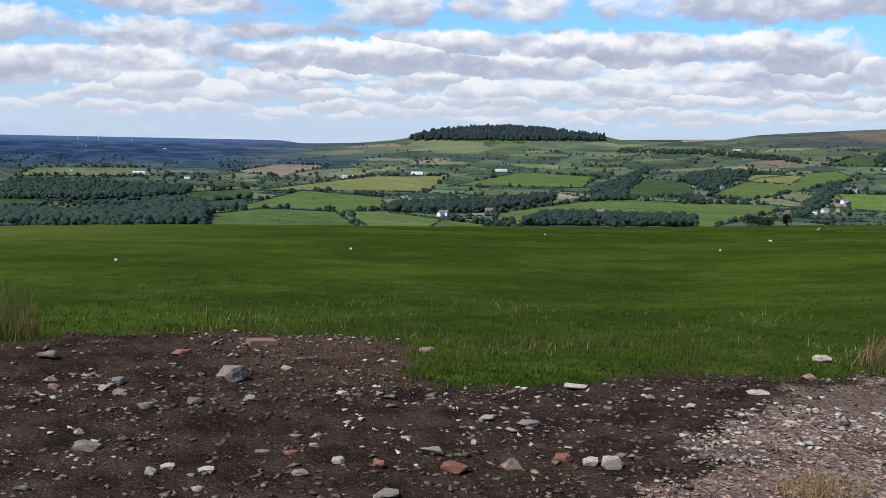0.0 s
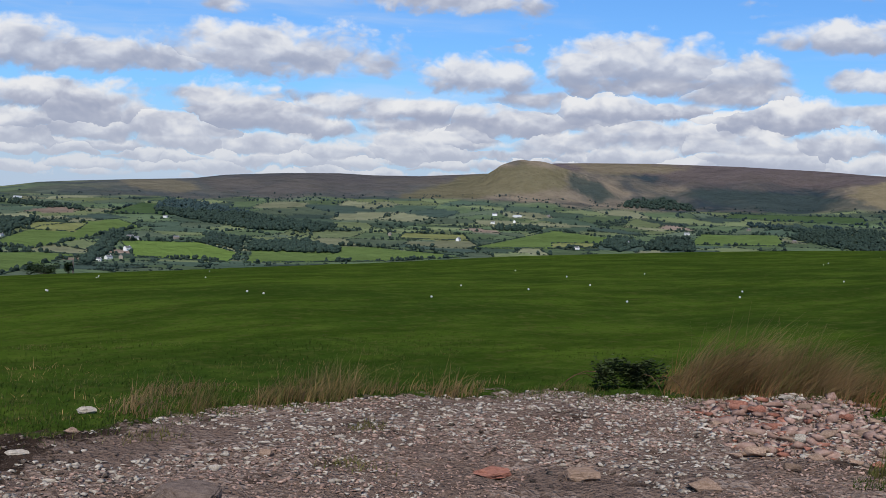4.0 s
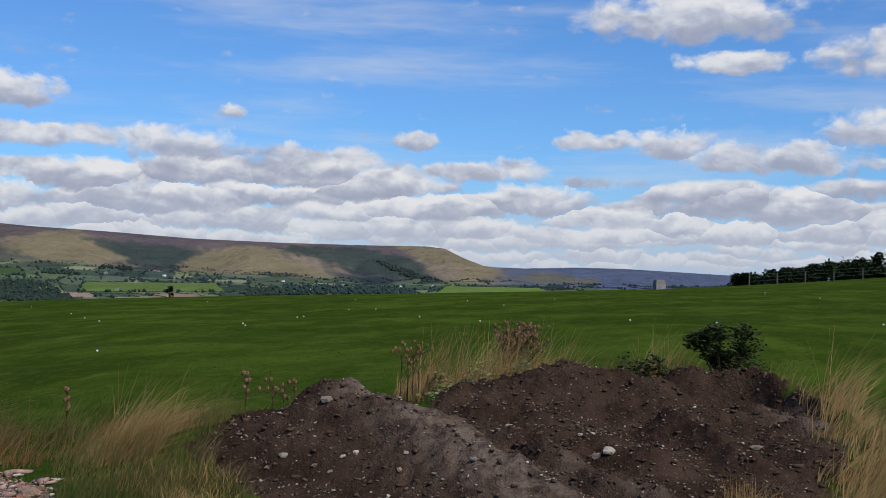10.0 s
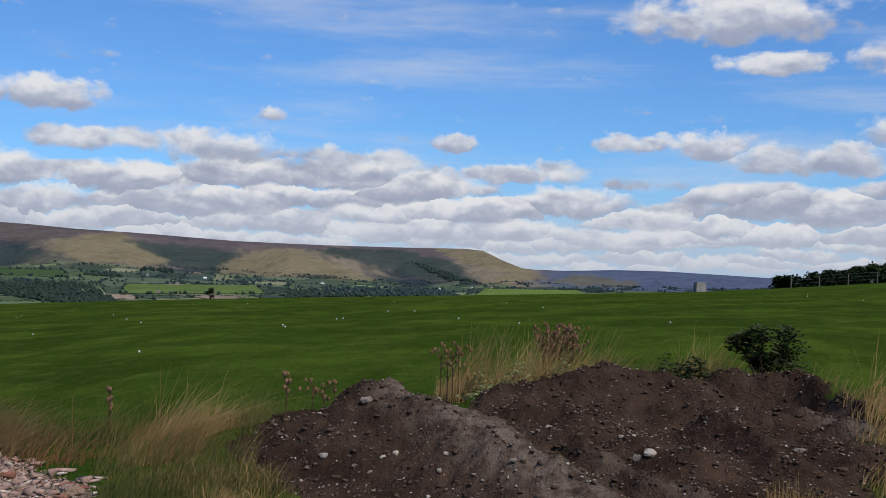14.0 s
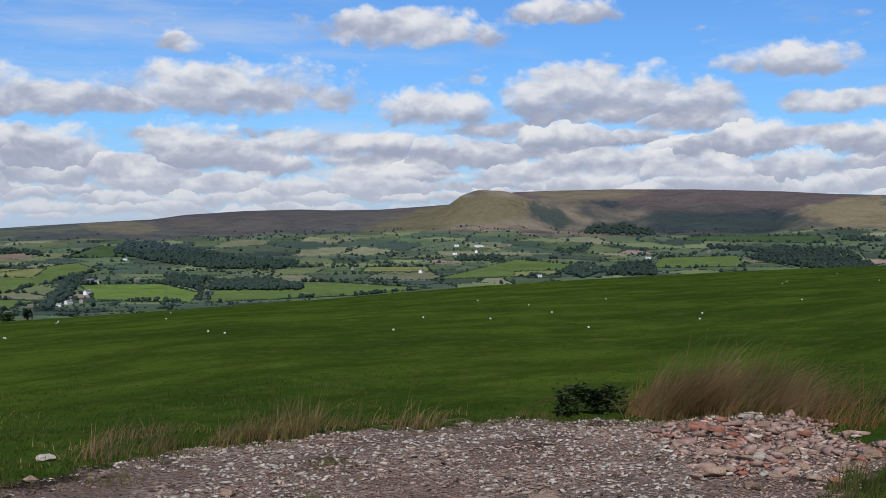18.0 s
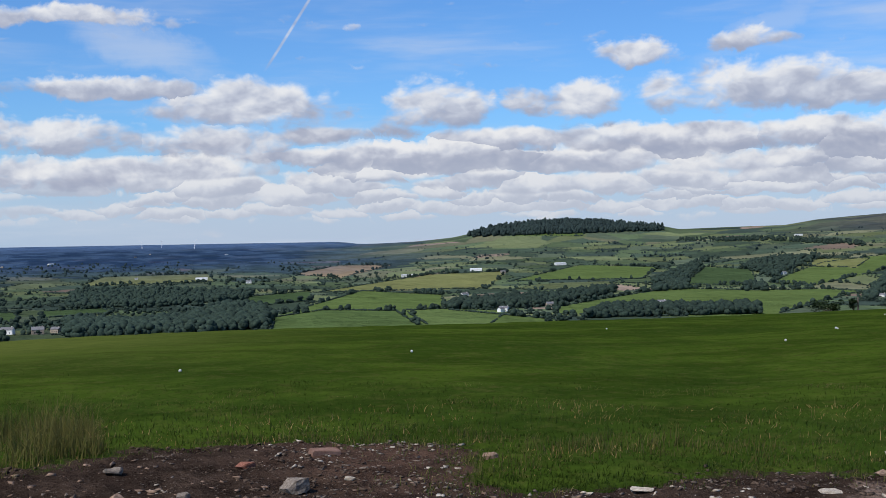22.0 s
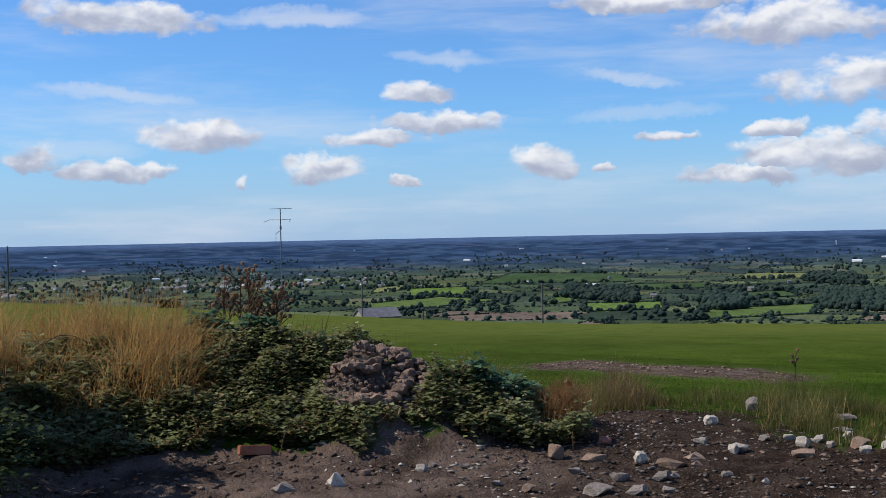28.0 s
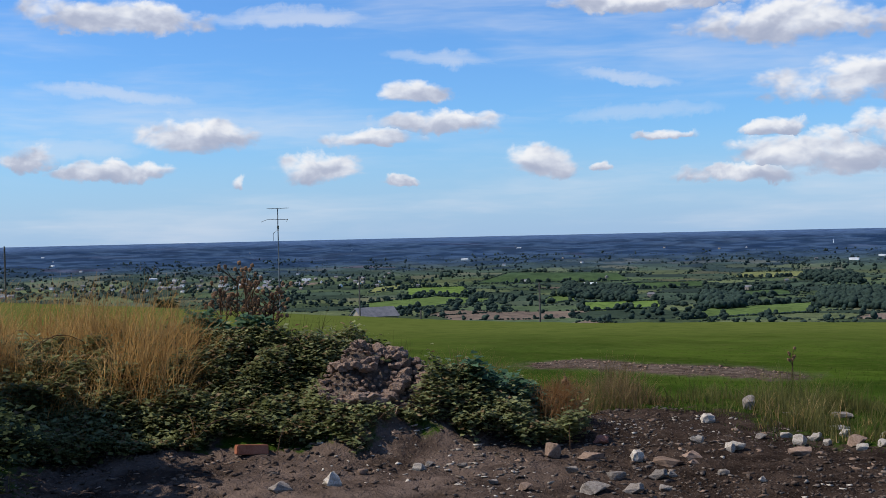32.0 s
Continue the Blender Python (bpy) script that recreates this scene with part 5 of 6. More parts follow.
for seed in range(16):
    bm = rock(bmesh.new(), 100 + seed, 16 + seed % 6)
    bmesh.ops.bevel(bm, geom=bm.edges[:], offset=0.012, segments=1, affect="EDGES")
    bmesh.ops.triangulate(bm, faces=bm.faces)
    bmesh.ops.subdivide_edges(bm, edges=[e for e in bm.edges if e.calc_length() > 0.25], cuts=1)
    bmesh.ops.triangulate(bm, faces=bm.faces)
    for v in bm.verts:
        v.co += v.co.normalized() * (0.10 * noise.noise(v.co * 3 + Vector((seed, 0, 0))) + 0.05 * noise.noise(v.co * 9))
    mesh = bpy.data.meshes.new("stone")
    bm.to_mesh(mesh)
    bm.free()
    ROCKS.append(mesh)
shaped = {}


def lay_stone(kind, x, y, w, h):
    name, mat, label, category = STONE_LOOK[kind]
    w = w * (0.8 if w > 2.6 * h else 1.0)
    pick = int(abs(x * 37 + y * 91)) % len(ROCKS)
    key = (pick, mat.name)
    if key not in shaped:
        shaped[key] = ROCKS[pick].copy()
        shaped[key].materials.append(mat)
    ob = new(name, shaped[key])
    turn = math.atan2(y, x) - math.pi / 2
    z = float(lay(x, y))
    ob.matrix_basis = Matrix.Translation((x, y, z - 0.15 * h)) @ Matrix.Rotation(turn, 4, "Z") @ Matrix.Diagonal((w, max(w * 0.75, h), h * 0.95, 1))
    if h > 1.3 * w:
        label = "upright " + label
    elif w > 2.6 * h:
        label = "flat " + label
    return tagged(ob, label, category, "stones on the bare earth")


for kind, rows in STONE_ROWS.items():
    for row in rows:
        for item in row.split("|"):
            lay_stone(kind, *(float(v) for v in item.split()))


def brick(x, y, turn, tilt, label, mat=None, sunk=0.0):
    bm = box(bmesh.new(), 0, 0, 0, 0.215, 0.103, 0.066)
    bmesh.ops.bevel(bm, geom=bm.edges[:], offset=0.006, segments=2, affect="EDGES")
    ob = part("brick", bm, mat or CLAY)
    ob.matrix_basis = Matrix.Translation((x, y, float(lay(x, y)) - sunk)) @ Euler((radians(tilt), radians(4), radians(turn))).to_matrix().to_4x4()
    return tagged(ob, label, "brick")


FADED = grained("faded_clay_brick", (0.15, 0.085, 0.062), (0.26, 0.165, 0.13), 12.0, 0.95, 0.6, 0.008, 70.0, 0.1)
brick(0.08, 8.9, 20, 6, "faded dusty clay brick half buried in stony earth", FADED, 0.025)
brick(-6.6, 5.5, 62, -8, "orange clay brick half buried beside brambles")


def boulder(x, y, w, d, h, turn):
    bm = rock(bmesh.new(), 907, 26)
    bmesh.ops.bevel(bm, geom=bm.edges[:], offset=0.03, segments=2, affect="EDGES")
    bmesh.ops.triangulate(bm, faces=bm.faces)
    bmesh.ops.subdivide_edges(bm, edges=bm.edges[:], cuts=1, use_grid_fill=True)
    for v in bm.verts:
        v.co += v.co.normalized() * 0.025 * noise.noise(v.co * 6)
    ob = part("boulder", bm, BLOCK)
    ob.matrix_basis = Matrix.Translation((x, y, float(lay(x, y)) - 0.03)) @ Matrix.Rotation(radians(turn), 4, "Z") @ Matrix.Diagonal((w, d, h, 1))
    return tagged(ob, "flat-topped brown sandstone block sunk into gravel", "stone")


boulder(3.1, 5.3, 0.33, 0.30, 0.17, -25)


def scatter(outline, count):
    """Random points in an outline on the ground, thinner far off."""
    pts = np.array([[float(v) for v in p.split(",")] for p in outline.split()])
    lo, hi = pts.min(0), pts.max(0)
    x, y = rng.uniform(lo[0], hi[0], count * 4), rng.uniform(lo[1], hi[1], count * 4)
    wx, wy = ragged(x, y)
    r, az = np.hypot(x, y), np.degrees(np.arctan2(x, y))
    keep = inside(x + wx, y + wy, outline) & (r > 4.3) & (az > -66) & (az < 113)
    x, y = x[keep][:count], y[keep][:count]
    return np.stack([x, y, lay(x, y)], -1)


PEBBLES = [hull(k, 7 + k % 2) for k in range(14)]


def pebble_layer(name, outline, count, small, large, mat, label, category, flat=0.6, skew=2.5, where=None):
    at = scatter(outline, count)
    if where is not None:
        at = at[where(at[:, 0], at[:, 1])]
    s = small + (large - small) * rng.uniform(0, 1, len(at)) ** skew
    size = np.stack([s * rng.uniform(0.8, 1.5, len(at)), s, s * flat * rng.uniform(0.6, 1.2, len(at))], -1)
    return tagged(strew(name, PEBBLES, at, size, mat, rng), label, category, kind="stuff")


VIEWED = "-8.2,3.6 -6.2,6.3 -5.6,7.4 -5.9,8.6 -6.0,9.5 -5.1,9.6 -4.4,9.0 -3.0,8.4 -2.4,9.0 -1.6,8.8 -1.2,9.4 -0.5,9.5 0.2,9.5 1.0,9.3 1.0,8.2 1.1,7.5 1.9,7.3 2.6,7.8 3.2,7.6 4.3,7.55 3.3,6.9 2.9,5.7 1.9,5.3 2.2,4.2 -1,4 -4,3.5 -6,2.6"
GRAVELLED = "1.7,4.0 1.4,5.0 2.0,5.75 2.4,6.2 3.0,6.95 3.6,7.3 4.2,7.5 5,7.8 6.3,7.45 7.7,6.85 8.2,6.2 8.9,5.7 9.1,5.2 8.2,3.9 7.4,3.7 6.6,3.5 5.5,2.6 4,2.4"
RUBBLE = "8.0,5.75 8.7,5.8 9.25,5.15 8.3,3.95 7.5,3.8 6.9,4.0 6.6,4.5"


def toward_gravel(x, y):
    """1 beside the gravel, 0 far out on the dark earth."""
    return smooth(np.degrees(np.arctan2(x, y)), -4, 17)


pebble_layer("soil_crumbs", VIEWED, 17000, 0.005, 0.05, CLOD, "dark crumbling earth clods", "soil", 0.6, 5.5, lambda x, y: fbm(x * 0.9, y * 0.9, 4, 74) > 0.47)
pebble_layer("soil_pebbles", VIEWED, 20000, 0.005, 0.045, PEBBLE, "grey and brown stone chips bedded in dark earth", "pebbles", 0.45, 4.6, lambda x, y: fbm(x * 1.1, y * 1.1, 4, 73) + 0.12 * toward_gravel(x, y) > 0.52)
pebble_layer("earth_chips", VIEWED, 2600, 0.01, 0.075, TAN, "flat brown stone chips bedded in dark earth", "pebbles", 0.35, 3.2, lambda x, y: fbm(x * 1.4, y * 1.4, 3, 75) > 0.5)
pebble_layer("limestone_chips", VIEWED, 5500, 0.005, 0.05, PALE, "small pale stone chips on dark earth", "pebbles", 0.45, 3.4, lambda x, y: fbm(x * 1.0, y * 1.0, 4, 76) + 0.15 * toward_gravel(x, y) > 0.58)
pebble_layer("gravel_chips", GRAVELLED, 30000, 0.005, 0.034, MIXED, "pinkish grey crushed stone", "gravel", 0.6, 3.2, lambda x, y: fbm(x * 0.9, y * 0.9, 4, 71) > 0.43)
pebble_layer("pale_gravel", GRAVELLED, 13000, 0.006, 0.05, PALE, "pale coarse stone chips on gravel", "gravel", 0.55, 3.2, lambda x, y: fbm(x * 0.8, y * 0.8, 4, 72) > 0.46)
pebble_layer("dark_gravel", GRAVELLED, 3000, 0.006, 0.045, PEBBLE, "dark grey stone chips on gravel", "gravel", 0.55, 3.2, lambda x, y: fbm(x * 1.1, y * 1.1, 4, 77) > 0.5)
pebble_layer("sandstone_rubble", RUBBLE, 760, 0.015, 0.125, PINK, "spread heap of broken pinkish sandstone", "rubble", 0.6, 3.4, lambda x, y: fbm(x * 1.6, y * 1.6, 3, 78) > 0.36)
pebble_layer("rubble_chips", RUBBLE, 2600, 0.006, 0.045, MIXED, "crushed pinkish stone between the rubble", "rubble", 0.6, 3.0)
pebble_layer("red_rubble", RUBBLE, 170, 0.02, 0.11, RED, "broken reddish stone in the rubble heap", "rubble", 0.5, 2.2)
pebble_layer("pale_rubble", RUBBLE, 120, 0.02, 0.10, PALE, "pale broken stone in the rubble heap", "rubble", 0.5, 2.4)
pebble_layer("dug_pebbles", DUG, 5500, 0.005, 0.035, PEBBLE, "small grey stones in the dug earth", "pebbles", 0.7, 3.2)
pebble_layer("dug_chips", DUG, 1500, 0.005, 0.028, PALE, "small pale stones in the dug earth", "pebbles", 0.7, 3.0)
pebble_layer("dug_clods", DUG, 6000, 0.008, 0.06, grained("brown_clod", (0.040, 0.026, 0.018), (0.085, 0.057, 0.040), 12.0, 1.0, 0.8, 0.01, 60.0, 0.25), "crumbled brown clods of dug earth", "soil", 0.6, 5.0)
pebble_layer("bare_strip_clods", BARE, 260, 0.012, 0.05, TAN, "crumbly scraped earth in the field", "soil", 0.6, 2.0)

# turf and grasses
GREEN = grained("fresh_grass_blade", (0.034, 0.058, 0.012), (0.074, 0.105, 0.024), 3.0, 0.8, 0.0, 0.01, 30.0, 0.3, 0.4)
TURF = grained("mown_grass_blade", (0.020, 0.036, 0.005), (0.056, 0.084, 0.011), 2.5, 0.8, 0.0, 0.01, 30.0, 0.25, 0.4)
STRAW = grained("bleached_grass_blade", (0.24, 0.14, 0.05), (0.48, 0.325, 0.145), 1.5, 0.8, 0.0, 0.01, 30.0, 0.45, 0.4)
GOLD = grained("golden_grass_blade", (0.30, 0.165, 0.05), (0.60, 0.38, 0.15), 1.5, 0.8, 0.0, 0.01, 30.0, 0.45, 0.5)
OLIVE = grained("ripening_grass_blade", (0.085, 0.085, 0.022), (0.17, 0.15, 0.05), 3.0, 0.8, 0.0, 0.01, 30.0, 0.25, 0.4)
RUST = grained("rusty_dead_grass", (0.17, 0.080, 0.032), (0.34, 0.19, 0.085), 3.0, 0.9, 0.0, 0.01, 30.0, 0.25, 0.4)

TAWNY = grained("tawny_grass_blade", (0.13, 0.085, 0.035), (0.32, 0.21, 0.10), 1.5, 0.8, 0.0, 0.01, 30.0, 0.45, 0.4)


def blades(name, at, tall, wide, lean, mat, label, category="grass", droop=0.35, segs=3):
    """Grass as curved tapering strips: feet (n, 3), heights (n), a common lean (x, y) and own scatter."""
    n = len(at)
    a = rng.uniform(0, 6.283, n)
    bend = np.stack([np.cos(a), np.sin(a)], -1) * (droop * rng.uniform(0.1, 1.0, (n, 1)) ** 1.5 * 1.3) + np.array(lean) * rng.uniform(0.2, 1.7, (n, 1))
    side = rng.uniform(0, 6.283, n)
    side = np.stack([np.cos(side), np.sin(side), 0 * side], -1) * wide / 2
    rows = []
    for k in range(segs + 1):
        u = k / segs
        mid = np.concatenate([at[:, :2] + bend * tall[:, None] * u**1.8, (at[:, 2] + tall * (u - 0.25 * u * u * np.hypot(*bend.T)))[:, None]], 1)
        w = side * (1 - 0.92 * u)
        rows += [mid - w, mid + w]
    verts = np.stack(rows, 1).reshape(-1, 3)
    per = 2 * (segs + 1)
    quad = np.array([[2 * k, 2 * k + 1, 2 * k + 3, 2 * k + 2] for k in range(segs)])
    faces = (quad[None] + (np.arange(n) * per)[:, None, None]).reshape(-1, 4)
    return tagged(sheet(name, verts, faces, mat), label, category, kind="stuff")


def bare_at(x, y):
    wx, wy = ragged(x, y)
    wx, wy = wx + 0.5 * (fbm(x * 4, y * 4, 3, 35) - 0.5), wy + 0.5 * (fbm(x * 4, y * 4, 3, 36) - 0.5)
    hit = inside(x + wx, y + wy, SOIL) | inside(x + wx, y + wy, DUG)
    return hit | inside(x + wx, y + wy, BARE) | inside(x, y, HEAP)


def ring(count, az0, az1, r0, r1, power=1.6):
    """Random feet between two bearings and two distances, thinning with distance, off the bare ground."""
    az, r = np.radians(rng.uniform(az0, az1, count)), r0 + (r1 - r0) * rng.uniform(0, 1, count) ** power
    x, y = r * np.sin(az), r * np.cos(az)
    keep = ~bare_at(x, y)
    x, y = x[keep], y[keep]
    return np.stack([x, y, lay(x, y) - 0.01], -1)


at = ring(120000, -50, 112, 7.2, 19, 1.5)
tuft = fbm(at[:, 0] * 0.8, at[:, 1] * 0.8, 3, 81)
blades("mown_turf", at, (0.012 + 0.055 * tuft) * rng.uniform(0.6, 1.3, len(at)) * np.interp(np.hypot(at[:, 0], at[:, 1]), [8, 19], [1, 0.4]), 0.010, (0.1, -0.1), TURF, "short green grass of a mown field", droop=0.9, segs=2)
at = ring(18000, -50, 66, 7.2, 11.5, 1.3)
edge_ = fbm(at[:, 0] * 1.3, at[:, 1] * 1.3, 3, 82)
at = at[edge_ > 0.47]
blades("rough_grass", at, rng.uniform(0.03, 0.10, len(at)), 0.007, (0.12, -0.12), GREEN, "longer green grass along the edge of the bare earth", droop=0.6)


feet_x, feet_y = rng.uniform(-5.5, 9.0, 110000), rng.uniform(4.6, 10.0, 110000)
into = np.zeros(len(feet_x))
for dx, dy in ((0.0, 0.4), (0.4, 0.1), (0.3, 0.3), (-0.3, 0.2), (0.15, 0.15), (0.7, 0.2)):
    into += ~bare_at(feet_x + dx, feet_y + dy)
sparse_ = bare_at(feet_x, feet_y) & (rng.uniform(0, 1, len(feet_x)) < 0.9 * (into / 6) ** 1.2) & (fbm(feet_x * 1.7, feet_y * 1.7, 3, 84) > 0.42)
feet_x, feet_y = feet_x[sparse_], feet_y[sparse_]
at = np.stack([feet_x, feet_y, lay(feet_x, feet_y) - 0.01], -1)
half = rng.uniform(0, 1, len(at)) < 0.6
blades("creeping_grass", at[half], rng.uniform(0.015, 0.07, half.sum()), 0.008, (0.1, -0.1), GREEN, "short grass creeping over the edge of bare earth", droop=1.0, segs=2)
blades("creeping_grass", at[~half], rng.uniform(0.015, 0.08, (~half).sum()), 0.007, (0.1, -0.1), OLIVE, "short olive grass creeping over bare earth", droop=1.0, segs=2)


def tussock(name, az0, az1, r0, r1, count, low, high, lean, mat, label, droop=0.35, clumped=0.48, seed=90):
    at = ring(count, az0, az1, r0, r1, 1.0)
    near_ = fbm(at[:, 0] * 1.6, at[:, 1] * 1.6, 3, seed)
    a, r = np.degrees(np.arctan2(at[:, 0], at[:, 1])), np.hypot(at[:, 0], at[:, 1])
    margin = smooth(a, az0, az0 + 3) * (1 - smooth(a, az1 - 3, az1)) * smooth(r, r0, r0 + 0.7) * (1 - smooth(r, r1 - 0.9, r1))
    near_ = near_ - 0.3 * (1 - margin)
    at, near_ = at[near_ > clumped], near_[near_ > clumped]
    tall = (low + (high - low) * smooth(near_, clumped, clumped + 0.3)) * (0.35 + 0.85 * rng.uniform(0, 1, len(at)) ** 0.8)
    return blades(name, at, tall, 0.0075, lean, mat, label, droop=droop, segs=4)


tussock("dry_grass", 52, 64, 9.9, 12.2, 14000, 0.2, 0.74, (0.34, -0.78), TAWNY, "tall tawny grass bending in the wind", clumped=0.46)
tussock("rusty_grass", 53, 70, 9.6, 12.0, 6000, 0.15, 0.6, (0.3, -0.6), RUST, "rusty brown grass among bleached stalks", clumped=0.44, seed=91)
tussock("dry_grass", 64, 76, 9.0, 11.6, 14000, 0.2, 0.75, (0.36, -0.85), STRAW, "tall bleached grass swept over by wind", clumped=0.47)
tussock("ripe_grass", 52, 77, 8.6, 12.2, 9000, 0.12, 0.42, (0.2, -0.35), OLIVE, "olive green grass among bleached stalks", clumped=0.36, seed=93)
tussock("green_tussock", 60, 73, 7.2, 9.6, 7000, 0.05, 0.22, (0.1, -0.2), GREEN, "green grass at the foot of the earth heap", clumped=0.3, seed=94)
tussock("dry_grass", 58, 75, 7.2, 9.8, 5000, 0.04, 0.24, (0.15, -0.25), STRAW, "short bleached grass round the earth heap", droop=0.8, clumped=0.46, seed=107)
tussock("ripe_grass", 60, 76, 7.0, 9.8, 13000, 0.04, 0.2, (0.15, -0.2), OLIVE, "olive grass at the foot of the earth heap", droop=0.7, clumped=0.36, seed=105)
tussock("dry_grass", 79, 98, 11.9, 13.6, 8000, 0.25, 0.75, (0.05, -0.32), STRAW, "bleached grass growing behind the dug earth", clumped=0.42)
tussock("ripe_grass", 78, 99, 11.9, 14.5, 6000, 0.12, 0.4, (0.05, -0.3), OLIVE, "olive grass growing behind the dug earth", clumped=0.38, seed=95)
tussock("dry_grass", 97.5, 112.5, 7.0, 12, 11000, 0.2, 0.64, (0.03, -0.62), STRAW, "tall bleached grass on the bank", clumped=0.40)
tussock("ripe_grass", 97, 112.5, 6.2, 13, 10000, 0.12, 0.42, (0.02, -0.45), OLIVE, "olive grass on the bank", clumped=0.36, seed=96)
tussock("dry_grass", -66, -51.5, 8.6, 11.8, 14000, 0.15, 0.66, (0.10, 0.10), GOLD, "tall golden grass on the bank", droop=0.7, clumped=0.36)
tussock("ripe_grass", -60, -41, 9.8, 13, 7000, 0.15, 0.45, (0.08, 0.08), OLIVE, "olive grass on top of the bank", clumped=0.38, seed=97)
tussock("ripe_grass", -36, -20, 8.9, 12.4, 9000, 0.08, 0.36, (0.08, 0.04), OLIVE, "olive rough grass beside bare earth", droop=0.7, clumped=0.42, seed=112)
tussock("rusty_grass", -44, -30, 8.9, 12.8, 13000, 0.08, 0.44, (0.08, 0.04), TAWNY, "bleached low grass beside bare earth", droop=0.7, clumped=0.46, seed=98)
tussock("ripe_grass", -37, -8, 8.6, 12, 15000, 0.06, 0.32, (0.06, 0.06), OLIVE, "olive grass along the edge of the field", droop=0.7, clumped=0.40, seed=99)
tussock("dry_grass", 33, 49, 8.9, 10.6, 2600, 0.08, 0.42, (0.2, -0.35), STRAW, "bleached stalks in the fringe beyond the gravel", droop=0.6, clumped=0.47, seed=106)
tussock("dry_grass", -34, -8, 8.6, 11.2, 2500, 0.06, 0.34, (0.06, 0.06), STRAW, "bleached stalks along the edge of the field", droop=0.7, clumped=0.46, seed=110)
tussock("fringe_grass", 26, 54, 8.4, 10.6, 7000, 0.05, 0.28, (0.2, -0.35), TAWNY, "tawny grass fringe beyond the gravel", droop=0.6, clumped=0.42, seed=92)
tussock("fringe_grass", 28, 52, 8.6, 10.9, 13000, 0.05, 0.3, (0.15, -0.25), OLIVE, "rough grass fringe beyond the gravel", clumped=0.42, seed=100)
tussock("ripe_grass", -14, 46, 8.0, 14.5, 14000, 0.02, 0.07, (0.1, -0.1), OLIVE, "patches of olive grass in the field", droop=1.0, clumped=0.5, seed=108)
tussock("dry_grass", -14, 46, 7.6, 12.5, 5000, 0.03, 0.10, (0.1, -0.1), STRAW, "short bleached stalks in the field edge", droop=0.9, clumped=0.52, seed=109)
tussock("fringe_grass", -8, 28, 7.4, 10.4, 9000, 0.03, 0.12, (0.1, -0.1), OLIVE, "rough grass fringe beyond the bare earth", clumped=0.5, seed=101)

# brambles over the bank
BRAMBLE = grained("bramble_leaf", (0.12, 0.134, 0.043), (0.35, 0.36, 0.158), 3.0, 0.6, 0.0, 0.01, 30.0, 0.5, 0.4)
BRAMBLE.node_tree.nodes["Principled BSDF"].inputs["Specular IOR Level"].default_value = 0.2
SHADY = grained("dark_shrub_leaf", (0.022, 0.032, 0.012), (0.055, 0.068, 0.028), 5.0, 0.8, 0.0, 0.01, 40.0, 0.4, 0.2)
NETTLE = grained("blue_green_leaf", (0.05, 0.10, 0.055), (0.11, 0.185, 0.105), 5.0, 0.7, 0.0, 0.01, 40.0, 0.35, 0.4)
STEM = grained("brown_stem", (0.045, 0.024, 0.014), (0.12, 0.068, 0.038), 8.0, 0.9, 0.0, 0.01, 40.0, 0.3)
SEED_HEAD = grained("brown_seed_head", (0.085, 0.042, 0.022), (0.21, 0.125, 0.07), 20.0, 1.0, 0.5, 0.01, 90.0, 0.3)


def leaves(at, size, flat=0.6):
    """Leaf blades as folded lozenges, each its own way round: corners and faces."""
    n = len(at)
    a, tip = rng.uniform(0, 6.283, n), rng.uniform(-0.5, 0.9, n) * flat
    along = np.stack([np.cos(a), np.sin(a), tip], -1) * size[:, None]
    b = a + 1.57
    tilt = rng.uniform(-0.6, 0.6, n)
    across = np.stack([np.cos(b), np.sin(b), tilt], -1) * size[:, None] * 0.36
    fold = np.array([0, 0, 0.12]) * size[:, None]
    pts = np.stack([at, at + along * 0.5 + across + fold, at + along, at + along * 0.5 - across + fold], 1)
    return pts.reshape(-1, 3), np.arange(4 * n).reshape(-1, 4)


def leafy(name, at, size, mat, parent, flat=0.6):
    v, f = leaves(at, size, flat)
    ob = sheet(name, v, f, mat)
    ob.parent = parent
    return ob


def thicket(name, outline, count, deep_, size, mat, label, category, stems=60):
    root = tagged(new(name), label, category)
    at = scatter(outline, count)
    swell = 0.3 + 1.0 * smooth(fbm(at[:, 0] * 2.4, at[:, 1] * 2.4, 4, 111), 0.32, 0.7)
    at[:, 2] += deep_ * swell * np.sqrt(rng.uniform(0.0, 1, len(at)))
    at[:, 2] += 0.05 * (rng.uniform(0, 1, len(at)) < 0.06) * rng.uniform(0, 2, len(at))
    # the dry clods lie bare
    at = at[((at[:, 0] + 6.45) / 0.4) ** 2 + ((at[:, 1] - 6.55) / 0.45) ** 2 > 1]
    leafy("leaves", at, size * rng.uniform(0.5, 1.4, len(at)), mat, root, 0.4)
    for p in at[:: max(1, len(at) // max(stems, 1))][:stems]:
        foot = Vector((p[0], p[1], float(lay(p[0], p[1])) - 0.02))
        way_, arch, knots = rng.uniform(0, 6.283), deep_ * rng.uniform(0.5, 0.95), []
        for u in (0, 0.2, 0.4, 0.6, 0.8, 1):
            out = 0.5 * u
            knots.append(foot + Vector((math.cos(way_) * out, math.sin(way_) * out, arch * 4 * u * (1 - u) * 0.9 + 0.03)))
        bm = bmesh.new()
        for a, b in zip(knots, knots[1:]):
            rod(bm, a, b, 0.0035, 0.003, 4)
        part("cane", bm, STEM, root)
    return root


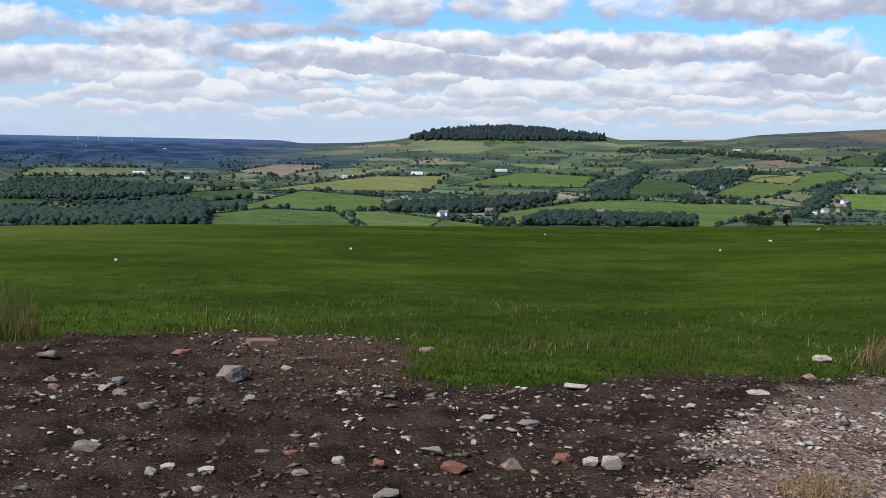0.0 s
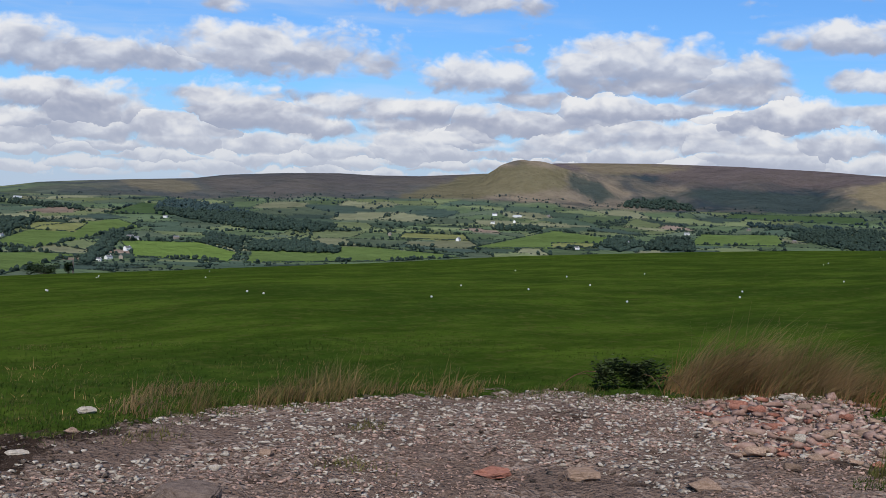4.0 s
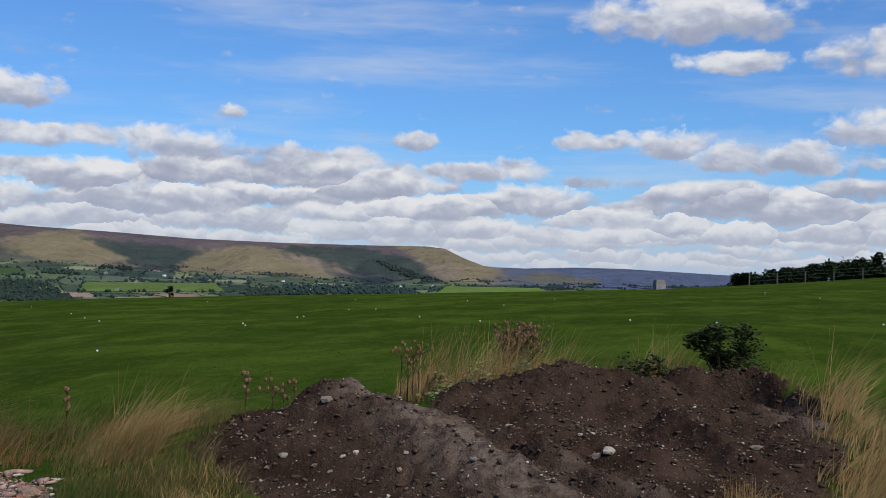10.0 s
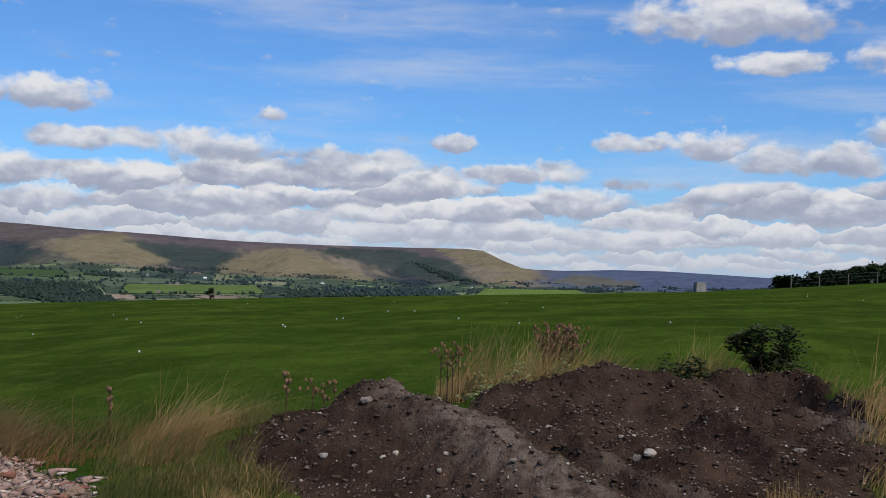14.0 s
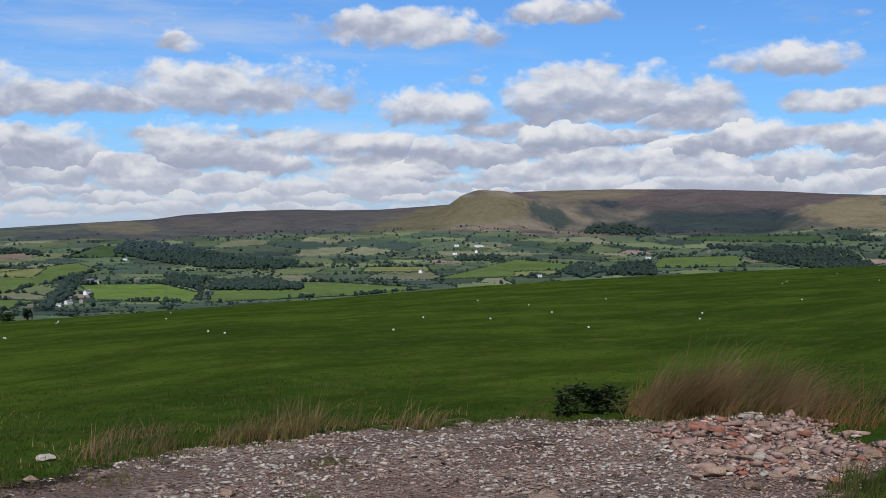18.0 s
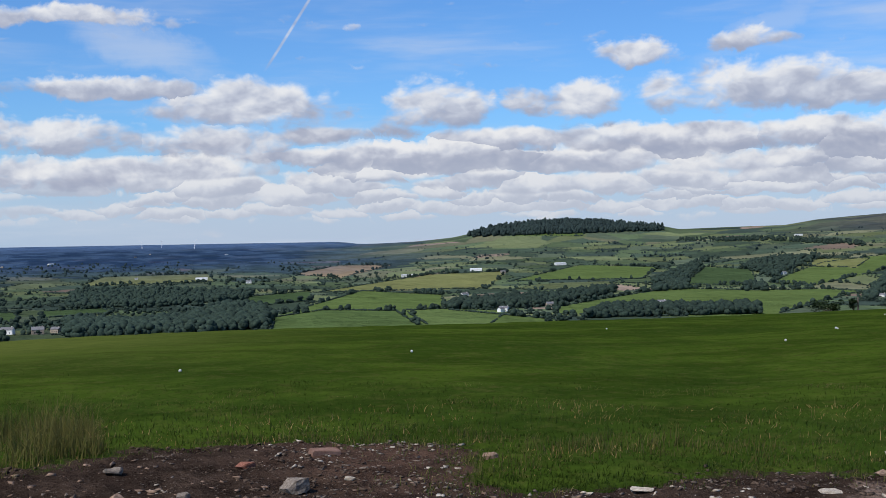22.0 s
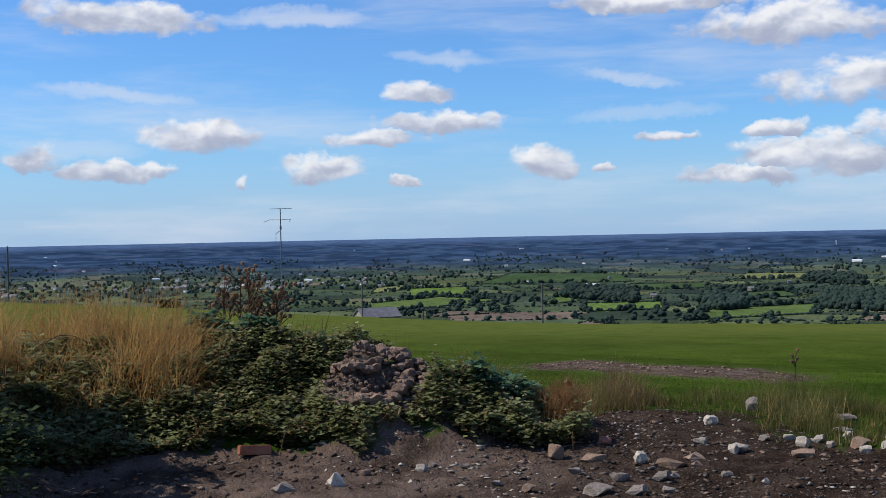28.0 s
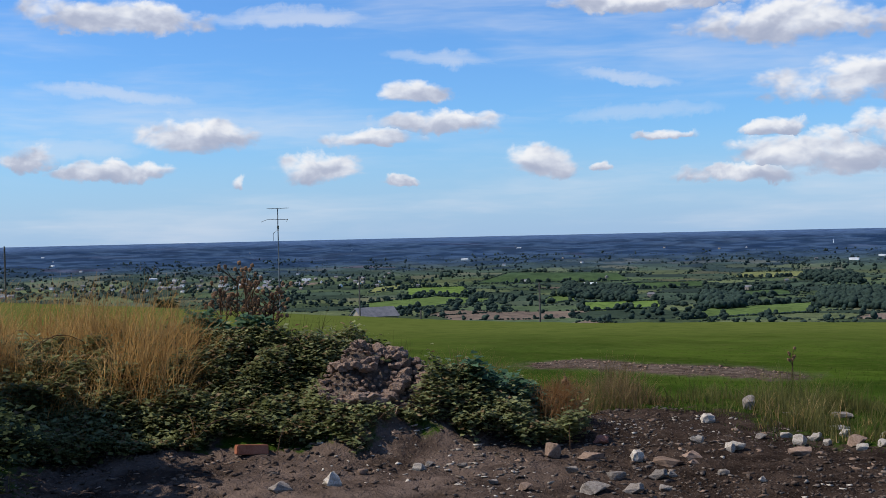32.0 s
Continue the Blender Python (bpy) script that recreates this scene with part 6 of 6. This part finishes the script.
BANK = "-8.2,3.6 -7.2,4.2 -7.0,5.0 -6.95,5.6 -6.35,5.75 -5.9,5.85 -5.9,6.35 -5.55,6.6 -5.2,6.8 -5.1,7.3 -5.5,7.9 -6.7,7.7 -7.6,7.3 -8.6,6.6 -9.4,5.6"
thicket("bramble_thicket", BANK, 74000, 0.19, 0.044, BRAMBLE, "dense dark green bramble thicket over an earth bank", "bramble", 36)
DEAD = grained("dead_bramble_leaf", (0.10, 0.065, 0.035), (0.28, 0.19, 0.10), 5.0, 0.9, 0.0, 0.01, 40.0, 0.3, 0.3)
thicket("dead_undergrowth", BANK, 9000, 0.2, 0.045, DEAD, "dry brown leaves and twigs caught in the brambles", "undergrowth", 30)
thicket("weed_patch", "-8.1,5.9 -7.5,6.4 -7.3,7.0 -7.9,7.0 -8.5,6.5", 3200, 0.26, 0.085, NETTLE, "patch of blue-green weeds growing among brambles", "weeds", 5)
thicket("weed_patch", "-6.0,6.9 -5.6,7.2 -5.7,7.8 -6.1,7.8 -6.3,7.3", 1700, 0.22, 0.07, NETTLE, "patch of blue-green weeds beside brambles", "weeds", 5)
thicket("low_bush", "8.0,6.75 8.45,6.4 8.6,6.7 8.2,7.0", 2600, 0.2, 0.035, SHADY, "low dark green weedy bush behind the gravel", "bush", 5)
thicket("nettle_patch", "11.9,1.9 12.6,1.7 12.8,0.6 12.3,0.6", 1500, 0.3, 0.05, BRAMBLE, "dark green weeds behind the dug earth", "weeds", 5)


thicket("nettle_patch", "12.2,0.1 12.7,0.1 12.8,-0.9 12.3,-0.8", 1700, 0.36, 0.045, SHADY, "dark green weeds on the rim of the dug earth", "weeds", 5)


def shrub(name, x, y, tall, wide, count, size, mat, label, category="shrub", seed=0):
    """A small bush: forked stems and a loose crown of leaves."""
    rnd = np.random.default_rng(seed)
    root = tagged(new(name), label, category)
    z = float(lay(x, y))
    root.location = (x, y, z)
    bm, puffs_ = bmesh.new(), []
    for k in range(14):
        a, out = rnd.uniform(0, 6.283), rnd.uniform(0.3, 1) * wide / 2
        tip = Vector((math.cos(a) * out, math.sin(a) * out, tall * rnd.uniform(0.2, 0.9)))
        rod(bm, (0, 0, -0.05), tip * 0.55, 0.012 * tall, 0.008 * tall, 5)
        rod(bm, tip * 0.55, tip, 0.008 * tall, 0.003 * tall, 4)
        puffs_.append((tip, wide * rnd.uniform(0.14, 0.27)))
    part("stems", bm, STEM, root)
    pts = []
    for k in range(count):
        c, s = puffs_[k % len(puffs_)]
        v = rnd.normal(0, 1, 3)
        v *= s * rnd.uniform(0.5, 1.1) / np.linalg.norm(v)
        pts.append((c.x + v[0], c.y + v[1], max(0.02, c.z + v[2] * 0.8)))
    leafy("leaves", np.array(pts), size * rnd.uniform(0.6, 1.4, count), mat, root)
    return root


shrub("elder_bush", 12.5, -1.2, 0.82, 0.72, 3000, 0.045, SHADY, "dark green leafy bush on the rim of dug earth", "bush", 3)
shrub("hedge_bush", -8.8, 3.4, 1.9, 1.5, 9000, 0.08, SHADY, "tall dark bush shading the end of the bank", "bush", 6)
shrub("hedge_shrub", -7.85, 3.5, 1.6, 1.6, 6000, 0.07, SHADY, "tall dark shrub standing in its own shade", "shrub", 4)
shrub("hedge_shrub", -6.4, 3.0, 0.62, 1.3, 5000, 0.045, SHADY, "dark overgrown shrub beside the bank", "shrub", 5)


BRISTLES = []
for seed in range(3):
    rnd, bm = random.Random(seed), bmesh.new()
    bmesh.ops.create_icosphere(bm, subdivisions=1, radius=0.015)
    for v in bm.verts:
        v.co *= rnd.uniform(0.75, 1.5)
    mesh = bpy.data.meshes.new("seed_head")
    bm.to_mesh(mesh)
    bm.free()
    mesh.materials.append(SEED_HEAD)
    BRISTLES.append(mesh)


def thistle(x, y, tall, heads, label, seed, spread=0.16):
    """A dead thistle: a stem, side branches and bristly heads."""
    rnd = random.Random(seed)
    root = tagged(new("thistle"), label, "thistle")
    root.location = (x, y, float(lay(x, y)) - 0.02)
    stem_, heads_, twigs_ = bmesh.new(), [], []
    rod(stem_, (0, 0, 0), (0.02, 0, tall * 0.9), 0.007, 0.004, 5)
    for k in range(heads):
        h = tall * rnd.uniform(0.45, 0.85)
        a = rnd.uniform(0, 6.283)
        out = spread * rnd.uniform(0.3, 1)
        tip = (math.cos(a) * out, math.sin(a) * out, min(tall, h + tall * rnd.uniform(0.1, 0.3)))
        twigs_.append(rod(bmesh.new(), (0.01, 0, h), tip, 0.004, 0.002, 4))
        heads_.append(tip)
    part("stem", stem_, STEM, root)
    for twig, tip in zip(twigs_, heads_):
        branch = part("branch", twig, STEM, root)
        head = new("seed_head", BRISTLES[rnd.randrange(3)])
        head.parent = branch
        head.matrix_basis = Matrix.Translation(tip) @ Matrix.Diagonal((1, 1, 1.3, 1))
    return root


for k in range(9):
    thistle(12.9 + 0.12 * math.sin(k * 2.3), 0.9 + 0.16 * math.cos(k * 1.7), 0.68 + 0.03 * (k % 4), 16, "brown dead thistle with seed heads above dry grass", 20 + k)
for k in range(4):
    thistle(12.2 + 0.1 * math.sin(k * 2.3), 1.95 + 0.1 * math.cos(k * 1.7), 0.6 + 0.04 * (k % 3), 7, "grey-brown dead thistle behind the earth heap", 40 + k)
for k in range(3):
    thistle(10.6 + 0.08 * k, 2.95 - 0.08 * k, 0.42, 5, "thin dead thistle beside the earth heap", 50 + k)
for k in range(10):
    thistle(-7.9 + 0.2 * math.sin(k * 2.1), 6.6 + 0.2 * math.cos(k * 1.3), 0.7 + 0.04 * (k % 4), 14, "brown dead thistle with seed heads on the bank", 60 + k, 0.2)
for k, (x, y, h) in enumerate(((-6.0, 12.7, 0.36), (-7.6, 9.0, 0.42), (-6.5, 9.1, 0.3), (10.0, 4.6, 0.5), (9.6, 2.9, 0.42))):
    thistle(x, y, h, 8, "dark dead dock stalk standing in grass", 80 + k, 0.04)

# dry clods on top of the bank
DRY = grained("dry_earth_clod", (0.15, 0.10, 0.072), (0.36, 0.25, 0.185), 12.0, 1.0, 0.8, 0.02, 50.0, 0.3)
for k in range(230):
    a = k * 2.4
    x, y = -6.35 + 0.38 * math.cos(a) * math.sqrt(k / 230) - 0.1, 6.55 + 0.44 * math.sin(a) * math.sqrt(k / 230)
    w = 0.03 + 0.09 * (((k * 7919) % 13) / 13) ** 2
    mesh = ROCKS[k % 16].copy() if k < 16 else clods[k % 16]
    if k == 0:
        clods = []
    if k < 16:
        mesh.materials.clear()
        mesh.materials.append(DRY)
        clods.append(mesh)
    ob = new("earth_clod", mesh)
    ob.matrix_basis = Matrix.Translation((x, y, float(lay(x, y)) + 0.05 * (1 - k / 230) - 0.1 * w)) @ Matrix.Rotation(a, 4, "Z") @ Matrix.Diagonal((w, w, w * 0.75, 1))
    tagged(ob, "dry pale brown clod of earth on the bramble bank", "earth clod", "clods on the bank")

tussock("shaded_grass", -64, -55.5, 5.2, 8.2, 7000, 0.15, 0.5, (0.05, 0.05), OLIVE, "rough grass in the shade of a shrub", clumped=0.3, seed=102)
for x, y in ((-5.75, 7.75), (-5.6, 7.65), (-5.68, 7.85)):
    feet_ = np.stack([rng.normal(x, 0.1, 260), rng.normal(y, 0.1, 260)], -1)
    feet_ = np.concatenate([feet_, lay(feet_[:, 0], feet_[:, 1])[:, None] + 0.08], 1)
    blades("rusty_grass", feet_, rng.uniform(0.12, 0.34, 260), 0.006, (0.5, -0.35), RUST, "rusty dead grass tuft hanging over bare earth", droop=0.7)
for x, y, n, h in ((2.35, 5.0, 260, 0.1), (4.4, 5.6, 160, 0.06), (5.2, 6.4, 120, 0.06), (-2.3, 8.7, 300, 0.16), (8.1, -0.9, 260, 0.22), (7.4, -1.4, 260, 0.25), (6.9, 0.3, 200, 0.12), (-3.1, 8.6, 260, 0.14), (3.9, 7.0, 120, 0.06), (7.6, 2.7, 220, 0.14)):
    feet_ = np.stack([rng.normal(x, 0.09, n), rng.normal(y, 0.09, n)], -1)
    feet_ = np.concatenate([feet_, lay(feet_[:, 0], feet_[:, 1])[:, None] - 0.01], 1)
    blades("grass_tuft", feet_, h * rng.uniform(0.5, 1.3, n), 0.006, (0.05, -0.05), STRAW if h > 0.07 and x > 0 else OLIVE, "small grass tuft growing from bare ground", droop=0.8)

# balls left on the practice field
BALL_WHITE = grained("white_ball_cover", (0.45, 0.45, 0.42), (0.58, 0.58, 0.55), 40.0, 0.45, 0.2, 0.001, 300.0, 0.05)
bm = bmesh.new()
bmesh.ops.create_icosphere(bm, subdivisions=2, radius=0.0214)
ball = tagged(part("golf_ball", bm, BALL_WHITE), "small white golf ball lying on mown grass", "golf ball", "balls on the field")
first_ball = True
for row in (
    "1.7 18.6|8.5 20.3|11.4 24.4|8.1 30.8|20.3 39.1|12.5 18.0|12.9 19.1|21.4 17.7|19.9 12.8|21.9 14.0|17.3 13.5|28.5 26.6|18.4 16.9|29.4 22.1",
    "18.4 18.9|14.5 15.7|44.7 24.3|28.0 14.9|21.0 40.4|17.9 28.4|26.0 22.3|18.5 8.0|31.8 13.7|36.5 16.2|35.5 9.0|36.7 9.1|28.5 8.6|28.7 2.8",
    "26.7 -0.7|25.1 -2.4|59.5 2.0|60.2 -8.3|42.5 19.4|59.2 6.3|44.6 3.4|42.7 8.9|97.7 14.6|43.2 23.7|58.2 28.7|64.6 21.5|27.7 8.3|66.8 13.5",
    "23.7 -5.9|24.7 -5.6|48.7 -8.8|65.1 -9.0|43.2 8.0|41.8 -14.1|24.6 -7.8|31.7 4.7|19.4 37.5|26.5 41.6|11.2 23.9|-1.6 16.2",
):
    for item in row.split("|"):
        x, y = (float(v) for v in item.split())
        m = Matrix.Translation((x, y, float(lay(x, y)) + 0.022))
        if first_ball:
            ball.matrix_basis, first_ball = m, False
        else:
            copy_thing(ball, m)

# ---------------------------------------------------------------- along the brow of the field
WOOD = grained("grey_weathered_timber", (0.07, 0.06, 0.05), (0.17, 0.15, 0.125), 6.0, 0.9, 0.4, 0.01, 50.0, 0.2)
CONCRETE = grained("weathered_concrete", (0.13, 0.12, 0.11), (0.24, 0.225, 0.205), 2.0, 0.95, 0.4, 0.02, 20.0, 0.1)
STEEL = grained("grey_steel", (0.11, 0.12, 0.13), (0.2, 0.21, 0.22), 4.0, 0.5, 0.1, 0.01, 30.0, 0.1)
NEEDLE = grained("dark_tree_foliage", (0.010, 0.018, 0.007), (0.028, 0.045, 0.014), 1.0, 0.9, 0.0, 0.01, 6.0, 0.4)


def at_bearing(az, r):
    x, y = r * math.sin(radians(az)), r * math.cos(radians(az))
    return x, y, float(lay(x, y))


def plinth(az, r, w, h):
    x, y, z = at_bearing(az, r)
    bm = box(bmesh.new(), 0, 0, -0.1, w, w, h + 0.1)
    for v in bm.verts:
        if v.co.z > 0.2:
            v.co.x *= 0.86
            v.co.y *= 0.86
    bmesh.ops.bevel(bm, geom=bm.edges[:], offset=0.03, segments=2, affect="EDGES")
    ob = part("plinth", bm, CONCRETE)
    ob.matrix_basis = Matrix.Translation((x, y, z)) @ Matrix.Rotation(radians(20 - az), 4, "Z")
    return tagged(ob, "squat tapered concrete block on the brow of the field", "plinth")


plinth(93.08, 108, 0.95, 0.85)


def marker(az, r, tall, label):
    """A stubby bush with a pale post beside it."""
    x, y, z = at_bearing(az, r)
    post = part("marker_post", rod(bmesh.new(), (0, 0, -0.1), (0, 0, tall), 0.06, 0.055, 8), WOOD)
    side = 0.28
    post.location = (x + side * math.cos(radians(az)), y - side * math.sin(radians(az)), z)
    tagged(post, label, "post")
    shrub("brow_bush", x, y, tall * 0.95, 0.6, 700, 0.11, NEEDLE, "small dark bush beside a post on the brow", "bush", int(az))


marker(69.85, 93, 0.95, "pale wooden post beside a dark bush")
marker(26.2, 84, 0.9, "grey wooden post beside a dark bush")
x, y, z = at_bearing(25.1, 90)
shrub("brow_bush", x, y, 0.75, 2.2, 1200, 0.14, NEEDLE, "low spreading bush on the brow of the field", "bush", 8)


def tree(az, r, top, wide, seed, label, leaf=0.36, count=3000):
    """A tree with trunk, limbs and a ragged crown; top is its height above the level, in degrees."""
    rnd = np.random.default_rng(seed)
    x, y, z = at_bearing(az, r)
    tall = 1.55 + r * math.tan(radians(top)) - z
    root = tagged(new("tree"), label, "tree", "trees beyond the brow")
    root.location = (x, y, z)
    bm = bmesh.new()
    rod(bm, (0, 0, -0.3), (0.1, 0, tall * 0.55), 0.035 * tall, 0.02 * tall, 7)
    rod(bm, (0.1, 0, tall * 0.55), (0.0, 0.1, tall * 0.92), 0.02 * tall, 0.005 * tall, 6)
    part("trunk", bm, STEM, root)
    bm, tips = bmesh.new(), [(Vector((0, 0, tall * 0.88)), wide * 0.2)]
    for k in range(13):
        h = tall * rnd.uniform(0.25, 0.8)
        a, out = rnd.uniform(0, 6.283), wide / 2 * rnd.uniform(0.4, 1.0) * (1.15 - 0.6 * h / tall)
        tip = Vector((math.cos(a) * out, math.sin(a) * out, h + tall * rnd.uniform(0.05, 0.15)))
        rod(bm, (0, 0, h - 0.1 * tall), tip, 0.011 * tall, 0.004 * tall, 4)
        tips.append((tip, wide * rnd.uniform(0.14, 0.25)))
    part("limbs", bm, STEM, root)
    pts = []
    for k in range(count):
        c, s = tips[k % len(tips)]
        v = rnd.normal(0, 1, 3)
        v *= s * rnd.uniform(0.3, 1.15) / np.linalg.norm(v)
        pts.append((c.x + v[0], c.y + v[1], c.z + v[2] * 0.85))
    leafy("crown", np.array(pts), leaf * rnd.uniform(0.6, 1.4, count), NEEDLE, root, 0.9)
    return root


for k, item in enumerate("102.1 1.46 3.4|102.9 1.8 2.6|103.6 1.5 3.4|104.3 1.62 3.4|105.0 1.95 3.6|105.6 2.22 4.2|106.2 2.2 4|106.7 2.34 4.4|107.3 2.36 4.4|107.9 2.7 5.4|108.6 2.82 5.6|109.2 2.55 4.5|110.1 2.4 3.6|110.9 2.5 4|101.5 1.3 3|100.9 1.22 3|100.2 1.1 3|99.5 1.0 3|98.8 0.92 2.6|98.1 0.85 2.6|97.5 0.72 2.4|97.0 0.62 2.2|111.8 2.6 5".split("|")):
    az, top, wide = (float(v) for v in item.split())
    tree(az, 150 + 6 * (k % 3), top, wide * 1.35, 300 + k, "dark wind-shaped tree in a row beyond the fence" if top < 2.3 else "dark rounded tree in a copse beyond the fence")
for k, (az, r, top, wide) in enumerate(((-16.2, 260, -3.35, 9), (-17.0, 265, -3.45, 8), (-54.0, 120, -2.75, 4), (-28.4, 190, -4.05, 7))):
    tree(az, r, top, wide, 400 + k, "tall dark tree standing below the brow of the field", 0.5, 1300)

fence = tagged(new("fence"), "wire fence on weathered wooden posts along the field", "fence")
feet = []
for az in np.arange(97.2, 112, 1.25):
    x, y, z = at_bearing(float(az), 107)
    feet.append((x, y, z))
    part("post", rod(bmesh.new(), (x, y, z - 0.2), (x, y, z + 1.0), 0.05, 0.045, 6), WOOD, fence)
for height in (0.4, 0.7, 0.98):
    bm = bmesh.new()
    for a, b in zip(feet, feet[1:]):
        rod(bm, (a[0], a[1], a[2] + height), (b[0], b[1], b[2] + height), 0.006, 0.006, 4)
    part("wire", bm, STEEL, fence)


def power_pole(az, r, top, label, arm=1.3, girth=0.13):
    x, y, z = at_bearing(az, r)
    tall = 1.55 + r * math.tan(radians(top)) - z
    root = tagged(new("power_pole"), label, "utility pole")
    root.matrix_basis = Matrix.Translation((x, y, z)) @ Matrix.Rotation(radians(-az), 4, "Z")
    part("pole", rod(bmesh.new(), (0, 0, -0.5), (0, 0, tall), girth, girth * 0.75, 8), WOOD, root)
    if arm:
        bar = part("crossarm", box(bmesh.new(), 0, 0, tall - 0.25, arm, 0.12, 0.12), WOOD, root)
        for side in (-0.45, 0, 0.45):
            part("insulator", rod(bmesh.new(), (side * arm, 0, tall - 0.13), (side * arm, 0, tall + 0.12), 0.06, 0.045, 6), STEEL, bar)
    return root


power_pole(104.2, 150, 3.03, "wooden power pole with a crossarm beyond the fence")
power_pole(-36.38, 62, -2.5, "slim wooden post standing on the brow of the field", 0, 0.055)
power_pole(-42.1, 55, -3.72, "short wooden post on the brow of the field", 0, 0.05)
power_pole(-61.1, 60, -0.2, "dark slim pole beyond the bank", 0, 0.05)
power_pole(-45.0, 85, -2.0, "pale slim pole beyond the bank", 0, 0.06)
power_pole(-50.3, 85, -2.0, "pale slim pole beyond the bank", 0, 0.06)


def mast(az, r, top):
    """A tall aerial mast with two cross booms."""
    x, y, z = at_bearing(az, r)
    tall = 1.55 + r * math.tan(radians(top)) - z
    root = tagged(new("aerial_mast"), "slim grey radio mast with two crossed aerial booms", "mast")
    root.matrix_basis = Matrix.Translation((x, y, z)) @ Matrix.Rotation(radians(-az), 4, "Z")
    part("mast_tube", rod(bmesh.new(), (0, 0, -0.3), (0, 0, tall), 0.055, 0.035, 8), STEEL, root)
    part("boom", rod(bmesh.new(), (-0.8, 0, tall), (0.85, 0, tall + 0.03), 0.02, 0.02, 6), STEEL, root)
    part("boom", rod(bmesh.new(), (-0.75, 0, tall - 0.82), (0.75, 0, tall - 0.82), 0.02, 0.02, 6), STEEL, root)
    for side in (-1, 1):
        part("director", rod(bmesh.new(), (side * 0.75, 0, tall - 0.8), (side * 0.95 - 0.3, 0.3, tall - 0.98), 0.016, 0.016, 5), STEEL, root)
    arm = rod(bmesh.new(), (0, 0, tall - 1.6), (-0.36, 0, tall - 1.85), 0.02, 0.02, 5)
    part("side_arm", rod(arm, (-0.36, 0, tall - 1.85), (-0.36, 0, tall - 2.4), 0.02, 0.015, 5), STEEL, root)
    part("joint", rod(bmesh.new(), (0, 0, tall - 1.55), (0, 0, tall - 1.3), 0.075, 0.075, 8), STEEL, root)


mast(-48.8, 90, 1.3)

# small barn below the brow
x, y, z = at_bearing(-44.3, 160)
shed = house("field_barn", 9, 6, 2.4, 4.2, STONE_WALL, SLATE, "small grey field barn below the brow", "barn", 0, False)
shed.matrix_basis = Matrix.Translation((x, y, 1.55 + 160 * math.tan(radians(-4.12)) - 1.0)) @ Matrix.Rotation(radians(70), 4, "Z") @ Matrix.Scale(0.6, 4)
